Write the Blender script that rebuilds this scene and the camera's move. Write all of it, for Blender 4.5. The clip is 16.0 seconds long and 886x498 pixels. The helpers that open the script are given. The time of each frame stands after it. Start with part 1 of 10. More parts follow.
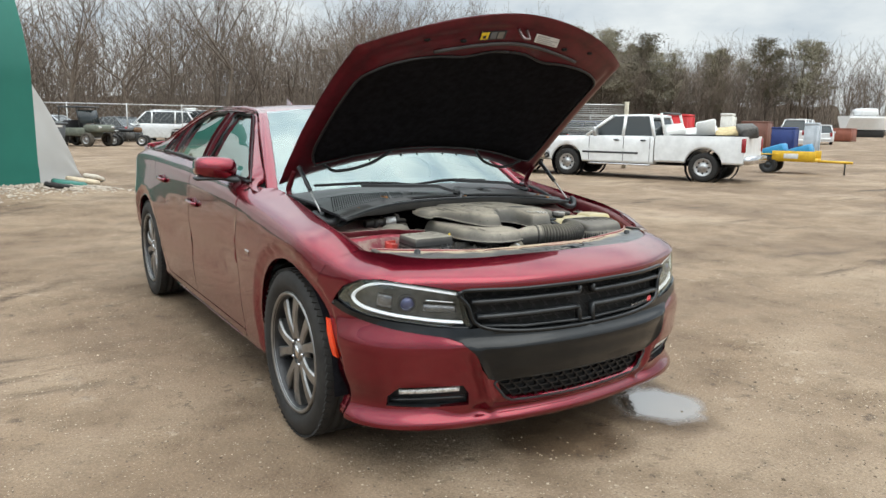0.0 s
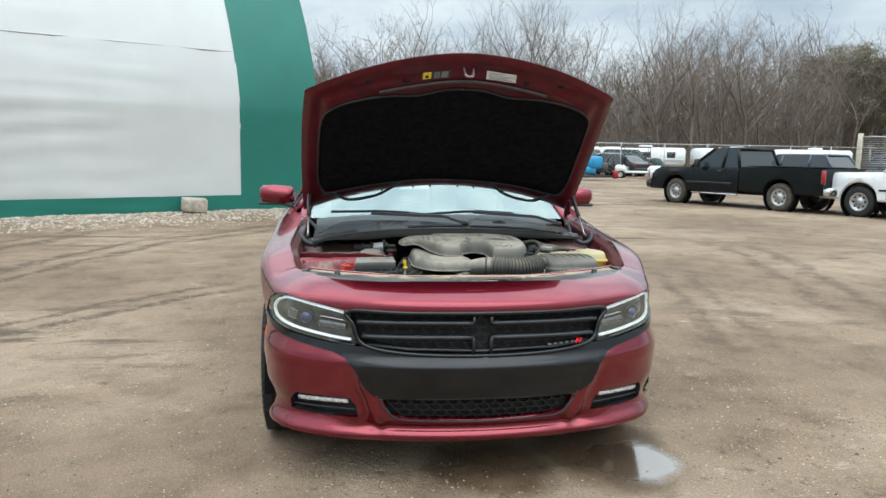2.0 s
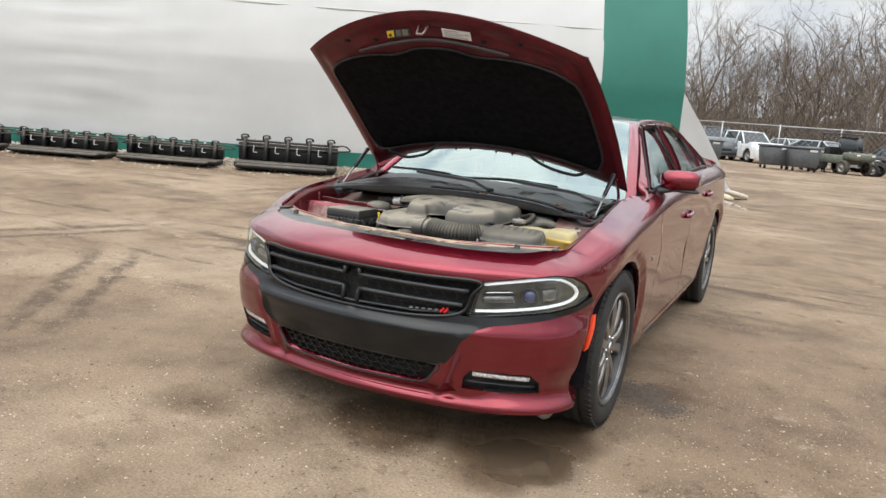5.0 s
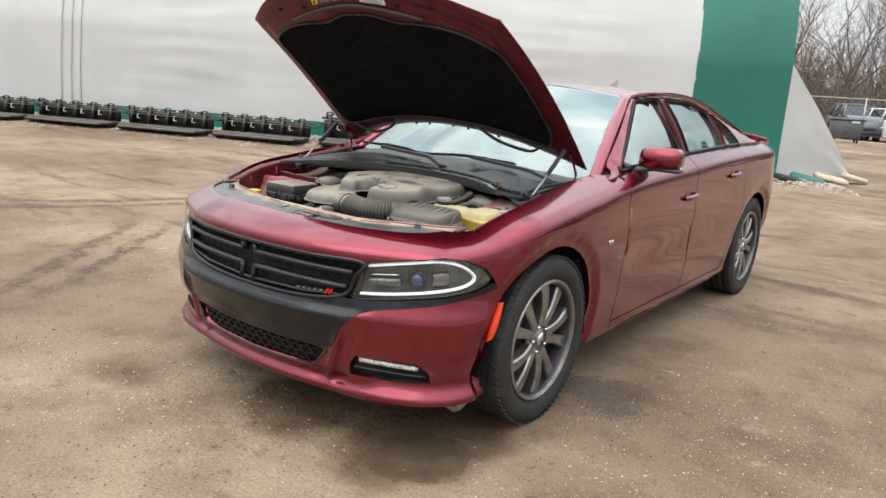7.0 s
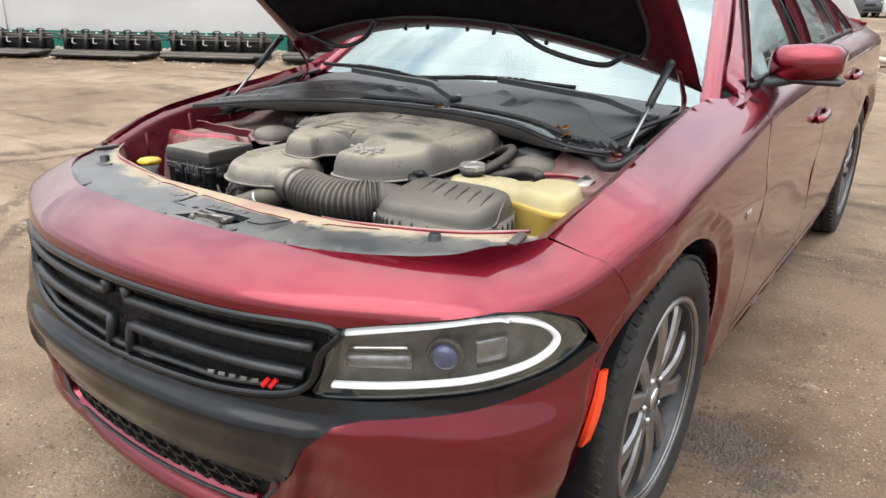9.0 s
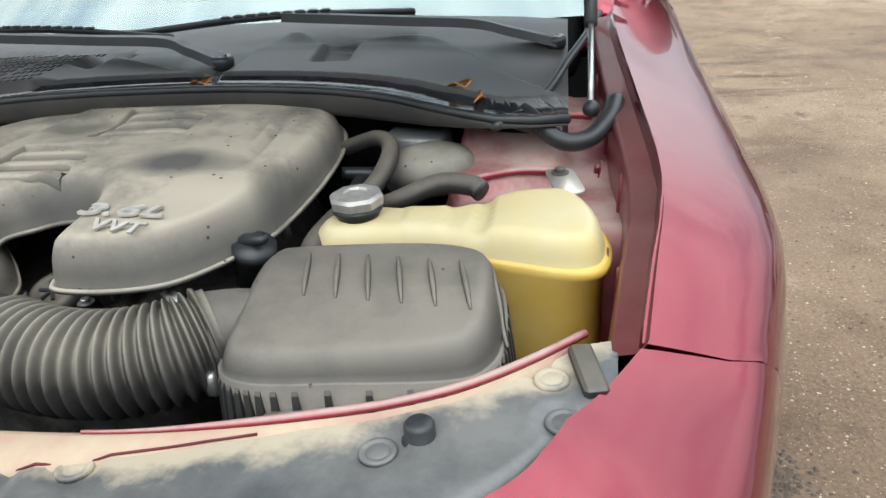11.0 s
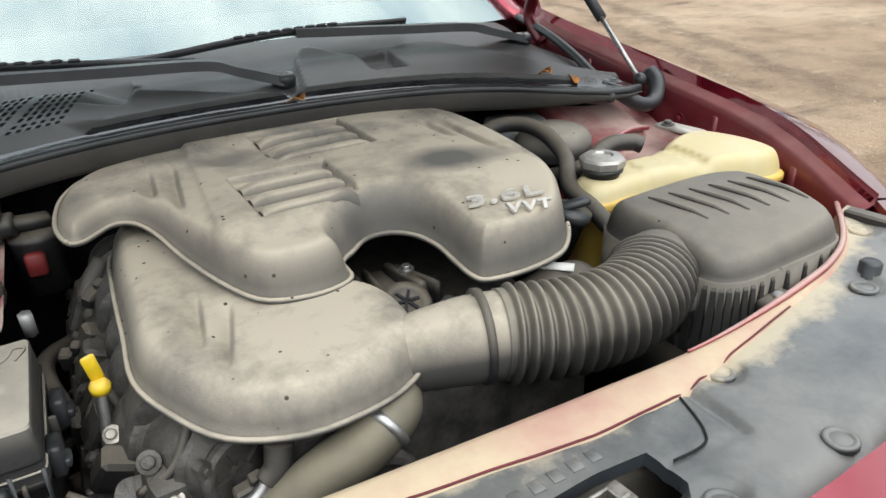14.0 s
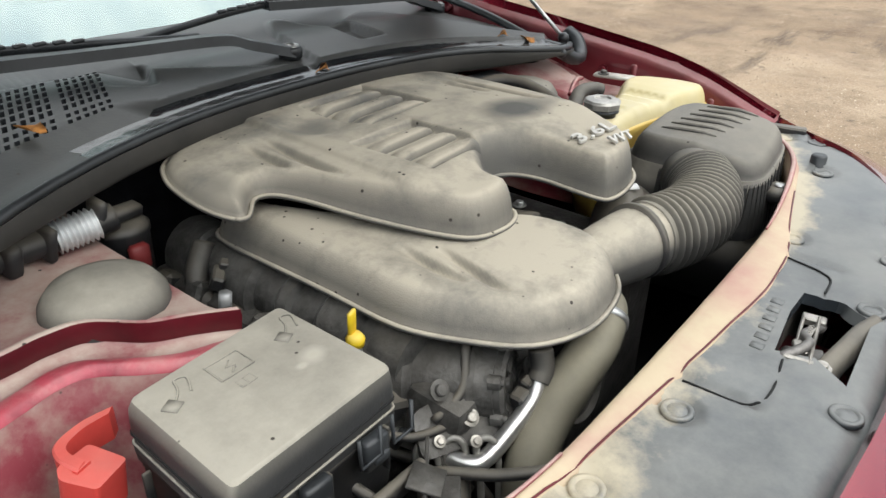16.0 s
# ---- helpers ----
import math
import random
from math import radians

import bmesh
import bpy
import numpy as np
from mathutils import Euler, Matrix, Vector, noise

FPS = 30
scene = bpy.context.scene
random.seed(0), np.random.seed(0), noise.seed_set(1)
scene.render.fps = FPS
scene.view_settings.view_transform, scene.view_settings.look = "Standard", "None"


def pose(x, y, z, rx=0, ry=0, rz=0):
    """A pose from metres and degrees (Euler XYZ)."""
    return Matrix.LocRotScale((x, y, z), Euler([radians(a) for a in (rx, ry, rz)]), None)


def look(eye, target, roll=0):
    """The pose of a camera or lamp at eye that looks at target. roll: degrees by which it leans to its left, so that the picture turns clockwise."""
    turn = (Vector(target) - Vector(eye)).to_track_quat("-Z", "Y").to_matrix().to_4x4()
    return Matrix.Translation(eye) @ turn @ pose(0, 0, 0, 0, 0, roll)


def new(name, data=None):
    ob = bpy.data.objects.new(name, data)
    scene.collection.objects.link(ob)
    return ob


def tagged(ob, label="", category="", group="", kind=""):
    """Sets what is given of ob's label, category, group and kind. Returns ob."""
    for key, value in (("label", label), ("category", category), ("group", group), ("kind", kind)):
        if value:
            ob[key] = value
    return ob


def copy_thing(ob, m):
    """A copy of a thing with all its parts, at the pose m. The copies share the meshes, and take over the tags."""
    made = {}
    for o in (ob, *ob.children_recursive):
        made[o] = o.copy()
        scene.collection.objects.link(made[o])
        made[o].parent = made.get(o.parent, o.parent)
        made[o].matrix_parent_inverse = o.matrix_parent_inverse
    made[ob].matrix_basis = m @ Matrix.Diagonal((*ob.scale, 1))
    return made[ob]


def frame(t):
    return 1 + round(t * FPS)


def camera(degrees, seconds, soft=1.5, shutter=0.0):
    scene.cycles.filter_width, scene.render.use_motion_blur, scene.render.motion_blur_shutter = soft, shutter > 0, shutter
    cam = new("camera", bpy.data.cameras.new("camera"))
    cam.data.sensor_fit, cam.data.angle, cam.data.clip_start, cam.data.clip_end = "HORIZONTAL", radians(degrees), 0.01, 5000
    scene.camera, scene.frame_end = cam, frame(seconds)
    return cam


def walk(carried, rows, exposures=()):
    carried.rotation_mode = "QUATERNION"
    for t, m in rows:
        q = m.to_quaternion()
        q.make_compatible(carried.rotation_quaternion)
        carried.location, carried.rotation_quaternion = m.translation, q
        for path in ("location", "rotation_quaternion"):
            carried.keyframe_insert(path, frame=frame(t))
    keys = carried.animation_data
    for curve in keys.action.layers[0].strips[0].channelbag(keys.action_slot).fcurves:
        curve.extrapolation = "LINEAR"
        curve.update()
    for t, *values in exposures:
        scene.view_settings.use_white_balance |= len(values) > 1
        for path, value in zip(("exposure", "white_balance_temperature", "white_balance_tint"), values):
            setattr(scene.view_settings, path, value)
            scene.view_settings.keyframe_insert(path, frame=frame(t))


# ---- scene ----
cam = camera(62.7, 16.0)
PATH = [
    (0, (-2.011, -2.92, 1.366), (-0.951, -1.259, 1.024), 0.8),
    (0.5, (-1.662, -3.16, 1.363), (-0.773, -1.394, 1.061), 0.1),
    (1, (-1.325, -3.402, 1.403), (-0.653, -1.547, 1.078), 0.3),
    (1.5, (-0.932, -3.485, 1.395), (-0.463, -1.565, 1.086), 2.3),
    (2, (-0.556, -3.641, 1.39), (-0.283, -1.677, 1.126), 0.9),
    (2.5, (-0.185, -3.773, 1.428), (-0.147, -1.795, 1.136), 1.1),
    (3, (0.229, -3.681, 1.404), (0.103, -1.706, 1.116), 2.4),
    (3.5, (0.61, -3.595, 1.38), (0.285, -1.645, 1.078), 1.0),
    (3.7, (0.758, -3.605, 1.381), (0.366, -1.665, 1.093), 3.2),
    (5.8, (2.072, -3.028, 1.389), (1.027, -1.362, 1.02), 2.6),
    (6, (2.152, -2.979, 1.405), (1.103, -1.313, 1.053), 3.2),
    (6.5, (2.295, -2.816, 1.414), (1.211, -1.183, 1.013), 4.0),
    (7, (2.319, -2.65, 1.409), (1.154, -1.086, 0.968), 4.0),
    (7.5, (2.121, -2.427, 1.391), (0.96, -0.856, 0.962), 2.4),
    (8, (1.904, -2.194, 1.374), (0.766, -0.64, 0.836), 1.9),
    (8.5, (1.663, -1.851, 1.358), (0.49, -0.362, 0.72), -0.2),
    (9, (1.379, -1.594, 1.333), (0.295, -0.057, 0.652), 0.5),
    (9.5, (1.135, -1.346, 1.334), (0.246, 0.271, 0.561), -1.5),
    (9.7, (1.07, -1.227, 1.316), (0.191, 0.387, 0.527), -1.7),
    (11.8, (0.451, -0.921, 1.252), (0.559, 0.842, 0.314), -2.9),
    (12, (0.385, -0.932, 1.26), (0.568, 0.831, 0.333), -1.8),
    (12.5, (0.218, -0.901, 1.261), (0.639, 0.823, 0.337), -2.1),
    (13, (0.068, -0.874, 1.261), (0.693, 0.787, 0.339), -2.7),
    (13.5, (-0.063, -0.901, 1.27), (0.7, 0.725, 0.391), -0.4),
    (14, (-0.222, -0.938, 1.287), (0.592, 0.659, 0.398), -2.0),
    (14.5, (-0.319, -0.923, 1.297), (0.572, 0.635, 0.415), -0.1),
    (15, (-0.464, -0.838, 1.297), (0.569, 0.607, 0.38), -1.2),
    (15.5, (-0.626, -0.747, 1.291), (0.598, 0.496, 0.312), -2.5),
    (16, (-0.711, -0.705, 1.301), (0.675, 0.381, 0.353), 0.9),
]
walk(cam, [(t, look(e, g, r)) for t, e, g, r in PATH], [(0, 0.16, 6350, 5), (1.0, 0.16, 6200, 3), (2.0, 0.18, 5950, 2), (3.0, 0.16, 6450, 9), (3.5, 0.16, 6500, 9), (6.0, 0.22, 6500, 9), (8.0, 0.34, 6500, 10), (9.0, 0.48, 6500, 10), (9.5, 0.5, 6500, 10), (12.0, 0.46, 6100, 5), (12.7, 0.46, 6100, 5), (13.5, 0.47, 6500, 8), (16.0, 0.47, 6500, 7)])

# ---- sky and sun: bright broken overcast ----
world = bpy.data.worlds.new("world")
scene.world = world
world.use_nodes = True
wn, wl = world.node_tree.nodes, world.node_tree.links
wn.clear()
w_out = wn.new("ShaderNodeOutputWorld")
w_bg = wn.new("ShaderNodeBackground")
w_sky = wn.new("ShaderNodeTexSky")
w_sky.sky_type = "NISHITA"
w_sky.sun_disc = False
w_sky.sun_elevation = radians(42)
w_sky.sun_rotation = radians(150)
w_tc = wn.new("ShaderNodeTexCoord")
w_map = wn.new("ShaderNodeMapping")
w_map.inputs["Scale"].default_value = (1.6, 1.6, 4.5)
w_no = wn.new("ShaderNodeTexNoise")
w_no.inputs["Scale"].default_value = 1.7
w_no.inputs["Detail"].default_value = 7
w_no.inputs["Roughness"].default_value = 0.56
w_ramp = wn.new("ShaderNodeValToRGB")
w_ramp.color_ramp.elements[0].position, w_ramp.color_ramp.elements[0].color = 0.32, (0.50, 0.57, 0.66, 1)
w_ramp.color_ramp.elements[1].position, w_ramp.color_ramp.elements[1].color = 0.56, (0.93, 0.94, 0.95, 1)
e = w_ramp.color_ramp.elements.new(0.72)
e.color = (0.74, 0.77, 0.80, 1)
w_dim = wn.new("ShaderNodeMix")
w_dim.data_type = "RGBA"
w_dim.inputs["Factor"].default_value = 0.94
w_mul = wn.new("ShaderNodeVectorMath")
w_mul.operation = "SCALE"
w_mul.inputs["Scale"].default_value = 0.10
wl.new(w_tc.outputs["Generated"], w_map.inputs["Vector"])
wl.new(w_map.outputs["Vector"], w_no.inputs["Vector"])
wl.new(w_no.outputs["Fac"], w_ramp.inputs["Fac"])
wl.new(w_sky.outputs["Color"], w_mul.inputs[0])
wl.new(w_mul.outputs["Vector"], w_dim.inputs["A"])
wl.new(w_ramp.outputs["Color"], w_dim.inputs["B"])
w_sep = wn.new("ShaderNodeSeparateXYZ")
w_up = wn.new("ShaderNodeMapRange")
w_up.inputs["From Min"].default_value = 0.20
w_up.inputs["To Min"].default_value, w_up.inputs["To Max"].default_value = 0.86, 3.40
wl.new(w_tc.outputs["Generated"], w_sep.inputs["Vector"])
wl.new(w_sep.outputs["Z"], w_up.inputs["Value"])
wl.new(w_dim.outputs["Result"], w_bg.inputs["Color"])
wl.new(w_up.outputs["Result"], w_bg.inputs["Strength"])
wl.new(w_bg.outputs["Background"], w_out.inputs["Surface"])

sun = new("sun", bpy.data.lights.new("sun", "SUN"))
sun.data.energy, sun.data.angle, sun.data.color = 1.0, radians(60), (1.0, 0.95, 0.88)
sun.matrix_world = look((0.3, -6, 8.5), (0, 0, 0))


# ---- materials ----
def mat(name, color, rough=0.5, metal=0.0, vary=0.0, scale=8.0, bump=0.0, bscale=60.0, color2=None, coat=0.0, ior=1.45,
        trans=0.0, emit=0.0, ecol=None, spread=(0.35, 0.65), dust=0.0, dustcol=(0.42, 0.35, 0.26), piece=0.0, dust_low=0.35, spec=0.5, speck=0.0, coat_ior=1.5, dust_rng=(0.30, 0.60)):
    """A principled material: two colours mixed by noise, fine relief, dust lying on faces that look up."""
    m = bpy.data.materials.new(name)
    m.use_nodes = True
    n, l = m.node_tree.nodes, m.node_tree.links
    b = n["Principled BSDF"]
    b.inputs["Base Color"].default_value = (*color, 1)
    b.inputs["Roughness"].default_value = rough
    b.inputs["Metallic"].default_value = metal
    b.inputs["IOR"].default_value = ior
    b.inputs["Transmission Weight"].default_value = trans
    b.inputs["Coat Weight"].default_value = coat
    b.inputs["Coat Roughness"].default_value = 0.03
    b.inputs["Coat IOR"].default_value = coat_ior
    b.inputs["Specular IOR Level"].default_value = spec
    if emit:
        b.inputs["Emission Color"].default_value = (*(ecol or color), 1)
        b.inputs["Emission Strength"].default_value = emit
    if vary or color2 or bump or dust:
        tc = n.new("ShaderNodeTexCoord")
    out = None
    if vary or color2:
        no = n.new("ShaderNodeTexNoise")
        no.inputs["Scale"].default_value = scale
        no.inputs["Detail"].default_value = 6
        no.inputs["Roughness"].default_value = 0.6
        l.new(tc.outputs["Object"], no.inputs["Vector"])
        r = n.new("ShaderNodeValToRGB")
        c2 = color2 or tuple(max(0, c * (1 - vary)) for c in color)
        c1 = color if color2 else tuple(min(1, c * (1 + vary)) for c in color)
        r.color_ramp.elements[0].position, r.color_ramp.elements[0].color = spread[0], (*c2, 1)
        r.color_ramp.elements[1].position, r.color_ramp.elements[1].color = spread[1], (*c1, 1)
        l.new(no.outputs["Fac"], r.inputs["Fac"])
        out = r.outputs["Color"]
        rr = n.new("ShaderNodeMapRange")
        rr.inputs["To Min"].default_value = max(0.02, rough - 0.08)
        rr.inputs["To Max"].default_value = min(1, rough + 0.08)
        l.new(no.outputs["Fac"], rr.inputs["Value"])
        if not coat and not metal and not trans:
            l.new(rr.outputs["Result"], b.inputs["Roughness"])
    if piece and out:
        oi = n.new("ShaderNodeObjectInfo")
        hs = n.new("ShaderNodeHueSaturation")
        mr = n.new("ShaderNodeMapRange")
        mr.inputs["To Min"].default_value, mr.inputs["To Max"].default_value = 1 - piece, 1 + piece
        l.new(oi.outputs["Random"], mr.inputs["Value"])
        l.new(mr.outputs["Result"], hs.inputs["Value"])
        l.new(out, hs.inputs["Color"])
        out = hs.outputs["Color"]
    if dust:
        ge = n.new("ShaderNodeNewGeometry")
        sp = n.new("ShaderNodeSeparateXYZ")
        l.new(ge.outputs["Normal"], sp.inputs["Vector"])
        dn = n.new("ShaderNodeTexNoise")
        dn.inputs["Scale"].default_value = 6.5
        dn.inputs["Detail"].default_value = 12
        dn.inputs["Roughness"].default_value = 0.70
        l.new(tc.outputs["Object"], dn.inputs["Vector"])
        up = n.new("ShaderNodeMapRange")
        up.inputs["From Min"].default_value, up.inputs["From Max"].default_value = 0.05, 0.85
        l.new(sp.outputs["Z"], up.inputs["Value"])
        dm = n.new("ShaderNodeMapRange")
        dm.inputs["From Min"].default_value, dm.inputs["From Max"].default_value = dust_rng
        dm.inputs["To Min"].default_value, dm.inputs["To Max"].default_value = dust_low, 1.0
        l.new(dn.outputs["Fac"], dm.inputs["Value"])
        mu = n.new("ShaderNodeMath")
        mu.operation = "MULTIPLY"
        l.new(up.outputs["Result"], mu.inputs[0])
        l.new(dm.outputs["Result"], mu.inputs[1])
        m2 = n.new("ShaderNodeMath")
        m2.operation = "MULTIPLY"
        m2.inputs[1].default_value = dust
        l.new(mu.outputs["Value"], m2.inputs[0])
        mx = n.new("ShaderNodeMix")
        mx.data_type = "RGBA"
        mx.inputs["B"].default_value = (*dustcol, 1)
        if out:
            l.new(out, mx.inputs["A"])
        else:
            mx.inputs["A"].default_value = (*color, 1)
        l.new(m2.outputs["Value"], mx.inputs["Factor"])
        out = mx.outputs["Result"]
        rm = n.new("ShaderNodeMapRange")
        rm.inputs["To Min"].default_value, rm.inputs["To Max"].default_value = rough, 0.85
        l.new(m2.outputs["Value"], rm.inputs["Value"])
        l.new(rm.outputs["Result"], b.inputs["Roughness"])
        if coat:
            cm = n.new("ShaderNodeMapRange")
            cm.inputs["To Min"].default_value, cm.inputs["To Max"].default_value = coat, 0.0
            l.new(m2.outputs["Value"], cm.inputs["Value"])
            l.new(cm.outputs["Result"], b.inputs["Coat Weight"])
    if speck:
        vo = n.new("ShaderNodeTexVoronoi")
        vo.inputs["Scale"].default_value = 80
        l.new(tc.outputs["Object"], vo.inputs["Vector"])
        sc = n.new("ShaderNodeSeparateColor")
        l.new(vo.outputs["Color"], sc.inputs["Color"])
        s1, s2, s3 = n.new("ShaderNodeMapRange"), n.new("ShaderNodeMath"), n.new("ShaderNodeMath")
        s1.inputs["From Min"].default_value, s1.inputs["From Max"].default_value = 0.20, 0.13
        l.new(vo.outputs["Distance"], s1.inputs["Value"])
        s2.operation, s3.operation = "GREATER_THAN", "MULTIPLY"
        s2.inputs[1].default_value = 1 - speck
        l.new(sc.outputs["Red"], s2.inputs[0])
        l.new(s1.outputs["Result"], s3.inputs[0])
        l.new(s2.outputs["Value"], s3.inputs[1])
        mk = n.new("ShaderNodeMix")
        mk.data_type = "RGBA"
        mk.inputs["B"].default_value = (0.030, 0.024, 0.018, 1)
        l.new(out, mk.inputs["A"])
        l.new(s3.outputs["Value"], mk.inputs["Factor"])
        out = mk.outputs["Result"]
    if out:
        l.new(out, b.inputs["Base Color"])
    if bump:
        bn = n.new("ShaderNodeTexNoise")
        bn.inputs["Scale"].default_value = bscale
        bn.inputs["Detail"].default_value = 5
        l.new(tc.outputs["Object"], bn.inputs["Vector"])
        bu = n.new("ShaderNodeBump")
        bu.inputs["Strength"].default_value = bump
        bu.inputs["Distance"].default_value = 0.01
        l.new(bn.outputs["Fac"], bu.inputs["Height"])
        l.new(bu.outputs["Normal"], b.inputs["Normal"])
    return m


RED = mat("red_metallic_paint", (0.187, 0.0060, 0.0185), 0.26, 0.87, vary=0.14, scale=900, coat=1.0, coat_ior=1.52)
RED_DUSTY = mat("dusty_red_paint", (0.25, 0.010, 0.030), 0.40, 0.25, vary=0.2, scale=12, coat=0.5, dust=0.90, dustcol=(0.44, 0.33, 0.29), dust_rng=(0.36, 0.56), dust_low=0.25)
RED_RAIL = mat("red_wing_paint", (0.140, 0.006, 0.016), 0.36, 0.45, vary=0.2, scale=9, coat=0.6, dust=0.45, dustcol=(0.30, 0.21, 0.18))
# darker, duller copy of the body red: bonnet underside, handle cups, small bay parts
RED_DARK = mat("dark_red_paint", (0.090, 0.004, 0.010), 0.42, 0.35, vary=0.25, scale=14, coat=0.25)
BLACK_GLOSS = mat("gloss_black_plastic", (0.006, 0.007, 0.008), 0.12, vary=0.3, scale=20, coat=0.22, spec=0.34)
BLACK_SATIN = mat("satin_black_plastic", (0.022, 0.024, 0.026), 0.38, vary=0.3, scale=14, bump=0.03, bscale=300)
BLACK_DUSTY = mat("dusty_black_plastic", (0.020, 0.020, 0.021), 0.45, vary=0.3, scale=10, bump=0.04, bscale=250, dust=0.42, dustcol=(0.30, 0.26, 0.20))
COVER = mat("dusty_engine_cover", (0.070, 0.068, 0.064), 0.5, vary=0.25, scale=6, bump=0.12, bscale=520, dust=0.97, dustcol=(0.41, 0.365, 0.29), dust_low=0.30, speck=0.11, dust_rng=(0.34, 0.53))
GREY_DUSTY = mat("dusty_grey_plastic", (0.036, 0.036, 0.036), 0.5, vary=0.25, scale=9, bump=0.06, bscale=300, dust=0.88, dustcol=(0.355, 0.325, 0.268), dust_low=0.45, speck=0.05)
BOX_LID = mat("dusty_black_lid", (0.028, 0.028, 0.028), 0.48, vary=0.25, scale=9, bump=0.05, bscale=300, dust=0.50, dustcol=(0.32, 0.285, 0.23), dust_low=0.40, speck=0.04)
COWL = mat("wet_black_cowl", (0.026, 0.028, 0.031), 0.32, vary=0.25, scale=5, bump=0.03, bscale=250, dust=0.14, dustcol=(0.30, 0.28, 0.24), speck=0.05, spec=0.30)
RUBBER = mat("tyre_rubber", (0.020, 0.019, 0.018), 0.75, vary=0.35, scale=20, bump=0.05, bscale=120)
RUBBER_HOSE = mat("ribbed_rubber_hose", (0.030, 0.029, 0.027), 0.5, vary=0.3, scale=14, dust=0.80, dustcol=(0.30, 0.27, 0.215))
# near-black that stands in for deep shade in openings; also colours seams
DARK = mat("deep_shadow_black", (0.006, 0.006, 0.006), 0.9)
PAD = mat("black_felt_pad", (0.0085, 0.0085, 0.0105), 0.95, vary=0.4, scale=30, bump=0.2, bscale=180, spec=0.08)
RIM = mat("machined_grey_alloy", (0.26, 0.256, 0.25), 0.30, 0.80, vary=0.25, scale=12)
RIM_DARK = mat("dark_grey_alloy", (0.05, 0.05, 0.052), 0.40, 0.6, vary=0.25, scale=12)
CHROME = mat("chrome", (0.65, 0.65, 0.66), 0.12, 1.0, vary=0.1, scale=20)
STEEL = mat("galvanised_steel", (0.42, 0.42, 0.41), 0.38, 0.9, vary=0.25, scale=30, bump=0.03)
CAST = mat("cast_aluminium", (0.080, 0.077, 0.073), 0.5, 0.4, vary=0.5, scale=32, bump=0.25, bscale=140, dust=0.40, dustcol=(0.12, 0.105, 0.085), dust_rng=(0.38, 0.58), dust_low=0.0)


def pane_mat(name, tint, gloss):
    """Thin coated glass: part mirror, part see-through."""
    m = bpy.data.materials.new(name)
    m.use_nodes = True
    n, l = m.node_tree.nodes, m.node_tree.links
    n.remove(n["Principled BSDF"])
    t, g, x = n.new("ShaderNodeBsdfTransparent"), n.new("ShaderNodeBsdfGlossy"), n.new("ShaderNodeMixShader")
    t.inputs["Color"].default_value = (*tint, 1)
    g.inputs["Roughness"].default_value = 0.015
    g.inputs["Color"].default_value = (0.74, 0.86, 0.83, 1)
    lw, mr = n.new("ShaderNodeLayerWeight"), n.new("ShaderNodeMapRange")
    lw.inputs["Blend"].default_value = 0.45
    mr.inputs["To Min"].default_value, mr.inputs["To Max"].default_value = gloss, 0.62
    l.new(lw.outputs["Facing"], mr.inputs["Value"])
    l.new(mr.outputs["Result"], x.inputs["Fac"])
    l.new(t.outputs["BSDF"], x.inputs[1])
    l.new(g.outputs["BSDF"], x.inputs[2])
    l.new(x.outputs["Shader"], n["Material Output"].inputs["Surface"])
    return m


GLASS = pane_mat("windscreen_glass", (0.62, 0.74, 0.72), 0.14)
GLASS_SIDE = pane_mat("side_glass", (0.50, 0.63, 0.61), 0.30)
GLASS_DARK = mat("tinted_glass", (0.030, 0.038, 0.040), 0.03, coat=1.0)
LENS = pane_mat("clear_lens", (0.94, 0.95, 0.96), 0.07)
ORANGE = mat("orange_reflector", (0.75, 0.055, 0.01), 0.22, vary=0.1, scale=200, coat=0.6)
DRL = mat("white_light_strip", (0.90, 0.92, 0.95), 0.3, emit=0.30, ecol=(0.95, 0.98, 1.0))
TANK = mat("yellowed_translucent_plastic", (0.50, 0.41, 0.18), 0.34, color2=(0.54, 0.47, 0.28), scale=7, bump=0.05, bscale=40, dust=0.25, dustcol=(0.50, 0.43, 0.29))
TANK_LOW = mat("amber_translucent_plastic", (0.56, 0.36, 0.06), 0.36, color2=(0.62, 0.45, 0.14), scale=9)
YELLOW = mat("yellow_plastic", (0.72, 0.50, 0.02), 0.45, vary=0.15, scale=30, dust=0.3)
SALMON = mat("red_plastic_cover", (0.52, 0.055, 0.045), 0.45, vary=0.12, scale=20, dust=0.35, dustcol=(0.5, 0.3, 0.25))
PAPER = mat("white_label", (0.62, 0.62, 0.60), 0.6, vary=0.1, scale=40)
SHROUD = mat("dusty_shroud_plastic", (0.030, 0.035, 0.040), 0.27, vary=0.3, scale=5, bump=0.02, bscale=200, coat=0.25, dust=0.36, dustcol=(0.34, 0.33, 0.30), dust_low=0.10)
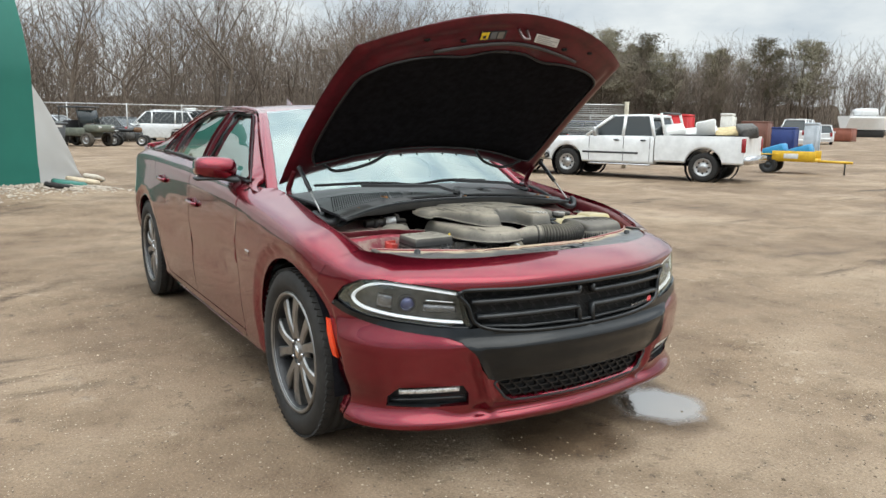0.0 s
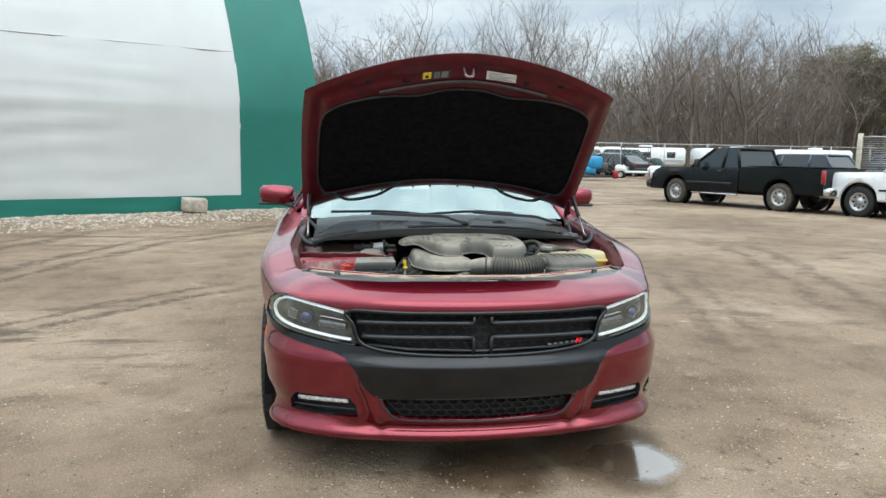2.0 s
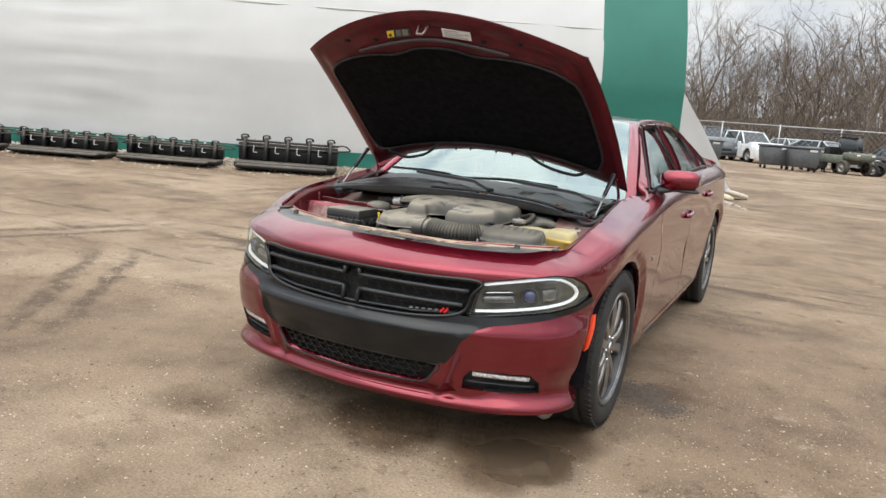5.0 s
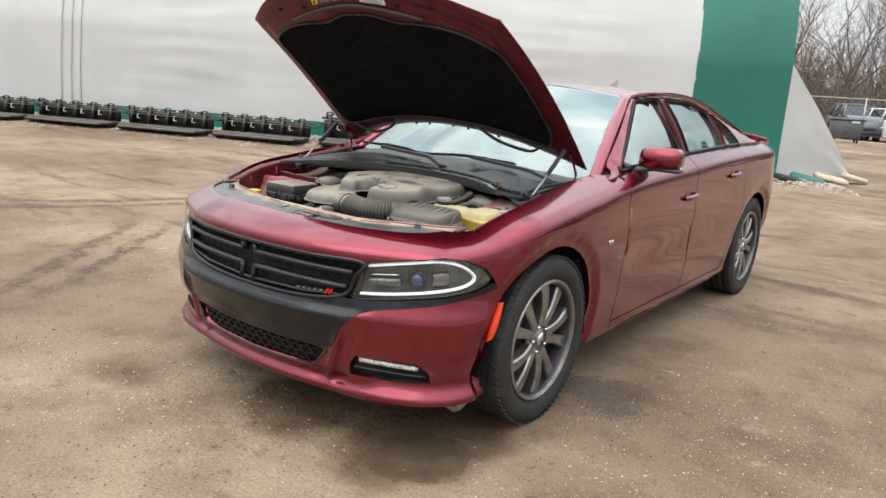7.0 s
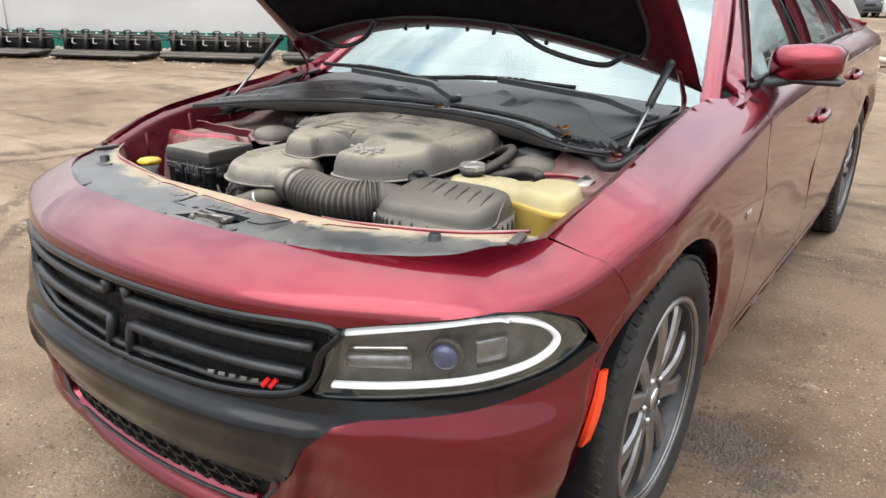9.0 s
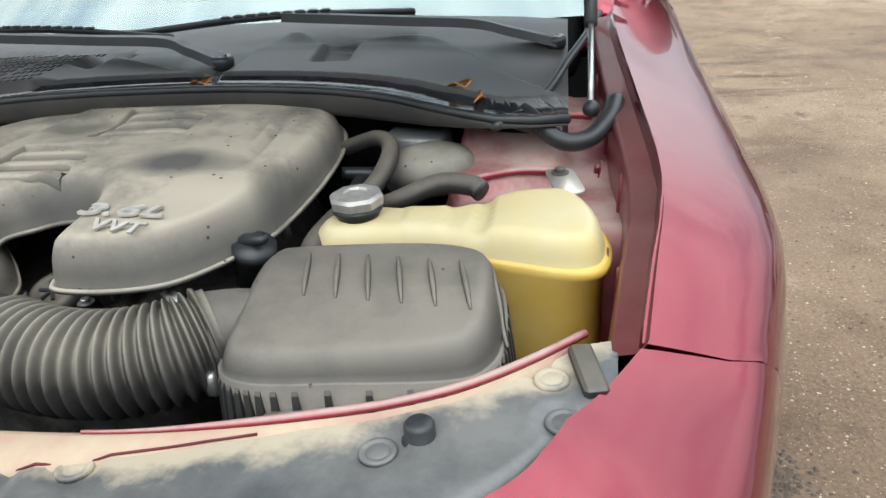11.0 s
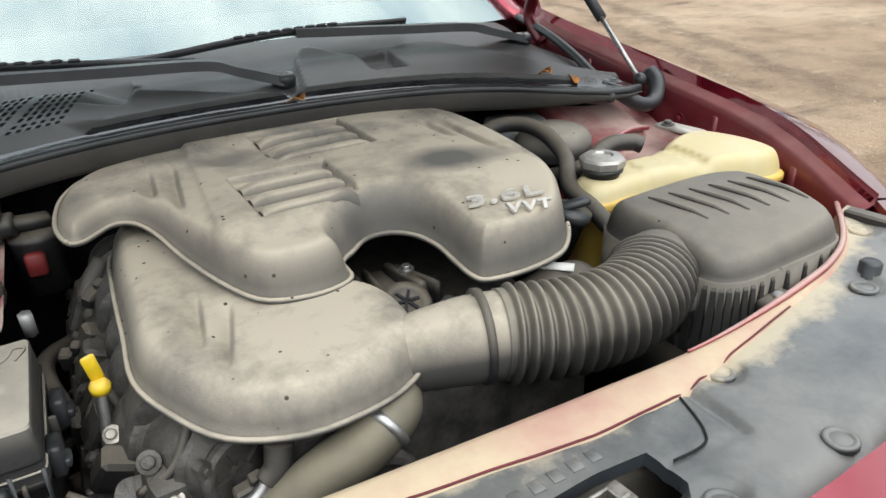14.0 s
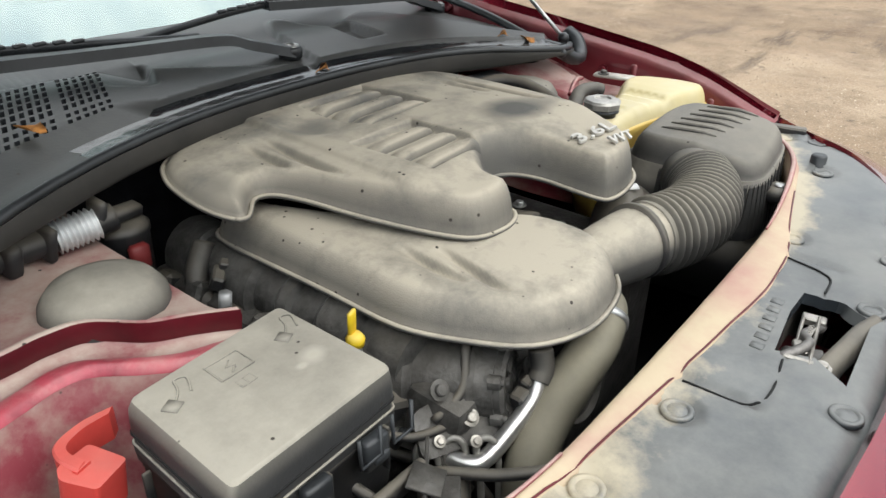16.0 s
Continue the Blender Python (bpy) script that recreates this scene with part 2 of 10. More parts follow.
def caked(m, x0, low, high):
    """Pale dried mud lying along the rear edge of a panel, with a ragged border."""
    n, l = m.node_tree.nodes, m.node_tree.links
    b = n["Principled BSDF"]
    tc, sp = n.new("ShaderNodeTexCoord"), n.new("ShaderNodeSeparateXYZ")
    l.new(tc.outputs["Object"], sp.inputs["Vector"])

    def calc(op, u, v):
        k = n.new("ShaderNodeMath")
        k.operation = op
        for i, w in enumerate((u, v)):
            if isinstance(w, (int, float)):
                k.inputs[i].default_value = w
            else:
                l.new(w, k.inputs[i])
        return k.outputs["Value"]
    ax = calc("MAXIMUM", calc("SUBTRACT", calc("ABSOLUTE", sp.outputs["X"], 0), x0), 0)
    edge = calc("SUBTRACT", sp.outputs["Y"], calc("MULTIPLY", calc("MULTIPLY", ax, ax), 0.9))
    no = n.new("ShaderNodeTexNoise")
    no.inputs["Scale"].default_value, no.inputs["Detail"].default_value, no.inputs["Roughness"].default_value = 13, 8, 0.62
    l.new(tc.outputs["Object"], no.inputs["Vector"])
    edge = calc("ADD", edge, calc("MULTIPLY", calc("SUBTRACT", no.outputs["Fac"], 0.5), 0.15))
    mr = n.new("ShaderNodeMapRange")
    mr.inputs["From Min"].default_value, mr.inputs["From Max"].default_value = low, high
    mr.inputs["To Max"].default_value = 0.72
    l.new(edge, mr.inputs["Value"])
    mx = n.new("ShaderNodeMix")
    mx.data_type = "RGBA"
    mx.inputs["B"].default_value = (0.47, 0.40, 0.28, 1)
    l.new(b.inputs["Base Color"].links[0].from_socket, mx.inputs["A"])
    l.new(mr.outputs["Result"], mx.inputs["Factor"])
    l.new(mx.outputs["Result"], b.inputs["Base Color"])
    ro = n.new("ShaderNodeMix")
    l.new(b.inputs["Roughness"].links[0].from_socket, ro.inputs["A"])
    ro.inputs["B"].default_value = 0.8
    l.new(mr.outputs["Result"], ro.inputs["Factor"])
    l.new(ro.outputs["Result"], b.inputs["Roughness"])
    return m




def smeared(m, spots, col):
    """Dark wiped patches with soft ragged borders: (x, y, half length, half width, turn)."""
    n, l = m.node_tree.nodes, m.node_tree.links
    b = n["Principled BSDF"]
    tc, no = n.new("ShaderNodeTexCoord"), n.new("ShaderNodeTexNoise")
    no.inputs["Scale"].default_value, no.inputs["Detail"].default_value = 9, 6
    l.new(tc.outputs["Object"], no.inputs["Vector"])
    for x, y, a, c, turn, amount in spots:
        mp, ln, ad, mr, mx = n.new("ShaderNodeMapping"), n.new("ShaderNodeVectorMath"), n.new("ShaderNodeMath"), n.new("ShaderNodeMapRange"), n.new("ShaderNodeMix")
        mp.vector_type = "TEXTURE"
        mp.inputs["Location"].default_value, mp.inputs["Rotation"].default_value, mp.inputs["Scale"].default_value = (x, y, 0.93), (0, 0, radians(turn)), (a, c, 1.0)
        l.new(tc.outputs["Object"], mp.inputs["Vector"])
        ln.operation = "LENGTH"
        l.new(mp.outputs["Vector"], ln.inputs[0])
        l.new(ln.outputs["Value"], ad.inputs[0])
        l.new(no.outputs["Fac"], ad.inputs[1])
        mr.inputs["From Min"].default_value, mr.inputs["From Max"].default_value, mr.inputs["To Max"].default_value = 1.45, 0.85, amount
        l.new(ad.outputs["Value"], mr.inputs["Value"])
        mx.data_type = "RGBA"
        mx.inputs["B"].default_value = (*col, 1)
        l.new(b.inputs["Base Color"].links[0].from_socket, mx.inputs["A"])
        l.new(mr.outputs["Result"], mx.inputs["Factor"])
        l.new(mx.outputs["Result"], b.inputs["Base Color"])


smeared(COVER, [(0.215, -0.125, 0.095, 0.056, -4, 0.95), (-0.045, 0.055, 0.060, 0.040, 20, 0.6), (0.030, 0.030, 0.04, 0.025, 0, 0.5), (0.34, -0.15, 0.03, 0.06, 0, 0.6), (0.085, -0.175, 0.075, 0.035, 0, 0.55), (-0.25, 0.02, 0.04, 0.09, 0, 0.5)], (0.085, 0.083, 0.078))
caked(SHROUD, 0.30, -0.552, -0.522)
SHELF = mat("sandy_support_edge", (0.43, 0.345, 0.235), 0.7, color2=(0.36, 0.20, 0.165), scale=7, bump=0.05, bscale=160, spread=(0.30, 0.58))
CLOTH_SEAT = mat("dark_seat_cloth", (0.022, 0.022, 0.024), 0.85, vary=0.3, scale=40)
LEAF = mat("dry_leaf", (0.36, 0.15, 0.035), 0.7, vary=0.4, scale=60)

FABRIC = mat("white_tarpaulin", (0.52, 0.52, 0.51), 0.55, color2=(0.47, 0.47, 0.46), scale=0.6, bump=0.10, bscale=3.0)
GREEN = mat("green_tarpaulin", (0.012, 0.120, 0.090), 0.50, color2=(0.014, 0.140, 0.105), scale=0.7, bump=0.08, bscale=4.0)
BARK = mat("grey_brown_bark", (0.170, 0.135, 0.105), 0.9, color2=(0.110, 0.086, 0.066), scale=3, bump=0.3, bscale=18)
TWIG = mat("brown_twigs", (0.190, 0.152, 0.124), 0.9, vary=0.3, scale=2)
NEEDLE = mat("pine_needles", (0.185, 0.165, 0.110), 0.8, vary=0.4, scale=3)
BRUSH = mat("brown_undergrowth", (0.125, 0.092, 0.066), 0.95, color2=(0.085, 0.066, 0.048), scale=0.8)
STONE = mat("pale_gravel", (0.38, 0.33, 0.27), 0.85, vary=0.35, scale=6)


# ---- mesh helpers ----
def part(name, bm, material, parent=None, label="", smooth=True, sharp=None):
    """Links a bmesh as one mesh object under a thing or a part."""
    me = bpy.data.meshes.new(name)
    bm.normal_update()
    bm.to_mesh(me)
    bm.free()
    for mm in (material if isinstance(material, (list, tuple)) else [material]):
        me.materials.append(mm)
    if smooth:
        me.shade_smooth()
        if sharp is not None:
            me.set_sharp_from_angle(angle=radians(sharp))
    ob = new(name, me)
    if parent is not None:
        ob.parent = parent
        ob.matrix_parent_inverse = Matrix()
    if label:
        tagged(ob, label)
    return ob


def thing(name, label, category, m=None, group="", kind=""):
    ob = new(name)
    ob.empty_display_size = 0.1
    if m is not None:
        ob.matrix_basis = m
    return tagged(ob, label, category, group, kind)


def holder(name, parent, label=""):
    """A part that is made of sub-parts."""
    ob = new(name)
    ob.empty_display_size = 0.05
    ob.parent = parent
    return tagged(ob, label) if label else ob


def box(bm, c, size, rot=None, bevel=0.0, seg=1, taper=1.0):
    """A box round c; taper narrows its top."""
    r = bmesh.ops.create_cube(bm, size=1.0)
    vs = r["verts"]
    for v in vs:
        k = taper if v.co.z > 0 else 1.0
        v.co = Vector((v.co.x * size[0] * k, v.co.y * size[1] * k, v.co.z * size[2]))
    if bevel:
        es = list({ed for v in vs for ed in v.link_edges})
        g = bmesh.ops.bevel(bm, geom=es, offset=bevel, segments=seg, affect="EDGES", profile=0.5)
        vs = list({v for f in g["faces"] for v in f.verts} | {v for v in vs if v.is_valid})
    m = Matrix.Translation(c) @ (Euler([radians(a) for a in rot]).to_matrix().to_4x4() if rot else Matrix())
    for v in vs:
        v.co = m @ v.co
    return vs


def ring_loft(bm, rings, close=True, cap=True):
    """Faces between rings of points of equal number."""
    rows = [[bm.verts.new(p) for p in ring] for ring in rings]
    n = len(rows[0])
    for a, b in zip(rows, rows[1:]):
        for i in range(n if close else n - 1):
            j = (i + 1) % n
            bm.faces.new((a[i], a[j], b[j], b[i]))
    if cap and close:
        bm.faces.new(list(reversed(rows[0])))
        bm.faces.new(rows[-1])
    return rows


def smooth_path(pts, n=8):
    """A Catmull-Rom line through the points."""
    P = [Vector(p) for p in pts]
    P = [2 * P[0] - P[1]] + P + [2 * P[-1] - P[-2]]
    out = []
    for i in range(1, len(P) - 2):
        a, b, c, d = P[i - 1:i + 3]
        for k in range(n):
            t = k / n
            out.append(0.5 * ((2 * b) + (c - a) * t + (2 * a - 5 * b + 4 * c - d) * t * t + (3 * b - a - 3 * c + d) * t ** 3))
    out.append(P[-2])
    return out


def tube(bm, pts, r, sides=10, n=6, raw=False, squash=1.0):
    """A round hose along a smooth line; r is a number or a function of the way along, 0 to 1."""
    path = [Vector(p) for p in pts] if raw else smooth_path(pts, n)
    m = len(path)
    rings, up = [], None
    for i, p in enumerate(path):
        d = (path[min(i + 1, m - 1)] - path[max(i - 1, 0)]).normalized()
        if up is None:
            up = d.orthogonal().normalized()
        up = (up - d * up.dot(d)).normalized()
        side = d.cross(up)
        rr = r(i / (m - 1)) if callable(r) else r
        rings.append([p + (up * math.cos(2 * math.pi * k / sides) + side * math.sin(2 * math.pi * k / sides) * squash) * rr for k in range(sides)])
    return ring_loft(bm, rings)


def lathe(bm, prof, m=None, sides=24, cap=True):
    """Turns (radius, height) pairs about z, placed by m."""
    m = m or Matrix()
    rings = [[m @ Vector((max(r, 1e-4) * math.cos(2 * math.pi * k / sides), max(r, 1e-4) * math.sin(2 * math.pi * k / sides), z)) for k in range(sides)] for r, z in prof]
    return ring_loft(bm, rings, cap=cap)


def toward(p, d):
    """A pose at p whose z points along d."""
    return Matrix.Translation(p) @ Vector(d).to_track_quat("Z", "Y").to_matrix().to_4x4()


def prism(bm, poly, h, m=None, inset=0.0, drop=0.0):
    """A plate of the outline poly, h thick, its top edge chamfered."""
    m = m or Matrix()
    c = sum((Vector((*p, 0)) for p in poly), Vector()) / len(poly)
    lo = [m @ Vector((*p, 0)) for p in poly]
    hi = [m @ Vector((*p, h - drop)) for p in poly]
    rings = [lo, hi]
    if inset:
        rings.append([m @ (Vector((*p, h)) + (c - Vector((*p, 0))).normalized() * inset) for p in poly])
    return ring_loft(bm, rings)


def curve(tab):
    """A smooth function through a short table of (x, y)."""
    xs, ys = np.array([p[0] for p in tab], float), np.array([p[1] for p in tab], float)
    d = np.gradient(ys, xs)

    def f(x):
        x = min(max(x, xs[0]), xs[-1])
        i = int(min(max(np.searchsorted(xs, x) - 1, 0), len(xs) - 2))
        h = xs[i + 1] - xs[i]
        t = (x - xs[i]) / h
        return float((2 * t ** 3 - 3 * t * t + 1) * ys[i] + (t ** 3 - 2 * t * t + t) * h * d[i] + (3 * t * t - 2 * t ** 3) * ys[i + 1] + (t ** 3 - t * t) * h * d[i + 1])
    return f


def inside_all(P, poly):
    P, Q = np.asarray(P, float), np.asarray(poly, float)
    hit = np.zeros(len(P), bool)
    x, y = P[:, 0], P[:, 1]
    for (x1, y1), (x2, y2) in zip(Q, np.roll(Q, 1, axis=0)):
        if y1 != y2:
            hit ^= ((y1 > y) != (y2 > y)) & (x < (x2 - x1) * (y - y1) / (y2 - y1) + x1)
    return hit


def dense(poly, step):
    out = []
    for i, p in enumerate(poly):
        q = poly[(i + 1) % len(poly)]
        k = max(1, int(math.hypot(q[0] - p[0], q[1] - p[1]) / step))
        out += [(p[0] + (q[0] - p[0]) * j / k, p[1] + (q[1] - p[1]) * j / k) for j in range(k)]
    return out


def rounded(poly, r, n=4):
    """The outline with its corners rounded."""
    out = []
    m = len(poly)
    for i in range(m):
        a, b, c = Vector(poly[i - 1]), Vector(poly[i]), Vector(poly[(i + 1) % m])
        u, v = (a - b), (c - b)
        k = min(r, u.length * 0.45, v.length * 0.45)
        p, q = b + u.normalized() * k, b + v.normalized() * k
        for j in range(n + 1):
            t = j / n
            w = (1 - t) ** 2 * p + 2 * t * (1 - t) * b + t * t * q
            out.append((w.x, w.y))
    return out


from mathutils.geometry import delaunay_2d_cdt


def sheet(fn, outer, holes=(), step=0.03, flange=0.012, inward=True, flip=False, bands=()):
    """A curved panel: the flat outline with its holes, bent by fn(u, v), with its edges turned in by flange."""
    outer = dense(outer, step)
    holes = [dense(h, step) for h in holes]
    pts, edges = [], []
    for loop in [outer] + holes:
        k = len(pts)
        pts += loop
        edges += [(k + i, k + (i + 1) % len(loop)) for i in range(len(loop))]
    us, vs = [p[0] for p in outer], [p[1] for p in outer]
    rim = np.array(pts)
    nu, nv = int((max(us) - min(us)) / step) + 1, int((max(vs) - min(vs)) / step) + 1
    grid = np.array([(min(us) + (i - 0.5 * (j % 2)) * step, min(vs) + (j - 0.5) * step) for i in range(1, nu + 1) for j in range(1, nv + 1)])
    keep = inside_all(grid, outer)
    for h in holes:
        keep &= ~inside_all(grid, h)
    # rows of points that run along the outline
    if bands:
        turn = sum(p[0] * q[1] - q[0] * p[1] for p, q in zip(outer, outer[1:] + outer[:1]))
        for d in bands:
            row = []
            for i, p in enumerate(outer):
                q, r = outer[i - 1], outer[(i + 1) % len(outer)]
                t = Vector((r[0] - q[0], r[1] - q[1])).normalized() * (1 if turn > 0 else -1)
                row.append((p[0] - t.y * d, p[1] + t.x * d))
            ok = inside_all(row, outer)
            for k, p in zip(ok, row):
                if k and np.min((rim[:, 0] - p[0]) ** 2 + (rim[:, 1] - p[1]) ** 2) > (0.94 * d) ** 2:
                    if all((p[0] - w[0]) ** 2 + (p[1] - w[1]) ** 2 > (0.3 * step) ** 2 for w in pts[-3:]):
                        pts.append(p)
    gap = bands[-1] + 0.6 * step if bands else 0.5 * step
    for p in grid[keep]:
        if np.min((rim[:, 0] - p[0]) ** 2 + (rim[:, 1] - p[1]) ** 2) > gap ** 2:
            pts.append((float(p[0]), float(p[1])))
    v2, e2, f2 = delaunay_2d_cdt([Vector(p) for p in pts], edges, [], 0, 1e-6)[:3]
    bm = bmesh.new()
    bv = [bm.verts.new(fn(v.x, v.y)) for v in v2]
    mid = np.array([sum((v2[i] for i in f), Vector((0, 0))) / len(f) for f in f2])
    keep = inside_all(mid, outer)
    for h in holes:
        keep &= ~inside_all(mid, h)
    for f, k in zip(f2, keep):
        if k:
            idx = list(reversed(f)) if flip else f
            bm.faces.new([bv[i] for i in idx])
    loose = [v for v in bm.verts if not v.link_faces]
    bmesh.ops.delete(bm, geom=loose, context="VERTS")
    if flange:
        bm.normal_update()
        rim_e = [ed for ed in bm.edges if len(ed.link_faces) == 1]
        made = {}
        for ed in rim_e:
            lp = ed.link_loops[0]
            a, b = lp.vert, lp.link_loop_next.vert
            for v in (a, b):
                if v not in made:
                    made[v] = (bm.verts.new(v.co), bm.verts.new(v.co - v.normal * flange))
            bm.faces.new((made[b][0], made[a][0], made[a][1], made[b][1]))
    return bm


# ---- the red saloon: outline of its body ----
# forward is -y, the driver's side +x; front axle at y 0, rear axle at y 3.052
HALF, TYRE, ARCH, AXLES = 0.940, 0.370, 0.420, (0.0, 3.052)


def plan_line():
    pts = []
    ctrl = [Vector(p) for p in ((-0.24, -0.834), (0.0, -0.850), (0.24, -0.834), (0.42, -0.800), (0.56, -0.758), (0.70, -0.697), (0.80, -0.626), (0.868, -0.525), (0.906, -0.40), (0.930, -0.25), (HALF, -0.11), (HALF, 0.10))]
    for j in range(1, 10):
        a, b, c, d = ctrl[j - 1:j + 3]
        for k in range(27):
            t = k / 27
            w = 0.5 * ((2 * b) + (c - a) * t + (2 * a - 5 * b + 4 * c - d) * t * t + (3 * b - a - 3 * c + d) * t ** 3)
            pts.append((w.x, w.y))
    pts.append((HALF, -0.11))
    grid_a = np.linspace(0, len(pts) - 1, 241)
    pts = [(float(np.interp(g, range(len(pts)), [p[0] for p in pts])), float(np.interp(g, range(len(pts)), [p[1] for p in pts]))) for g in grid_a]
    for i in range(1, 171):
        pts.append((HALF, -0.11 + 3.41 * i / 170))
    for i in range(1, 121):
        th = math.pi / 2 * i / 120
        pts.append((HALF * math.cos(th) ** 0.55, 3.30 + 0.83 * math.sin(th)))
    return np.array(pts)


PLAN = plan_line()
ALONG = np.concatenate([[0], np.cumsum(np.hypot(*np.diff(PLAN, axis=0).T))])
TAN = np.gradient(PLAN, ALONG, axis=0)
LEN = float(ALONG[-1])


def a_of_x(x):
    return float(np.interp(abs(x), PLAN[:241, 0], ALONG[:241])) * (1 if x >= 0 else -1)


def a_of_y(y):
    return float(np.interp(y, PLAN[:, 1], ALONG))


A_NOSE = a_of_x(0.60)
prof_nose = curve([(0.15, -0.12), (0.190, -0.078), (0.204, -0.050), (0.216, -0.042), (0.232, -0.041), (0.241, -0.046), (0.249, -0.062), (0.258, -0.066), (0.29, -0.036), (0.318, -0.016), (0.36, -0.012), (0.415, -0.006), (0.440, 0.006), (0.50, 0.022), (0.540, 0.032), (0.552, 0.028), (0.568, 0.004), (0.590, 0.0), (0.63, -0.006), (0.70, -0.012), (0.76, -0.008), (0.80, -0.010)])
prof_corner = curve([(0.15, -0.10), (0.196, -0.050), (0.212, -0.016), (0.226, -0.006), (0.240, -0.008), (0.262, -0.022), (0.290, -0.036), (0.315, -0.036), (0.36, -0.020), (0.40, -0.006), (0.47, 0.002), (0.535, 0.006), (0.555, 0.003), (0.585, -0.008), (0.62, -0.020), (0.70, -0.026), (0.78, -0.032), (0.82, -0.042)])
prof_side = curve([(0.15, -0.11), (0.20, -0.075), (0.25, -0.040), (0.32, -0.030), (0.45, -0.012), (0.60, -0.002), (0.70, 0.006), (0.76, 0.008), (0.82, 0.002), (0.90, -0.004), (1.0, -0.01)])
shoulder = curve([(-0.86, 0.772), (-0.60, 0.775), (-0.42, 0.782), (-0.20, 0.835), (0.05, 0.868), (0.40, 0.905), (0.70, 0.945), (1.60, 0.995), (2.60, 1.030), (3.30, 1.040), (3.90, 1.010), (4.13, 1.0)])
roll_r = curve([(-0.86, 0.030), (-0.6, 0.034), (-0.3, 0.060), (0.2, 0.075), (0.8, 0.07), (4.13, 0.07)])
bow = curve([(-0.86, 2.2), (-0.5, 2.0), (-0.2, 0.4), (0.1, 0.0), (4.13, 0.0)])
roll_max = curve([(-0.86, 54), (-0.6, 56), (-0.4, 63), (-0.2, 69), (0.0, 70), (0.5, 68), (0.9, 62), (4.13, 62)])


def blend(x, a, b):
    t = min(max((x - a) / (b - a), 0), 1)
    return t * t * (3 - 2 * t)


def body(a, v, out=0.0):
    """The outer skin: a is the way round the plan from the middle of the nose, v the way up; out lifts off it."""
    s = -1 if a < 0 else 1
    aa = min(abs(a), LEN)
    x, y = float(np.interp(aa, ALONG, PLAN[:, 0])), float(np.interp(aa, ALONG, PLAN[:, 1]))
    tx, ty = float(np.interp(aa, ALONG, TAN[:, 0])), float(np.interp(aa, ALONG, TAN[:, 1]))
    k = math.hypot(tx, ty)
    n = Vector((ty / k, -tx / k, 0))
    zs, r, mx = shoulder(y), roll_r(y), radians(roll_max(y))
    z = min(v, zs)
    w1, w2 = blend(aa, A_NOSE * 0.55, A_NOSE * 1.12), blend(y, -0.55, -0.05)
    o = prof_nose(z) * (1 - w1) + (prof_corner(z) * (1 - w2) + prof_side(z) * w2) * w1
    if aa < A_NOSE * 1.2 and z < 0.56:
        # a folded edge runs from the black bar down to the chin
        q = x - (0.405 + 0.32 * (z - 0.25))
        o += (0.016 * math.exp(-(q / 0.016) ** 2) - 0.010 * math.exp(-((q - 0.05) / 0.030) ** 2)) * blend(z, 0.235, 0.27) * blend(z, 0.56, 0.47)
    if y > 3.3:
        o -= 0.10 * blend(z, 0.55, 0.15)
    # swelling over the wheels, hollow along the doors
    for ya in AXLES:
        d2 = ((y - ya) ** 2 / 0.30 + (z - 0.66) ** 2 / 0.10)
        o += 0.014 * math.exp(-d2) * blend(y, -0.40, -0.15)
        # turned-in lip round the wheel opening
        if v < zs:
            o -= 0.020 * blend(math.hypot(y - ya, z - TYRE), 0.466, 0.448)
    if 0.5 < y < 2.7:
        o -= 0.011 * math.exp(-((z - (0.60 + 0.05 * (y - 0.5))) ** 2) / 0.018) * blend(y, 0.55, 0.95) * blend(y, 2.65, 2.1)
    nz = 0.0
    if v > zs:
        t = v - zs
        ph = min(t / r, mx)
        o -= r * (1 - math.cos(ph))
        z = zs + r * math.sin(ph)
        rest = t - r * ph
        if rest > 0:
            tilt = mx + bow(y) * rest / 2
            o -= rest * math.sin(tilt)
            z += rest * math.cos(tilt)
            ph = mx + bow(y) * rest
        nz = math.sin(ph)
    p = Vector((x, y, 0)) + n * (o + out * math.sqrt(max(0, 1 - nz * nz)))
    return Vector((p.x * s, p.y, z + out * nz))


def side_fn(sgn, out=0.0):
    return lambda u, v: body(sgn * a_of_y(u), v, out)


def nose_fn(out=0.0):
    return lambda u, v: body(u, v, out)


def top_v(y, inset):
    """The way up at which the skin has come in by inset."""
    r, mx = roll_r(y), radians(roll_max(y))
    arc = r * (1 - math.cos(mx))
    if inset <= arc:
        return shoulder(y) + r * math.acos(1 - inset / r)
    rest = (inset - arc) / math.sin(mx)
    for i in range(4):
        rest = (inset - arc) / math.sin(mx + bow(y) * rest / 2)
    return shoulder(y) + r * mx + rest


def arch_pts(yc, y0, y1, n=36, r=ARCH):
    """The wheel arch from y0 round the top to y1."""
    t0, t1 = math.acos((yc - y0) / r), math.acos((yc - y1) / r)
    return [(yc - r * math.cos(t0 + (t1 - t0) * i / n), TYRE - 0.005 + r * math.sin(t0 + (t1 - t0) * i / n)) for i in range(n + 1)]


car = thing("car", "dark red metallic saloon with its bonnet propped open on dirt", "car")

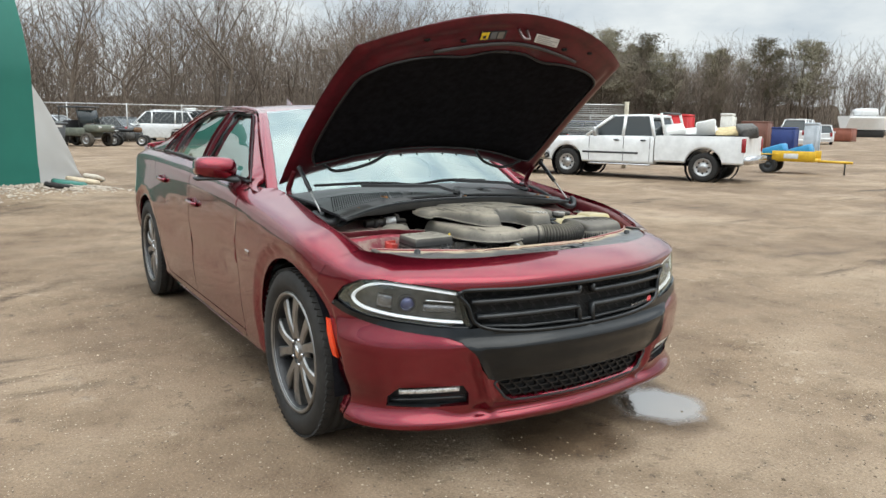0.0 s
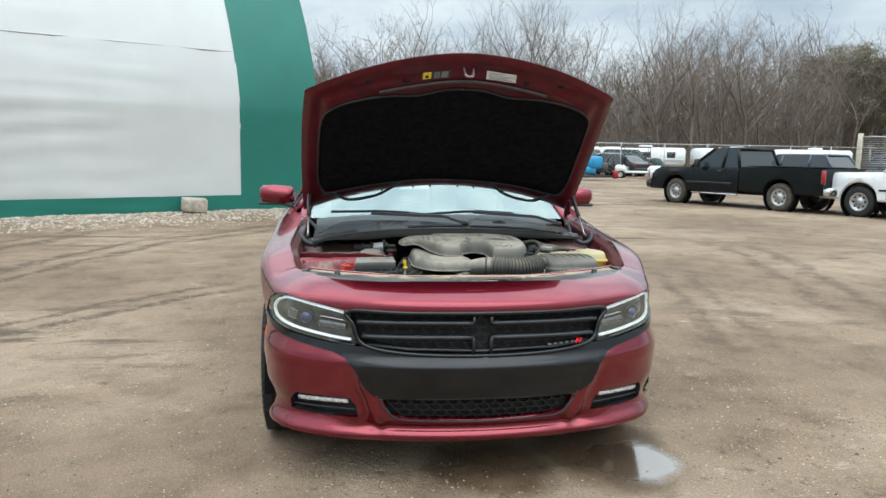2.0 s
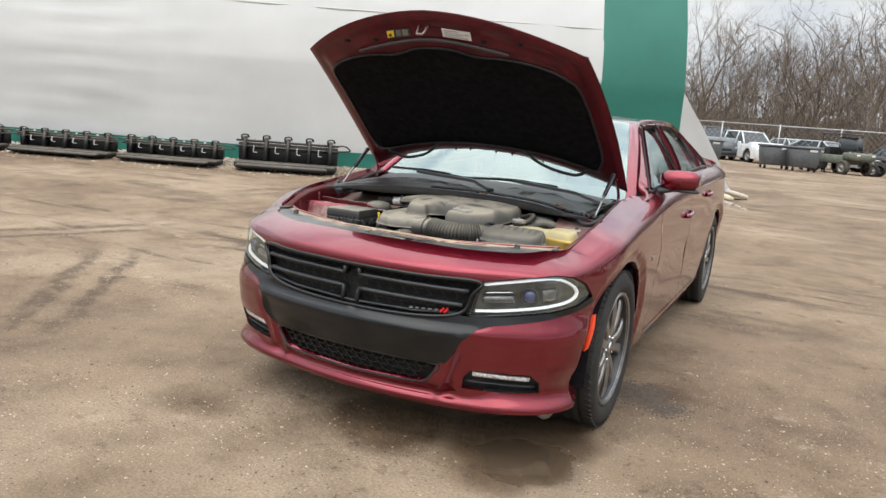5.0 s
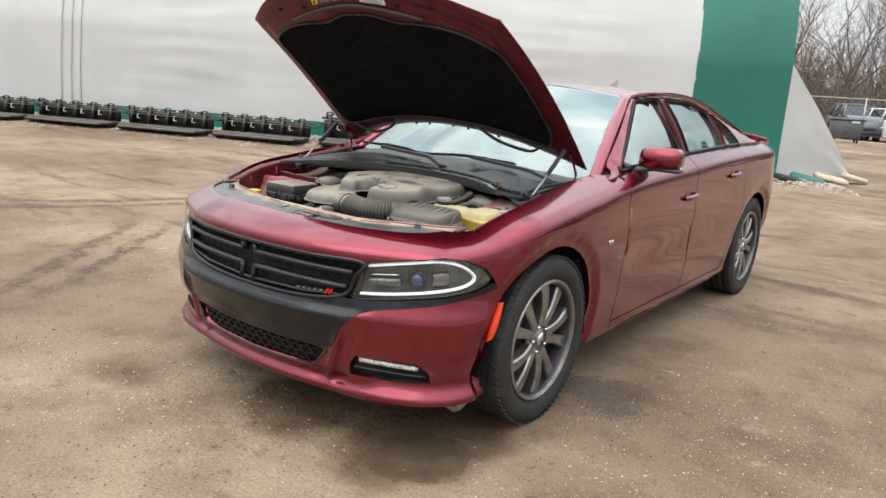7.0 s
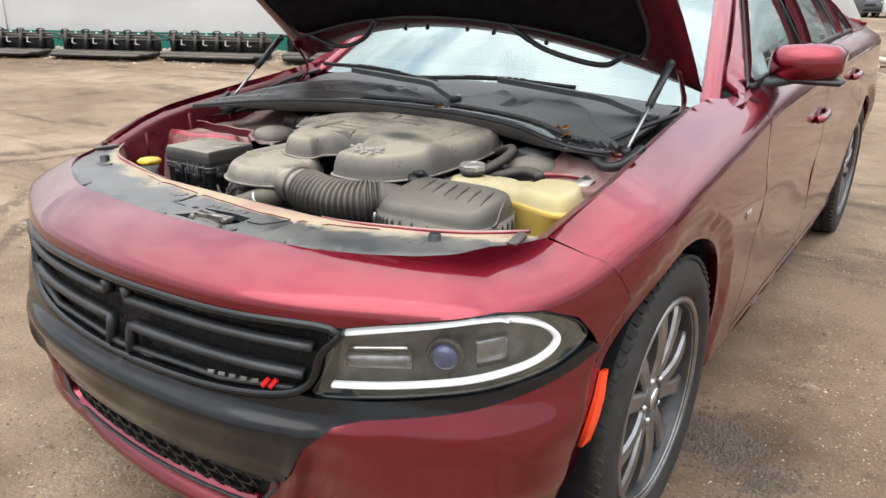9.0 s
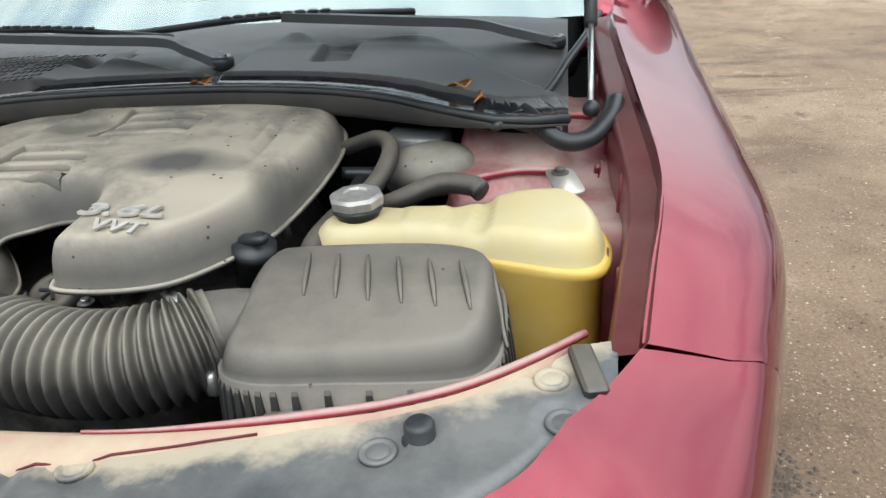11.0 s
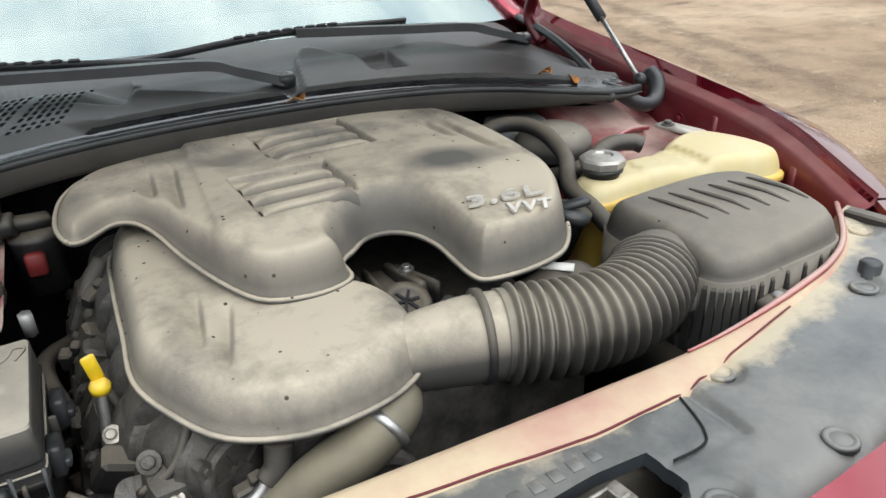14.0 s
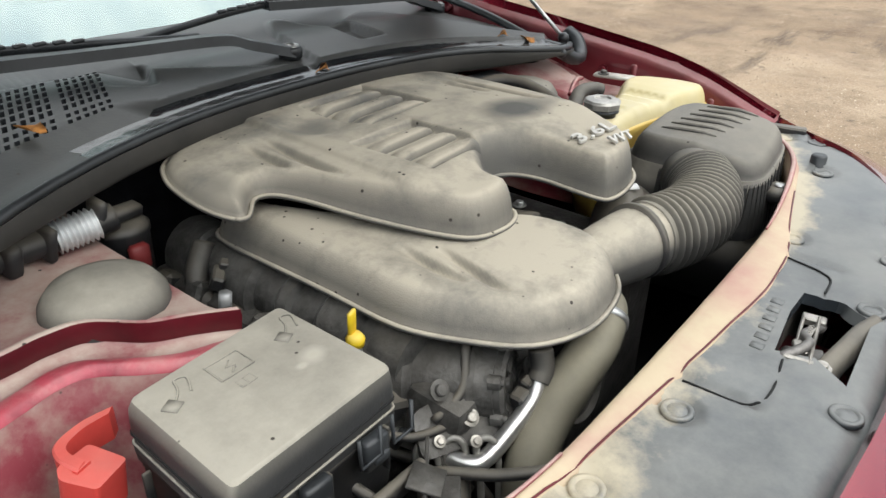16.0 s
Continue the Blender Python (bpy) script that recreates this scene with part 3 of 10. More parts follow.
# nose: one red fascia with openings for grille, lamps and black trim
ax = a_of_x
GRILLE = [(-0.541, 0.750), (-0.30, 0.752), (0, 0.753), (0.30, 0.752), (0.541, 0.750), (0.520, 0.695), (0.478, 0.618), (0.30, 0.588), (0, 0.581), (-0.30, 0.588), (-0.478, 0.618), (-0.520, 0.695)]
LAMP = [(0.510, 0.613), (0.62, 0.620), (0.735, 0.637), (0.83, 0.651), (0.882, 0.667), (0.903, 0.703), (0.894, 0.748), (0.866, 0.781), (0.815, 0.792), (0.69, 0.775), (0.555, 0.752), (0.535, 0.71), (0.522, 0.655)]
MESH = [(-0.402, 0.395), (-0.2, 0.399), (0, 0.401), (0.2, 0.399), (0.402, 0.395), (0.380, 0.342), (0.352, 0.314), (0.29, 0.301), (0, 0.294), (-0.29, 0.301), (-0.352, 0.314), (-0.380, 0.342)]
FOG = [(0.535, 0.388), (0.64, 0.390), (0.757, 0.388), (0.795, 0.346), (0.803, 0.304), (0.66, 0.299), (0.505, 0.301), (0.510, 0.352)]
BAND_HALF = [(0.0, 0.579), (0.30, 0.586), (0.474, 0.612), (0.507, 0.610), (0.62, 0.617), (0.735, 0.634), (0.83, 0.648), (0.884, 0.663), (0.906, 0.690), (0.911, 0.672), (0.896, 0.650), (0.83, 0.625), (0.735, 0.605), (0.603, 0.583), (0.548, 0.564), (0.498, 0.515), (0.464, 0.447), (0.436, 0.408), (0.404, 0.398), (0.2, 0.402), (0.0, 0.404)]


def on_nose(poly, s=1):
    q = [(ax(x) * s, z) for x, z in poly]
    return q if s > 0 else q[::-1]


BLACK_OUT = [(ax(x), z) for x, z in BAND_HALF] + [(-ax(x), z) for x, z in BAND_HALF[-2:0:-1]]


def smooth2(poly, n=4):
    P = [Vector(p) for p in poly]
    out = []
    for i in range(len(P)):
        a, b, c, d = P[i - 1], P[i], P[(i + 1) % len(P)], P[(i + 2) % len(P)]
        for k in range(n):
            t = k / n
            w = 0.5 * ((2 * b) + (c - a) * t + (2 * a - 5 * b + 4 * c - d) * t * t + (3 * b - a - 3 * c + d) * t ** 3)
            out.append((w.x, w.y))
    return out


SEAM = [(-0.262, 0.715), (-0.318, 0.795), (-0.372, 0.868)]


NOSE_IN = curve([(0.0, 0.135), (0.15, 0.134), (0.30, 0.130), (0.44, 0.120), (0.56, 0.117), (0.66, 0.120), (0.74, 0.130), (0.80, 0.140), (0.85, 0.146), (0.94, 0.12)])


def nose_outline():
    right = []
    arch = arch_pts(0.0, -0.405, -0.262, 16)
    right += [(a_of_y(-0.385), 0.222), (a_of_y(-0.402), 0.30)] + [(a_of_y(y), z) for y, z in arch]
    right += [(a_of_y(y), z) for y, z in SEAM[1:]]
    right.append((a_of_y(-0.405), top_v(-0.405, 0.120)))
    for x in (0.85, 0.80, 0.74, 0.66, 0.56, 0.44, 0.30, 0.15):
        y = float(np.interp(a_of_x(x), ALONG, PLAN[:, 1]))
        right.append((a_of_x(x), top_v(y, NOSE_IN(x))))
    top = [(0.0, top_v(-0.86, NOSE_IN(0.0)))]
    low = [(a_of_x(x), 0.192 + 0.030 * blend(x, 0.30, 0.75)) for x in (0.2, 0.45, 0.65, 0.8, 0.88)]
    left = [(-u, v) for u, v in right[::-1]]
    return [(0, 0.192)] + low + right + top + left + [(-u, v) for u, v in low[::-1]]


big = [(ax(x), z) for x, z in [(0.0, 0.754), (0.30, 0.753), (0.545, 0.751), (0.557, 0.754), (0.69, 0.777), (0.815, 0.795), (0.869, 0.784), (0.897, 0.750), (0.907, 0.703)] + BAND_HALF[9:18] + MESH[4:8] + [(0.0, 0.292)]]
big = big + [(-u, v) for u, v in big[-2:0:-1]]
fascia = part("front_fascia", sheet(nose_fn(), nose_outline(), [big, on_nose(FOG), [(-u, v) for u, v in on_nose(FOG)]], 0.012, 0.02), RED, car)

# black centre bar with its wings under the lamps
part("bumper_bar", sheet(nose_fn(0.006), BLACK_OUT, [], 0.014, 0.02), BLACK_GLOSS, car, "gloss black bumper bar")
# near-black sheets behind the openings, holding the shade inside in their colour
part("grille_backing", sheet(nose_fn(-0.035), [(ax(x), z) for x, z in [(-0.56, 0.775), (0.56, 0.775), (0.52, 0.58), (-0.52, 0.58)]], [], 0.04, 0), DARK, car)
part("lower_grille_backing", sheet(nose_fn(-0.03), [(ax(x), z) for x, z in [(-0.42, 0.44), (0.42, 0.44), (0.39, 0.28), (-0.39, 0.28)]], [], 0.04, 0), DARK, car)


def strip(fn, pts, w, h, lift=0.0):
    """A bar of width w and depth h that follows a line on a skin fn(u, v, out)."""
    bm = bmesh.new()
    rings = []
    for i, (u, v) in enumerate(pts):
        p, q = pts[max(i - 1, 0)], pts[min(i + 1, len(pts) - 1)]
        d = Vector((q[0] - p[0], q[1] - p[1])).normalized()
        nx = Vector((-d.y, d.x)) * w / 2
        rings.append([fn(u + nx.x, v + nx.y, lift), fn(u + nx.x * 0.6, v + nx.y * 0.6, lift + h), fn(u - nx.x * 0.6, v - nx.y * 0.6, lift + h), fn(u - nx.x, v - nx.y, lift)])
    ring_loft(bm, rings)
    bmesh.ops.recalc_face_normals(bm, faces=bm.faces)
    return bm


def lin(p, q, n=12):
    return [(p[0] + (q[0] - p[0]) * i / n, p[1] + (q[1] - p[1]) * i / n) for i in range(n + 1)]


def on(poly):
    return [(ax(x), z) for x, z in poly]


# grille surround, cross bars and the split middle post
part("grille_surround", strip(body, on(smooth2(GRILLE, 5)) + [on(smooth2(GRILLE, 5))[0]], 0.020, 0.020, -0.012), BLACK_GLOSS, car)
for s in (-1, 1):
    part("grille_bar", strip(body, on([(s * (0.040 + 0.465 * i / 16), 0.712 + 0.002 * (i / 16) - 0.006 * (i / 16) ** 2) for i in range(17)]), 0.020, 0.024, -0.016), BLACK_SATIN, car)
    part("grille_bar", strip(body, on([(s * (0.040 + 0.445 * i / 16), 0.655 - 0.004 * (i / 16) ** 2) for i in range(17)]), 0.020, 0.024, -0.016), BLACK_SATIN, car)
    part("grille_post", strip(body, on([(s * 0.036, 0.738), (s * 0.036, 0.722), (s * 0.040, 0.707)]), 0.016, 0.024, -0.018), BLACK_SATIN, car)
    part("grille_post", strip(body, on([(s * 0.044, 0.660), (s * 0.036, 0.640), (s * 0.036, 0.594)]), 0.016, 0.024, -0.018), BLACK_SATIN, car)
part("grille_sill", strip(body, on([(x, z + 0.012) for x, z in [(-0.47, 0.606), (-0.30, 0.594), (0, 0.588), (0.30, 0.594), (0.47, 0.606)]]), 0.012, 0.014, -0.014), BLACK_SATIN, car)


WEB = mat("black_web_plastic", (0.007, 0.007, 0.008), 0.42)


def mesh_web(x0, x1, z0, z1, dx, dz, edge, lift, w=0.006):
    """A hexagon web of thin bars, kept within edge(x) -> lowest, highest."""
    bm = bmesh.new()
    rows = int((z1 - z0) / dz) + 1
    for j in range(rows):
        z = z0 + j * dz
        n = int((x1 - x0) / dx)
        for i in range(n):
            xa = x0 + (i + 0.5 * (j % 2)) * dx
            for (p, q) in (((xa, z), (xa + dx * 0.55, z)), ((xa + dx * 0.55, z), (xa + dx * 0.75, z + dz * 0.5)), ((xa + dx * 0.75, z - dz * 0.0), (xa + dx * 0.55, z)), ((xa, z), (xa - dx * 0.22, z + dz * 0.5)), ((xa + dx * 0.78, z + dz * 0.5), (xa + dx * 0.5, z + dz))):
                ok = all(edge(a)[0] < b < edge(a)[1] for a, b in (p, q))
                if not ok:
                    continue
                d = Vector((q[0] - p[0], q[1] - p[1]))
                nn = Vector((-d.y, d.x)).normalized() * w / 2
                quad = [(p[0] + nn.x, p[1] + nn.y), (q[0] + nn.x, q[1] + nn.y), (q[0] - nn.x, q[1] - nn.y), (p[0] - nn.x, p[1] - nn.y)]
                top = [bm.verts.new(body(ax(a), b, lift)) for a, b in quad]
                bot = [bm.verts.new(body(ax(a), b, lift - 0.010)) for a, b in quad]
                bm.faces.new(top)
                for k in range(4):
                    bm.faces.new((top[k], bot[k], bot[(k + 1) % 4], top[(k + 1) % 4]))
    bmesh.ops.recalc_face_normals(bm, faces=bm.faces)
    return bm


part("grille_web", mesh_web(-0.51, 0.51, 0.598, 0.750, 0.058, 0.030, lambda x: (0.588 + 0.05 * (abs(x) / 0.5) ** 2, 0.748), -0.034, 0.005), WEB, car, smooth=False)
part("lower_grille_web", mesh_web(-0.40, 0.40, 0.300, 0.400, 0.050, 0.0235, lambda x: (0.295 + 0.010 * (abs(x) / 0.36) ** 2 + max(0, abs(x) - 0.33) * 1.3, 0.402), -0.016, 0.005), WEB, car, smooth=False)
part("lower_grille_rim", strip(body, on(smooth2(MESH, 4)) + [on(smooth2(MESH, 4))[0]], 0.012, 0.010, -0.006), BLACK_SATIN, car)
# maker's mark on the grille: a row of small chrome blocks and two slanted red bars
badge = holder("grille_badge", car)
for i in range(5):
    part("badge_block", strip(body, on([(0.275 + i * 0.026, 0.6165 + 0.0012 * i), (0.290 + i * 0.026, 0.6172 + 0.0012 * i)]), 0.008, 0.003, 0.0), RIM, badge, smooth=False)
for i in range(2):
    part("badge_slash", strip(body, on([(0.402 + i * 0.016, 0.614), (0.416 + i * 0.016, 0.632)]), 0.011, 0.004, 0.0), mat("red_enamel", (0.5, 0.01, 0.015), 0.3), badge, smooth=False)

# head lamps
for s in (-1, 1):
    L = [(ax(x) * s, z) for x, z in LAMP]
    lamp = part("headlight", sheet(nose_fn(-0.045), L, [], 0.025, 0, flip=s < 0), mat("smoked_grey_housing", (0.085, 0.088, 0.092), 0.28, 0.5, vary=0.5, scale=14), car, "clear headlight with a white light strip round it")
    part("housing_rim", strip(body, [(ax(x) * s, z) for x, z in smooth2(LAMP, 4)] + [(ax(LAMP[0][0]) * s, LAMP[0][1])], 0.010, 0.008, -0.010), BLACK_GLOSS, lamp)
    wall = bmesh.new()
    loop = [(ax(x) * s, z) for x, z in smooth2(LAMP, 4)]
    ring_loft(wall, [[body(u, v, -0.045) for u, v in loop], [body(u, v, -0.004) for u, v in loop]], cap=False)
    part("housing_wall", wall, BLACK_SATIN, lamp)
    ring = [(0.562, 0.737), (0.69, 0.760), (0.80, 0.776), (0.85, 0.766), (0.878, 0.740), (0.886, 0.706), (0.868, 0.680), (0.82, 0.666), (0.735, 0.652), (0.62, 0.636), (0.535, 0.629)]
    open_line = []
    P = [Vector(p) for p in ring]
    for i in range(len(P) - 1):
        a, b, c, d = P[max(i - 1, 0)], P[i], P[i + 1], P[min(i + 2, len(P) - 1)]
        for k in range(6):
            t = k / 6
            w = 0.5 * ((2 * b) + (c - a) * t + (2 * a - 5 * b + 4 * c - d) * t * t + (3 * b - a - 3 * c + d) * t ** 3)
            open_line.append((w.x, w.y))
    open_line.append(ring[-1])
    part("light_strip", strip(body, [(ax(x) * s, z) for x, z in open_line], 0.0115, 0.012, -0.022), DRL, lamp, "lit white light strip")
    # projector with its collar, turn lamp bar with ribs
    c = body(ax(0.735) * s, 0.700, -0.030)
    nrm = (body(ax(0.735) * s, 0.700, 0.02) - c).normalized()
    pr = bmesh.new()
    lathe(pr, [(0.036, -0.012), (0.038, 0.0), (0.034, 0.008), (0.028, 0.004)], toward(c, nrm + Vector((0, -0.6, 0))), cap=False)
    part("projector_collar", pr, RIM_DARK, lamp)
    pr = bmesh.new()
    lathe(pr, [(0.028, 0.0), (0.025, 0.010), (0.015, 0.017), (0.0, 0.019)], toward(c, nrm + Vector((0, -0.6, 0))))
    part("projector_lens", pr, mat("blue_projector_glass", (0.04, 0.05, 0.14), 0.05, 0.4, coat=1.0), lamp)
    part("turn_lamp", strip(body, [(ax(0.558 + 0.012 * i) * s, 0.676 + 0.001 * i) for i in range(11)], 0.036, 0.016, -0.036), mat("smoked_reflector", (0.16, 0.16, 0.17), 0.22, 0.7, vary=0.4, scale=60), lamp)
    part("lamp_trim", strip(body, [(ax(0.562 + 0.012 * i) * s, 0.703 + 0.0012 * i) for i in range(10)], 0.008, 0.012, -0.034), CHROME, lamp)
    part("reflector", strip(body, [(ax(0.79 + 0.007 * i) * s, 0.700 + 0.001 * i) for i in range(8)], 0.060, 0.004, -0.040), mat("silver_reflector", (0.20, 0.20, 0.21), 0.25, 0.8, vary=0.4, scale=70), lamp)
    cover = part("lamp_lens", sheet(nose_fn(-0.002), L, [], 0.025, 0, flip=s < 0), LENS, lamp, "clear plastic lens")
    cover.visible_shadow = False
    # fog lamp in its pocket
    F = [(ax(x) * s, z) for x, z in FOG]
    fog = part("fog_lamp", sheet(nose_fn(-0.035), F, [], 0.03, 0, flip=s < 0), BLACK_SATIN, car, "fog lamp strip in a black pocket")
    wall = bmesh.new()
    ring_loft(wall, [[body(u, v, -0.035) for u, v in F], [body(u, v, 0.0) for u, v in F]], cap=False)
    part("pocket_wall", wall, BLACK_SATIN, fog, smooth=False)
    part("lamp_strip", strip(body, [(ax(0.545 + 0.0215 * i) * s, 0.370 - 0.0008 * i) for i in range(11)], 0.026, 0.014, -0.022), mat("frosted_lamp", (0.62, 0.62, 0.60), 0.15, 0.3, vary=0.5, scale=90), fog)
    part("pocket_slat", strip(body, [(ax(0.520 + 0.027 * i) * s, 0.334 - 0.0008 * i) for i in range(11)], 0.010, 0.012, -0.022), BLACK_SATIN, fog)
    # side marker
    mk = [(-0.352, 0.602), (-0.334, 0.604), (-0.364, 0.53), (-0.384, 0.464), (-0.418, 0.459), (-0.390, 0.54)]
    part("side_marker", sheet(lambda u, v, s=s: body(u * s, v, 0.012), [(a_of_y(y), z) for y, z in mk], [], 0.02, 0.01, flip=s < 0), ORANGE, car, "orange side marker")

# fenders, doors, rear quarters
BELT_IN = 0.092
FEN_IN = curve([(-0.41, 0.120), (-0.33, 0.127), (-0.20, 0.138), (0.0, 0.148), (0.25, 0.158), (0.45, 0.160), (0.6, 0.158)])
for s in (-1, 1):
    flip = s < 0
    f0 = arch_pts(0.0, -0.262, 0.414, 30)
    fen = f0 + [(0.408, 0.235), (0.690, 0.228), (0.690, 0.55), (0.695, 0.80)]
    fen += [(0.70, top_v(0.70, 0.10)), (0.60, top_v(0.60, 0.12)), (0.55, top_v(0.55, 0.148))]
    fen += [(y, top_v(y, FEN_IN(y))) for y in (0.45, 0.25, 0.1, 0.0, -0.1, -0.20, -0.28, -0.34, -0.40)]
    fen += SEAM[::-1][:-1]
    fen = [(y + (0.0022 if i in range(len(fen) - 3, len(fen)) else 0), z) for i, (y, z) in enumerate(fen)]
    part("fender", sheet(side_fn(s), fen, [], 0.025, 0.03, flip=flip), RED, car)
    d1 = [(0.697, 0.300), (1.668, 0.300), (1.672, 0.70), (1.672, top_v(1.67, BELT_IN)), (1.2, top_v(1.2, BELT_IN)), (0.706, top_v(0.706, 0.10)), (0.701, 0.80), (0.697, 0.55)]
    door = part("front_door", sheet(side_fn(s), d1, [], 0.03, 0.02, flip=flip), RED, car)
    d2 = [(1.676, 0.300), (2.44, 0.300), (2.50, 0.40), (2.60, 0.62), (2.66, 0.78), (2.655, top_v(2.655, BELT_IN)), (2.1, top_v(2.1, BELT_IN)), (1.680, top_v(1.68, BELT_IN)), (1.680, 0.70)]
    rdoor = part("rear_door", sheet(side_fn(s), d2, [], 0.03, 0.02, flip=flip), RED, car)
    q = [(0.700, 0.228), (2.632, 0.228)] + arch_pts(3.052, 2.636, 3.468, 40)[1:] + [(3.472, 0.25), (3.75, 0.24), (4.05, 0.26)]
    aq = [(a_of_y(y), z) for y, z in q] + [(LEN, 0.27), (LEN, 0.99), (a_of_y(4.05), 1.0)]
    aq += [(a_of_y(y), top_v(y, BELT_IN)) for y in (3.8, 3.4, 3.0, 2.662)]
    aq += [(a_of_y(y), z) for y, z in ((2.665, 0.78), (2.606, 0.615), (2.506, 0.395), (2.446, 0.294), (0.700, 0.294))]
    part("rear_quarter", sheet(lambda u, v, s=s: body(s * u, v), aq, [], 0.03, 0.02, flip=flip), RED, car)
    # handles in their cups
    for d, y, z in ((door, 1.56, 0.872), (rdoor, 2.40, 0.955)):
        cup = bmesh.new()
        lathe(cup, [(0.0, -0.008), (0.030, -0.004), (0.040, 0.002)], Matrix.Translation(body(s * a_of_y(y - 0.02), z, -0.001)) @ Matrix.Rotation(s * math.pi / 2, 4, "Y") @ Matrix.Diagonal((0.9, 1.4, 1, 1)))
        # cup takes the darker red, so the recess shade is in its colour
        part("handle_cup", cup, RED_DARK, d)
        hb = bmesh.new()
        tube(hb, [body(s * a_of_y(y - 0.085), z - 0.006, 0.004), body(s * a_of_y(y - 0.06), z - 0.002, 0.022), body(s * a_of_y(y + 0.05), z + 0.004, 0.024), body(s * a_of_y(y + 0.095), z + 0.008, 0.004)], 0.012, 10, 6, squash=1.3)
        part("door_handle", hb, RED, d, "body-coloured door handle")
    # badge of plain chrome blocks on the fender
    bd = holder("fender_badge", car)
    for i in range(2):
        part("badge_block", strip(lambda u, v, o, s=s: body(s * a_of_y(u), v, o), [(0.462 + 0.030 * i, 0.738), (0.484 + 0.030 * i, 0.740)], 0.026, 0.004, 0.0), CHROME, bd, smooth=False)
    # sill edge, wheel wells
    sb = bmesh.new()
    ring_loft(sb, [[body(s * a_of_y(y), 0.240, 0.006), body(s * a_of_y(y), 0.226, 0.002), body(s * a_of_y(y), 0.214, -0.05), body(s * a_of_y(y), 0.24, -0.06)] for y in (0.41, 0.9, 1.6, 2.2, 2.64)])
    part("sill", sb, RED, car)
    for yc in AXLES:
        wb = bmesh.new()
        n = 20
        rows = []
        for xx in (0.905, 0.70):
            rows.append([wb.verts.new((s * xx, yc - 0.412 * math.cos(math.pi * i / n), 0.30 + 0.462 * math.sin(math.pi * i / n))) for i in range(n + 1)])
        for i in range(n):
            wb.faces.new((rows[0][i], rows[0][i + 1], rows[1][i + 1], rows[1][i]))
        wb.faces.new(rows[1])
        part("wheel_liner", wb, PAD, car)
        if yc == 0.0:
            lb = bmesh.new()
            box(lb, (s * 0.84, 0.395, 0.44), (0.05, 0.030, 0.42), bevel=0.01)
            part("liner_edge", lb, BLACK_DUSTY, car)

# under the car: plain slabs with the deep shade put into their colour
ub = bmesh.new()
box(ub, (0, 1.80, 0.25), (1.50, 4.1, 0.08), bevel=0.02)
box(ub, (0, -0.45, 0.26), (0.90, 0.50, 0.06), bevel=0.02)
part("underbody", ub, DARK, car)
for s in (-1, 1):
    ub = bmesh.new()
    box(ub, (s * 0.74, -0.43, 0.180), (0.10, 0.03, 0.05), bevel=0.01)
    part("air_deflector", ub, BLACK_DUSTY, car)

# upper body: rails, glass, roof
rail_x = curve([(0.60, 0.800), (1.30, 0.605), (1.80, 0.625), (2.35, 0.612), (2.80, 0.655), (3.40, 0.735)])
rail_z = curve([(0.60, 1.000), (1.30, 1.405), (1.80, 1.440), (2.35, 1.415), (2.80, 1.310), (3.40, 1.135)])


def rail(y):
    if y < 1.30:
        k = (y - 0.60) / 0.70
        return Vector((0.800 + (0.605 - 0.800) * k, y, 1.000 + 0.405 * k + 0.02 * math.sin(math.pi * k)))
    return Vector((rail_x(y), y, rail_z(y)))


def belt(y):
    return body(a_of_y(y), top_v(y, BELT_IN + 0.004 + 0.03 * blend(y, 0.75, 0.55)))


def upper_fn(s, out=0.0):
    def f(y, z):
        b, t = belt(y), rail(y)
        k = (z - b.z) / max(0.02, t.z - b.z)
        x = b.x + (t.x - b.x) * k + 0.022 * math.sin(math.pi * min(max(k, 0), 1)) + out
        return Vector((s * x, y, z))
    return f


FRAME_GREY = mat("dark_grey_window_frame", (0.045, 0.046, 0.048), 0.42, vary=0.2, scale=12)
W1 = rounded([(0.775, 1.060), (1.616, 1.090), (1.600, 1.404), (1.338, 1.391)], 0.03)
W2 = rounded([(1.700, 1.097), (2.402, 1.119), (2.402, 1.338), (2.10, 1.400), (1.686, 1.406)], 0.03)
W3 = rounded([(2.420, 1.122), (2.715, 1.137), (2.628, 1.246), (2.420, 1.331)], 0.025)
ups = [(0.60, 1.0), (0.75, 1.096), (0.95, 1.212), (1.15, 1.325), (1.30, 1.405), (1.55, 1.428), (1.80, 1.440), (2.10, 1.434), (2.35, 1.415), (2.60, 1.368), (2.80, 1.310), (3.10, 1.222), (3.35, 1.150)]
lows = [(3.35, belt(3.35).z), (2.9, belt(2.9).z), (2.5, belt(2.5).z), (2.0, belt(2.0).z), (1.5, belt(1.5).z), (1.0, belt(1.0).z), (0.72, belt(0.72).z - 0.004)]
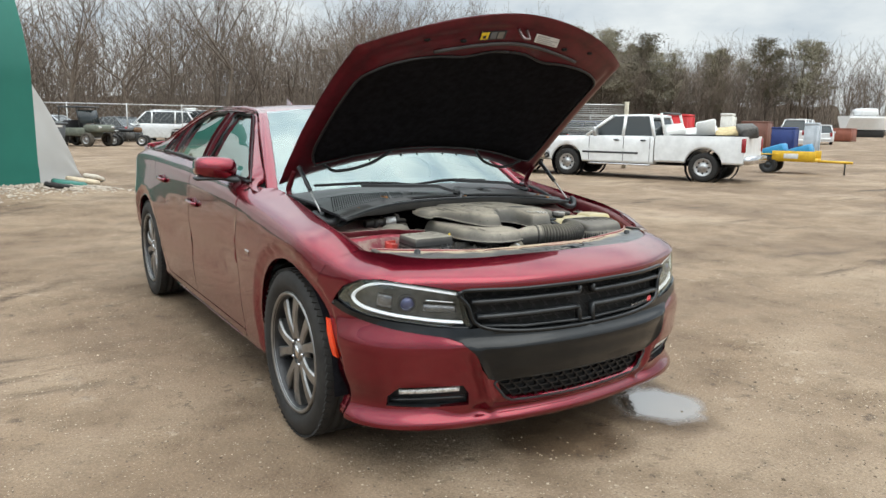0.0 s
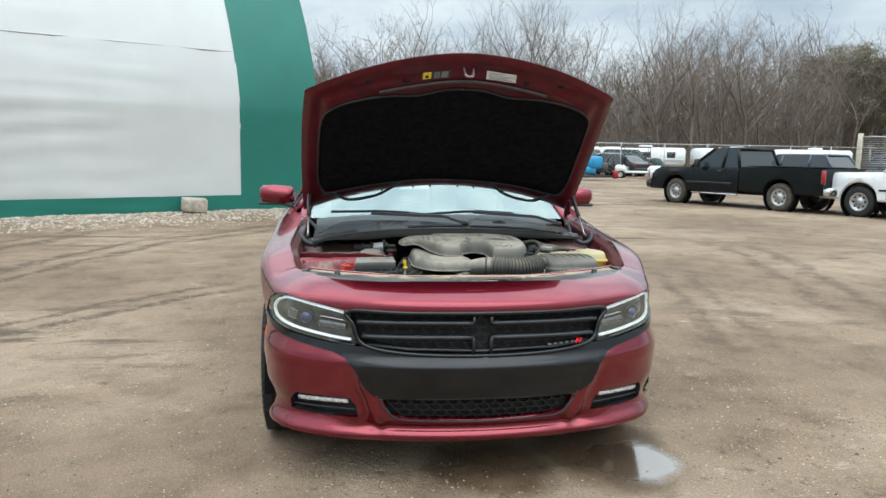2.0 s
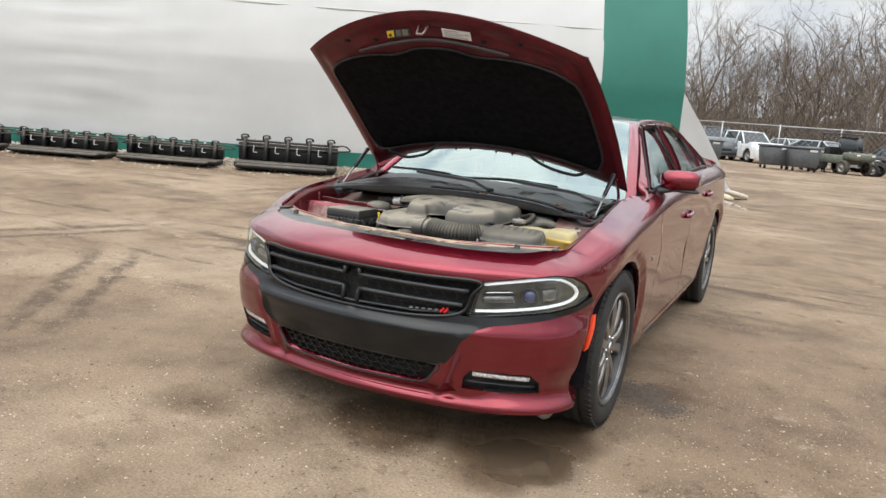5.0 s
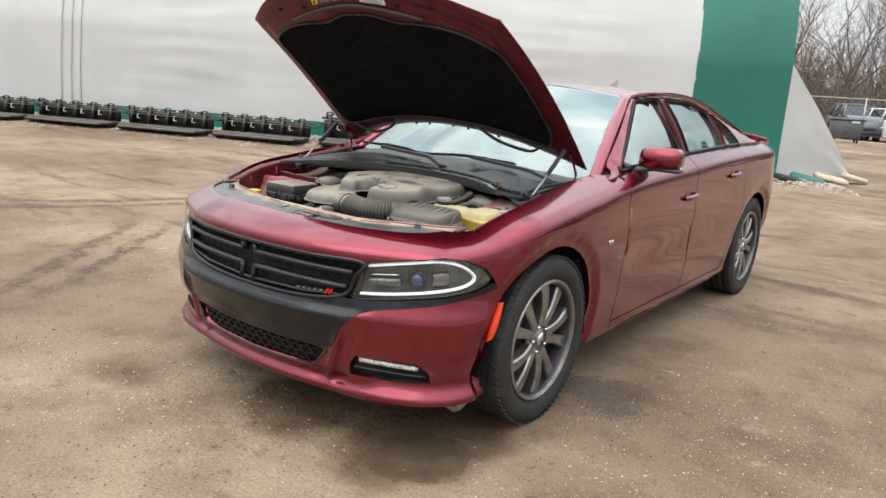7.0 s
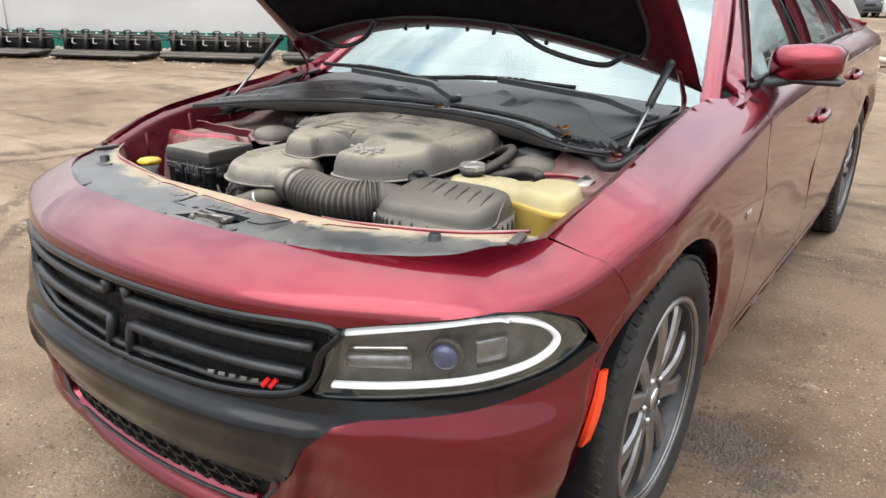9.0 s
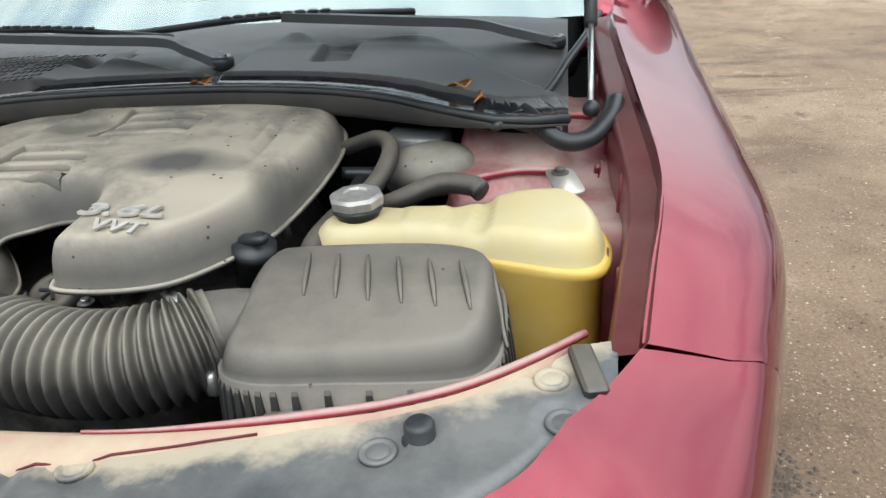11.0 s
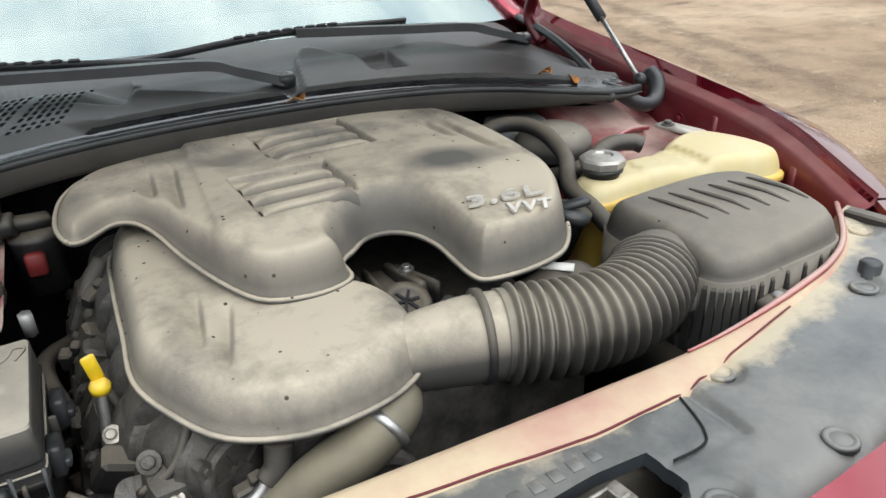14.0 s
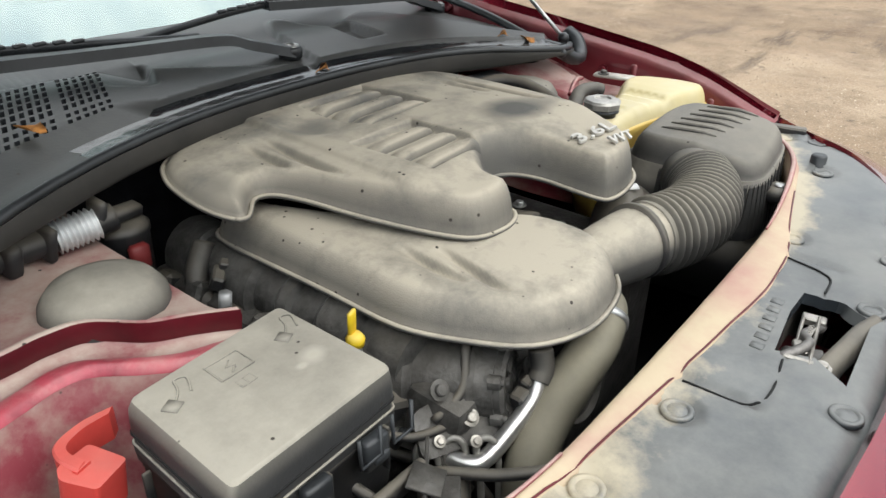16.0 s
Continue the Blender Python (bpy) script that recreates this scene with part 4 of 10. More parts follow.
for s in (-1, 1):
    frame_up = part("side_frame", sheet(upper_fn(s), ups + lows, [W1, W2, W3], 0.035, 0.02, flip=s > 0), RED, car)
    for W, nm in ((W1, "front_window"), (W2, "rear_window"), (W3, "quarter_window")):
        part(nm, sheet(upper_fn(s, -0.012), W, [], 0.05, 0, flip=s > 0), GLASS_SIDE, frame_up, "tinted side window").visible_shadow = False
        fr = bmesh.new()
        tube(fr, [upper_fn(s, -0.002)(y, z) for y, z in W] + [upper_fn(s, -0.002)(*W[0])], 0.006, 6, raw=True)
        part("window_seal", fr, BLACK_SATIN, frame_up)
    DLO = [(0.745, 1.050), (1.60, 1.078), (2.20, 1.098), (2.74, 1.122), (2.70, 1.175), (2.60, 1.262), (2.42, 1.345), (2.12, 1.408), (1.75, 1.418), (1.50, 1.410), (1.325, 1.395)]
    part("window_surround", sheet(upper_fn(s, 0.003), rounded(DLO, 0.02), [W1, W2, W3], 0.035, 0.008, flip=s > 0), FRAME_GREY, frame_up, "dark grey window frame")
    bp = bmesh.new()
    ring_loft(bp, [[upper_fn(s, 0.004)(y, z) for y, z in ((1.608, 1.095), (1.698, 1.099))] + [upper_fn(s, -0.03)(y, z) for y, z in ((1.698, 1.099), (1.608, 1.095))], [upper_fn(s, 0.004)(y, z) for y, z in ((1.590, 1.382), (1.686, 1.384))] + [upper_fn(s, -0.03)(y, z) for y, z in ((1.686, 1.384), (1.590, 1.382))]])
    part("door_pillar", bp, BLACK_GLOSS, frame_up)
    bs = bmesh.new()
    tube(bs, [Vector((s * (belt(y).x + 0.004), y, belt(y).z + 0.006)) for y in (0.78, 1.2, 1.6, 2.0, 2.4, 2.75)], 0.010, 6)
    part("belt_moulding", bs, BLACK_SATIN, car)
    rr = bmesh.new()
    tube(rr, [rail(y) * Vector((s, 1, 1)) + Vector((-0.004 * s, 0, -0.004)) for y in [1.22 + 0.06 * i for i in range(36)]], 0.014, 8, raw=True)
    part("roof_rail", rr, RED, car)
    ap = bmesh.new()
    ring_loft(ap, [[Vector((s * (q.x + ox), q.y + oy, q.z + oz)) for ox, oy, oz in ((0.010, 0.010, -0.016), (0.012, 0.0, 0.004), (0.004, -0.010, 0.012), (-0.040, -0.022, 0.016), (-0.046, -0.020, 0.006), (-0.030, 0.010, -0.016))] for q in [rail(0.57 + 0.05 * i) for i in range(16)]])
    bmesh.ops.recalc_face_normals(ap, faces=ap.faces)
    part("windscreen_pillar", ap, RED, car)
    # mirror on its black foot
    mirror = holder("door_mirror", car)
    mb = bmesh.new()
    rings = []
    for t, kx, kz in ((0.0, 0.55, 0.50), (0.06, 0.85, 0.80), (0.2, 1.0, 0.97), (0.6, 1.0, 1.0), (0.9, 0.88, 0.86), (1.0, 0.60, 0.55)):
        cx = 0.850 + 0.212 * t
        rings.append([Vector((s * cx, 0.985 + 0.070 * math.cos(a) * kx, 1.108 + 0.012 * t + 0.066 * kz * max(-0.85, min(0.9, 1.15 * math.sin(a))))) for a in [2 * math.pi * i / 20 for i in range(20)]])
    ring_loft(mb, rings)
    bmesh.ops.recalc_face_normals(mb, faces=mb.faces)
    part("mirror_shell", mb, RED, mirror)
    mg = bmesh.new()
    box(mg, (s * 0.955, 1.058, 1.112), (0.165, 0.006, 0.095), bevel=0.003)
    part("mirror_glass", mg, mat("mirror_glass", (0.7, 0.72, 0.73), 0.03, 1.0), mirror)
    mf = bmesh.new()
    tube(mf, [(s * 0.82, 0.90, 1.050), (s * 0.87, 0.93, 1.054), (s * 0.93, 0.965, 1.068)], 0.020, 8, squash=0.8)
    part("mirror_foot", mf, BLACK_SATIN, mirror)
    mt = bmesh.new()
    box(mt, (s * 0.985, 0.972, 1.062), (0.17, 0.075, 0.020), bevel=0.008)
    part("mirror_base", mt, BLACK_SATIN, mirror)


def dome(edge, mid, n_s=20, n_q=16):
    """A sheet whose rows run between edge(q) at both sides through mid(q) in the middle."""
    bm = bmesh.new()
    rows = []
    for j in range(n_q + 1):
        e_, c_ = edge(j / n_q), mid(j / n_q)
        rows.append([bm.verts.new((e_.x * k, c_.y + (e_.y - c_.y) * k * k, c_.z + (e_.z - c_.z) * abs(k) ** 2.2)) for k in [2 * i / n_s - 1 for i in range(n_s + 1)]])
    for a, b in zip(rows, rows[1:]):
        for i in range(n_s):
            bm.faces.new((a[i], a[i + 1], b[i + 1], b[i]))
    return bm


def mix3(p, q, k):
    return Vector(p) + (Vector(q) - Vector(p)) * k


ws = part("windscreen", dome(lambda k: rail(0.60 + 0.70 * k) + Vector((0.0, 0.0, 0.002)), lambda k: mix3((0, 0.455, 1.018), (0, 1.18, 1.448), k) + Vector((0, -0.02, 0.03)) * math.sin(math.pi * k)), GLASS, car, "clear windscreen mirroring the cloudy sky")
ws.visible_shadow = False
part("roof", dome(lambda k: rail(1.28 + 1.12 * k) + Vector((0.010, 0, -0.004)), lambda k: Vector((0, 1.18 + 1.30 * k, 1.450 + 0.030 * math.sin(math.pi * min(1, k * 1.05)) - 0.03 * k * k)), 24, 44), RED, car)
part("rear_screen", dome(lambda k: rail(2.40 + 0.90 * k) + Vector((-0.01, 0, 0.0)), lambda k: mix3((0, 2.48, 1.432), (0, 3.32, 1.165), k) + Vector((0, 0, 0.03)) * math.sin(math.pi * k)), GLASS_DARK, car)
part("boot_lid", dome(lambda k: Vector((0.84 - 0.10 * k * k, 3.26 + 0.78 * k, 1.105 + 0.03 * k)), lambda k: Vector((0, 3.30 + 0.82 * k, 1.150 + 0.010 * k))), RED, car)
sp = bmesh.new()
tube(sp, [(-0.74, 3.92, 1.132), (-0.5, 4.02, 1.158), (0, 4.06, 1.166), (0.5, 4.02, 1.158), (0.74, 3.92, 1.132)], 0.014, 8, squash=2.0)
part("spoiler", sp, RED, car)
fb = bmesh.new()
ring_loft(fb, [[(0.018 * w, 2.30 + 0.02 * k, 1.468), (0.0, 2.30 + 0.16 * k, 1.468 + 0.075 * k * 0.9), (-0.018 * w, 2.30 + 0.02 * k, 1.468), (0, 2.47, 1.462)] for k, w in ((0.05, 1.0), (1.0, 0.4))])
part("roof_aerial", fb, RED, car)

# cabin seen through the glass
cab = bmesh.new()
box(cab, (0, 0.98, 0.90), (1.46, 0.50, 0.22), rot=(-10, 0, 0), bevel=0.05, seg=2)
part("dashboard", cab, CLOTH_SEAT, car)
for s in (-1, 1):
    st = bmesh.new()
    box(st, (s * 0.38, 1.98, 0.90), (0.52, 0.16, 0.66), rot=(-14, 0, 0), bevel=0.06, seg=2)
    box(st, (s * 0.38, 1.72, 0.58), (0.52, 0.55, 0.18), bevel=0.05, seg=2)
    seat = part("seat", st, CLOTH_SEAT, car)
    hr = bmesh.new()
    box(hr, (s * 0.38, 2.10, 1.285), (0.26, 0.09, 0.17), bevel=0.035, seg=2)
    part("headrest", hr, CLOTH_SEAT, seat)
st = bmesh.new()
lathe(st, [(0.19, 0), (0.20, 0.012), (0.19, 0.024), (0.178, 0.012), (0.19, 0)], toward((0.38, 1.30, 0.98), (0, 0.9, 0.55)), 28, cap=False)
part("steering_wheel", st, BLACK_SATIN, car)
cf = bmesh.new()
box(cf, (0, 1.9, 0.44), (1.6, 2.8, 0.05))
part("cabin_floor", cf, DARK, car)


# torn undertray edge hanging below the bumper
ut = bmesh.new()
ring_loft(ut, [[Vector((x, y, z)), Vector((x + 0.006, y - 0.002, z + h_)), Vector((x + 0.004, y + 0.003, z + h_)), Vector((x - 0.002, y + 0.003, z))] for x, y, z, h_ in ((0.50, -0.50, 0.150, 0.020), (0.62, -0.45, 0.142, 0.022), (0.69, -0.405, 0.130, 0.034), (0.735, -0.375, 0.098, 0.066), (0.755, -0.355, 0.106, 0.060), (0.775, -0.340, 0.140, 0.030))])
bmesh.ops.recalc_face_normals(ut, faces=ut.faces)
part("undertray_edge", ut, mat("muddy_undertray", (0.26, 0.23, 0.18), 0.8, vary=0.3, scale=20), car, "torn muddy undertray edge")

# ---- wheels: ten-spoke alloys on road tyres ----
def wheel_at(yc, s):
    hub = (s * 0.815, yc, TYRE)
    w = holder("wheel", car)
    m = Matrix.Translation(hub) @ Matrix.Rotation(s * math.pi / 2, 4, "Y")
    tb = bmesh.new()
    R, r = TYRE, 0.262
    prof = [(r, -0.095), (r + 0.02, -0.108), (0.305, -0.118), (0.342, -0.113), (R - 0.009, -0.098), (R - 0.001, -0.080)]
    for g in (-0.045, 0.0, 0.045):
        prof += [(R, g - 0.006), (R - 0.007, g - 0.004), (R - 0.007, g + 0.004), (R, g + 0.006)]
    prof += [(R - 0.001, 0.080), (R - 0.009, 0.098), (0.340, 0.113), (0.300, 0.118), (r + 0.02, 0.108), (r, 0.095)]
    lathe(tb, prof, m, 72, cap=False)
    part("tyre", tb, RUBBER, w)
    tr = bmesh.new()
    for i in range(72):
        a = 2 * math.pi * i / 72
        for zc, tilt in ((-0.088, 0.35), (0.088, -0.35)):
            q = m @ Matrix.Rotation(a, 4, "Z") @ Matrix.Translation((R - 0.0045, 0, zc)) @ Matrix.Rotation(tilt, 4, "X")
            vs = box(tr, (0, 0, 0), (0.008, 0.022, 0.034))
            for v in vs:
                v.co = q @ v.co
    tagged(part("tread", tr, RUBBER, w, smooth=False), kind="stuff")
    rb = bmesh.new()
    lathe(rb, [(0.250, -0.10), (0.264, -0.10), (0.266, 0.100), (0.260, 0.108), (0.250, 0.104), (0.242, 0.085), (0.238, -0.02), (0.238, -0.10)], m, 64, cap=False)
    part("rim", rb, RIM_DARK, w)
    lb = bmesh.new()
    lathe(lb, [(0.247, 0.098), (0.252, 0.1065), (0.260, 0.1105), (0.2665, 0.106), (0.2675, 0.098)], m, 64, cap=False)
    part("rim_lip", lb, RIM, w)
    bb = bmesh.new()
    lathe(bb, [(0.0, -0.045), (0.17, -0.045), (0.17, -0.030), (0.0, -0.03)], m, 36)
    part("brake_disc", bb, mat("rusty_disc", (0.16, 0.13, 0.11), 0.45, 0.7, vary=0.3, scale=20), w)
    # near-black disc added behind the spokes for the shade inside the wheel
    cb = bmesh.new()
    lathe(cb, [(0.0, -0.06), (0.248, -0.06), (0.248, -0.055), (0.0, -0.05)], m, 36)
    part("wheel_shade_disc", cb, DARK, w)
    for i in range(5):
        a0 = 2 * math.pi * i / 5 + 0.31
        for off, foot in ((-0.300, -0.20), (0.300, 0.20)):
            sb_ = bmesh.new()
            rings = []
            for k in range(6):
                t = k / 5
                rad = 0.058 + (0.248 - 0.058) * t
                ang = a0 + foot * (1 - t) + off * t
                half = 0.0200 + 0.020 * max(0, t - 0.45) + 0.010 * max(0, 0.3 - t)
                ztop = 0.070 + 0.022 * math.sin(math.pi * (0.2 + 0.6 * t))
                cdir = Vector((math.cos(ang), math.sin(ang), 0))
                tdir = Vector((-cdir.y, cdir.x, 0))
                c = cdir * rad
                rings.append([m @ (c + tdir * half + Vector((0, 0, ztop - 0.008))), m @ (c + tdir * half * 0.75 + Vector((0, 0, ztop))), m @ (c - tdir * half * 0.75 + Vector((0, 0, ztop))), m @ (c - tdir * half + Vector((0, 0, ztop - 0.008))), m @ (c - tdir * half * 0.8 + Vector((0, 0, ztop - 0.05))), m @ (c + tdir * half * 0.8 + Vector((0, 0, ztop - 0.05)))])
            ring_loft(sb_, rings)
            bmesh.ops.recalc_face_normals(sb_, faces=sb_.faces)
            part("spoke", sb_, RIM, w, sharp=30)
        nb = bmesh.new()
        lathe(nb, [(0.0085, 0.055), (0.0085, 0.082), (0.006, 0.088), (0.0, 0.089)], m @ Matrix.Rotation(a0 + math.pi / 5, 4, "Z") @ Matrix.Translation((0.057, 0, 0)), 8)
        part("wheel_nut", nb, CHROME, w)
    hb = bmesh.new()
    lathe(hb, [(0.078, 0.035), (0.078, 0.062), (0.068, 0.074), (0.040, 0.078), (0.034, 0.086), (0.0, 0.088)], m, 30)
    part("hub", hb, RIM, w)
    hc = bmesh.new()
    lathe(hc, [(0.030, 0.084), (0.029, 0.091), (0.0, 0.092)], m, 24)
    part("hub_cap", hc, CHROME, w)


for yc in AXLES:
    for s in (-1, 1):
        wheel_at(yc, s)


# ---- the open bonnet ----
HOOD_F, HOOD_S, HOOD_R = Vector((0.724, -0.248, 1.659)), Vector((0.776, 0.117, 1.440)), Vector((0.774, 0.523, 1.059))
MID_F, MID_M, MID_R = Vector((0, -0.432, 1.820)), Vector((0, 0.020, 1.572)), Vector((0, 0.390, 1.212))
HOOD_OUT = Vector((0, 0.60, 0.80))


def bezier3(a, b, c, t):
    return a * (1 - t) ** 2 + b * (2 * t * (1 - t)) + c * t * t


def hood_skin(k, w, drop=0.0):
    """A place on the bonnet: k across, -1 to 1; w from its rear edge to its front edge, 0 to 1; drop below the skin."""
    sd, md = bezier3(HOOD_R, HOOD_S, HOOD_F, w), bezier3(MID_R, MID_M, MID_F, w)
    q = abs(k)
    ky, kz = q ** (1.95 + 0.59 * w), q ** (1.95 - 0.16 * w)
    p = Vector((sd.x * k, md.y + (sd.y - md.y) * ky, md.z + (sd.z - md.z) * kz))
    return p - HOOD_OUT * drop


def hood_in(k, w, more=0.0):
    """The pressed inner frame: it meets the skin at the rim and lies deeper round the pad."""
    edge = min(1 - abs(k), (1 - w) * 1.25, w * 1.25)
    dip = 0.004 + 0.020 * blend(edge, 0.0, 0.05) + 0.022 * blend(edge, 0.10, 0.17)
    return hood_skin(k, w, dip + more)


def grid_sheet(fn, nk, nw, flip):
    bm = bmesh.new()
    rows = [[bm.verts.new(fn(-1 + 2 * i / nk, j / nw)) for i in range(nk + 1)] for j in range(nw + 1)]
    for a, b in zip(rows, rows[1:]):
        for i in range(nk):
            bm.faces.new((a[i], b[i], b[i + 1], a[i + 1]) if flip else (a[i], a[i + 1], b[i + 1], b[i]))
    return bm


hood = part("bonnet", grid_sheet(hood_skin, 48, 40, True), RED, car, "open dark red bonnet")
RIMS = [(1, 0), (1, 1), (-1, 1), (-1, 0)]
PADL = [(0.0, 0.800), (0.13, 0.797), (0.29, 0.772), (0.46, 0.800), (0.66, 0.822), (0.80, 0.815), (0.865, 0.760), (0.880, 0.62), (0.885, 0.40), (0.880, 0.20), (0.80, 0.105), (0.56, 0.085), (0.28, 0.075), (0.0, 0.070)]
PADL = smooth2(PADL + [(-k, w) for k, w in PADL[-2:0:-1]], 3)
# underside frame is coloured darker than the outer skin
part("bonnet_frame", sheet(lambda k, w: hood_in(k, w), [(k, w) for k, w in RIMS], [PADL], 0.03, -0.008, flip=True), RED_DARK, hood)
part("insulation_pad", sheet(lambda k, w: hood_in(k, w, -0.004 + 0.004 * math.sin(10 * k) * math.sin(13 * w)), PADL, [], 0.04, -0.01, flip=True), PAD, hood, "black felt insulation pad")
ed = bmesh.new()
tube(ed, [hood_in(k, w, 0.003) for k, w in PADL + PADL[:1]], 0.006, 6, raw=True)
part("pad_edge", ed, BLACK_SATIN, hood)
ed = bmesh.new()
tube(ed, [hood_in(k, 0.852 + 0.006 * math.cos(k * 7), 0.004) for k in [-0.53 + 0.05 * i for i in range(22)]], 0.008, 6, raw=True)
part("frame_rib", ed, mat("grey_seal", (0.06, 0.055, 0.055), 0.6), hood)
for s in (-1, 1):
    for k, w in ((0.605, 0.918), (0.375, 0.882)):
        # slots are near-black discs on the frame, their shade painted
        sl = bmesh.new()
        lathe(sl, [(0.017, 0.0), (0.015, 0.004), (0.0, 0.005)], Matrix.Translation(hood_in(s * k, w)) @ Vector((0, -0.6, -0.8)).to_track_quat("Z", "Y").to_matrix().to_4x4() @ Matrix.Diagonal((1.0, 0.55, 1, 1)), 12)
        part("frame_slot", sl, DARK, hood)
    ed = bmesh.new()
    tube(ed, [hood_in(s * 0.78, 0.10, 0.010), hood_in(s * 0.66, 0.015, 0.030), hood_in(s * 0.46, 0.02, 0.030), hood_in(s * 0.33, 0.08, 0.010)], 0.008, 8)
    part("hinge_loop", ed, BLACK_SATIN, hood)
    for k in (0.10, 0.22, 0.44):
        nb = bmesh.new()
        bmesh.ops.create_icosphere(nb, subdivisions=1, radius=0.008, matrix=Matrix.Translation(hood_in(s * k, 0.012, 0.008)))
        part("rubber_buffer", nb, BLACK_SATIN, hood)
lt = bmesh.new()
tube(lt, [hood_in(-0.030, 0.925, 0.0), hood_in(-0.022, 0.925, 0.046), hood_in(0.0, 0.925, 0.052), hood_in(0.022, 0.925, 0.046), hood_in(0.030, 0.925, 0.0)], 0.006, 8)
part("striker", lt, mat("striker_steel", (0.25, 0.2, 0.2), 0.4, 0.8), hood)


def tag(x0, x1, w0, w1, material, name, lab, up=0.0):
    bm = bmesh.new()
    ring_loft(bm, [[hood_in(x / 0.73, w, d) for x, w in ((x0, w0), (x1, w0), (x1, w1), (x0, w1))] for d in (0.001 + up, 0.0035 + up)])
    bmesh.ops.recalc_face_normals(bm, faces=bm.faces)
    return part(name, bm, material, hood, lab, smooth=False)


tag(0.085, 0.222, 0.880, 0.916, PAPER, "label", "white printed label")
for i, wd in enumerate((0.11, 0.09, 0.12, 0.07)):
    tag(0.095, 0.095 + wd, 0.885 + 0.0075 * i, 0.8875 + 0.0075 * i, mat("print_grey", (0.3, 0.3, 0.3), 0.6), "print_bar", "", 0.003)
tag(-0.204, -0.076, 0.880, 0.916, mat("dark_label", (0.03, 0.03, 0.032), 0.5), "label", "dark warning label with a yellow corner")
tag(-0.200, -0.164, 0.884, 0.912, YELLOW, "print_block", "", 0.003)
tag(-0.190, -0.176, 0.890, 0.900, mat("print_black", (0.02, 0.02, 0.02), 0.5), "print_block", "", 0.006)
tag(-0.152, -0.125, 0.885, 0.911, mat("print_dark_grey", (0.12, 0.12, 0.12), 0.6), "print_block", "", 0.003)
tag(-0.118, -0.088, 0.885, 0.911, mat("print_dark_grey", (0.16, 0.15, 0.13), 0.6), "print_block", "", 0.003)
# gas struts and hinges
for s in (-1, 1):
    lo, hi = Vector((s * 0.732, 0.098, 0.955)), Vector((s * 0.735, 0.345, 1.146))
    st = bmesh.new()
    tube(st, [lo, lo + (hi - lo) * 0.56], 0.0045, 8, raw=True)
    strut = part("gas_strut", st, STEEL, car)
    st = bmesh.new()
    tube(st, [lo + (hi - lo) * 0.50, hi], 0.0105, 10, raw=True)
    part("strut_sleeve", st, BLACK_SATIN, strut)
    for e_ in (lo, hi):
        st = bmesh.new()
        bmesh.ops.create_icosphere(st, subdivisions=2, radius=0.013, matrix=Matrix.Translation(e_))
        part("ball_joint", st, BLACK_SATIN, strut)
    hb = bmesh.new()
    tube(hb, [(s * 0.735, 0.42, 0.975), (s * 0.740, 0.48, 1.02), (s * 0.738, 0.46, 1.07), hood_in(s * 0.95, 0.10, 0.004)], 0.014, 6, squash=0.4)
    part("bonnet_hinge", hb, RED_DARK, car)


# ---- engine bay ----
def edge_dist(poly):
    P = np.array(poly)
    Q = np.roll(P, -1, axis=0)
    D = Q - P
    L2 = (D ** 2).sum(1) + 1e-12

    def f(x, y):
        w = np.array([x, y]) - P
        t = np.clip((w * D).sum(1) / L2, 0, 1)
        return float(np.sqrt(((w - D * t[:, None]) ** 2).sum(1).min()))
    return f


def moulded(outline, top, rim, lip, step=0.012, skirt=0.03, dent=None, lead=0.004):
    """A moulded cover: its top(x, y) rolls down to lip(x, y) within rim of the outline, with a thin skirt below."""
    out = smooth2(outline, 4)
    dist = edge_dist(out)

    def fn(x, y):
        d = min(max(dist(x, y) - lead, 0) / rim, 1)
        k = (1 - (1 - d) ** 2.6) ** 0.75
        lo, hi = lip(x, y), top(x, y)
        if dent:
            hi += dent(x, y) * blend(dist(x, y), rim * 0.6, rim * 1.5)
        return Vector((x, y, lo + (hi - lo) * k))
    bm = sheet(fn, out, [], step, 0, bands=[lead] + [lead + rim * k for k in (0.07, 0.15, 0.25, 0.38, 0.54, 0.74, 1.0)])
    low = [ed for ed in bm.edges if len(ed.link_faces) == 1]
    made = {}
    for ed in low:
        lp = ed.link_loops[0]
        a, b = lp.vert, lp.link_loop_next.vert
        for v in (a, b):
            if v not in made:
                made[v] = bm.verts.new(v.co - Vector((0, 0, skirt)))
        bm.faces.new((b, a, made[a], made[b]))
    return bm, fn


def ease_normals(ob, fn):
    """Shade a moulded sheet by the true slope of its surface."""
    nn, h = [], 0.0022
    for v in ob.data.vertices:
        x, y, z = v.co
        if abs(fn(x, y).z - z) > 1e-4:
            nn.append(v.normal[:])
            continue
        dx, dy = fn(x + h, y).z - fn(x - h, y).z, fn(x, y + h).z - fn(x, y - h).z
        nn.append(Vector((-dx, -dy, 2 * h)).normalized()[:])
    ob.data.normals_split_custom_set_from_vertices(nn)


def groove(x, y, p, q, w, h):
    """A pointed groove or rib from p to q."""
    d = Vector(q) - Vector(p)
    k = (Vector((x, y)) - Vector(p)).dot(d) / d.length_squared
    if k < -0.05 or k > 1.05:
        return 0.0
    n = (Vector((x, y)) - Vector(p)).cross(d.normalized())
    side = max(0.0, 1 - n / (w * 1.5)) ** 1.2 if n > 0 else blend(n, -0.0090, 0.0)
    return h * side * max(0, math.sin(math.pi * min(max(k, 0), 1))) ** 0.7


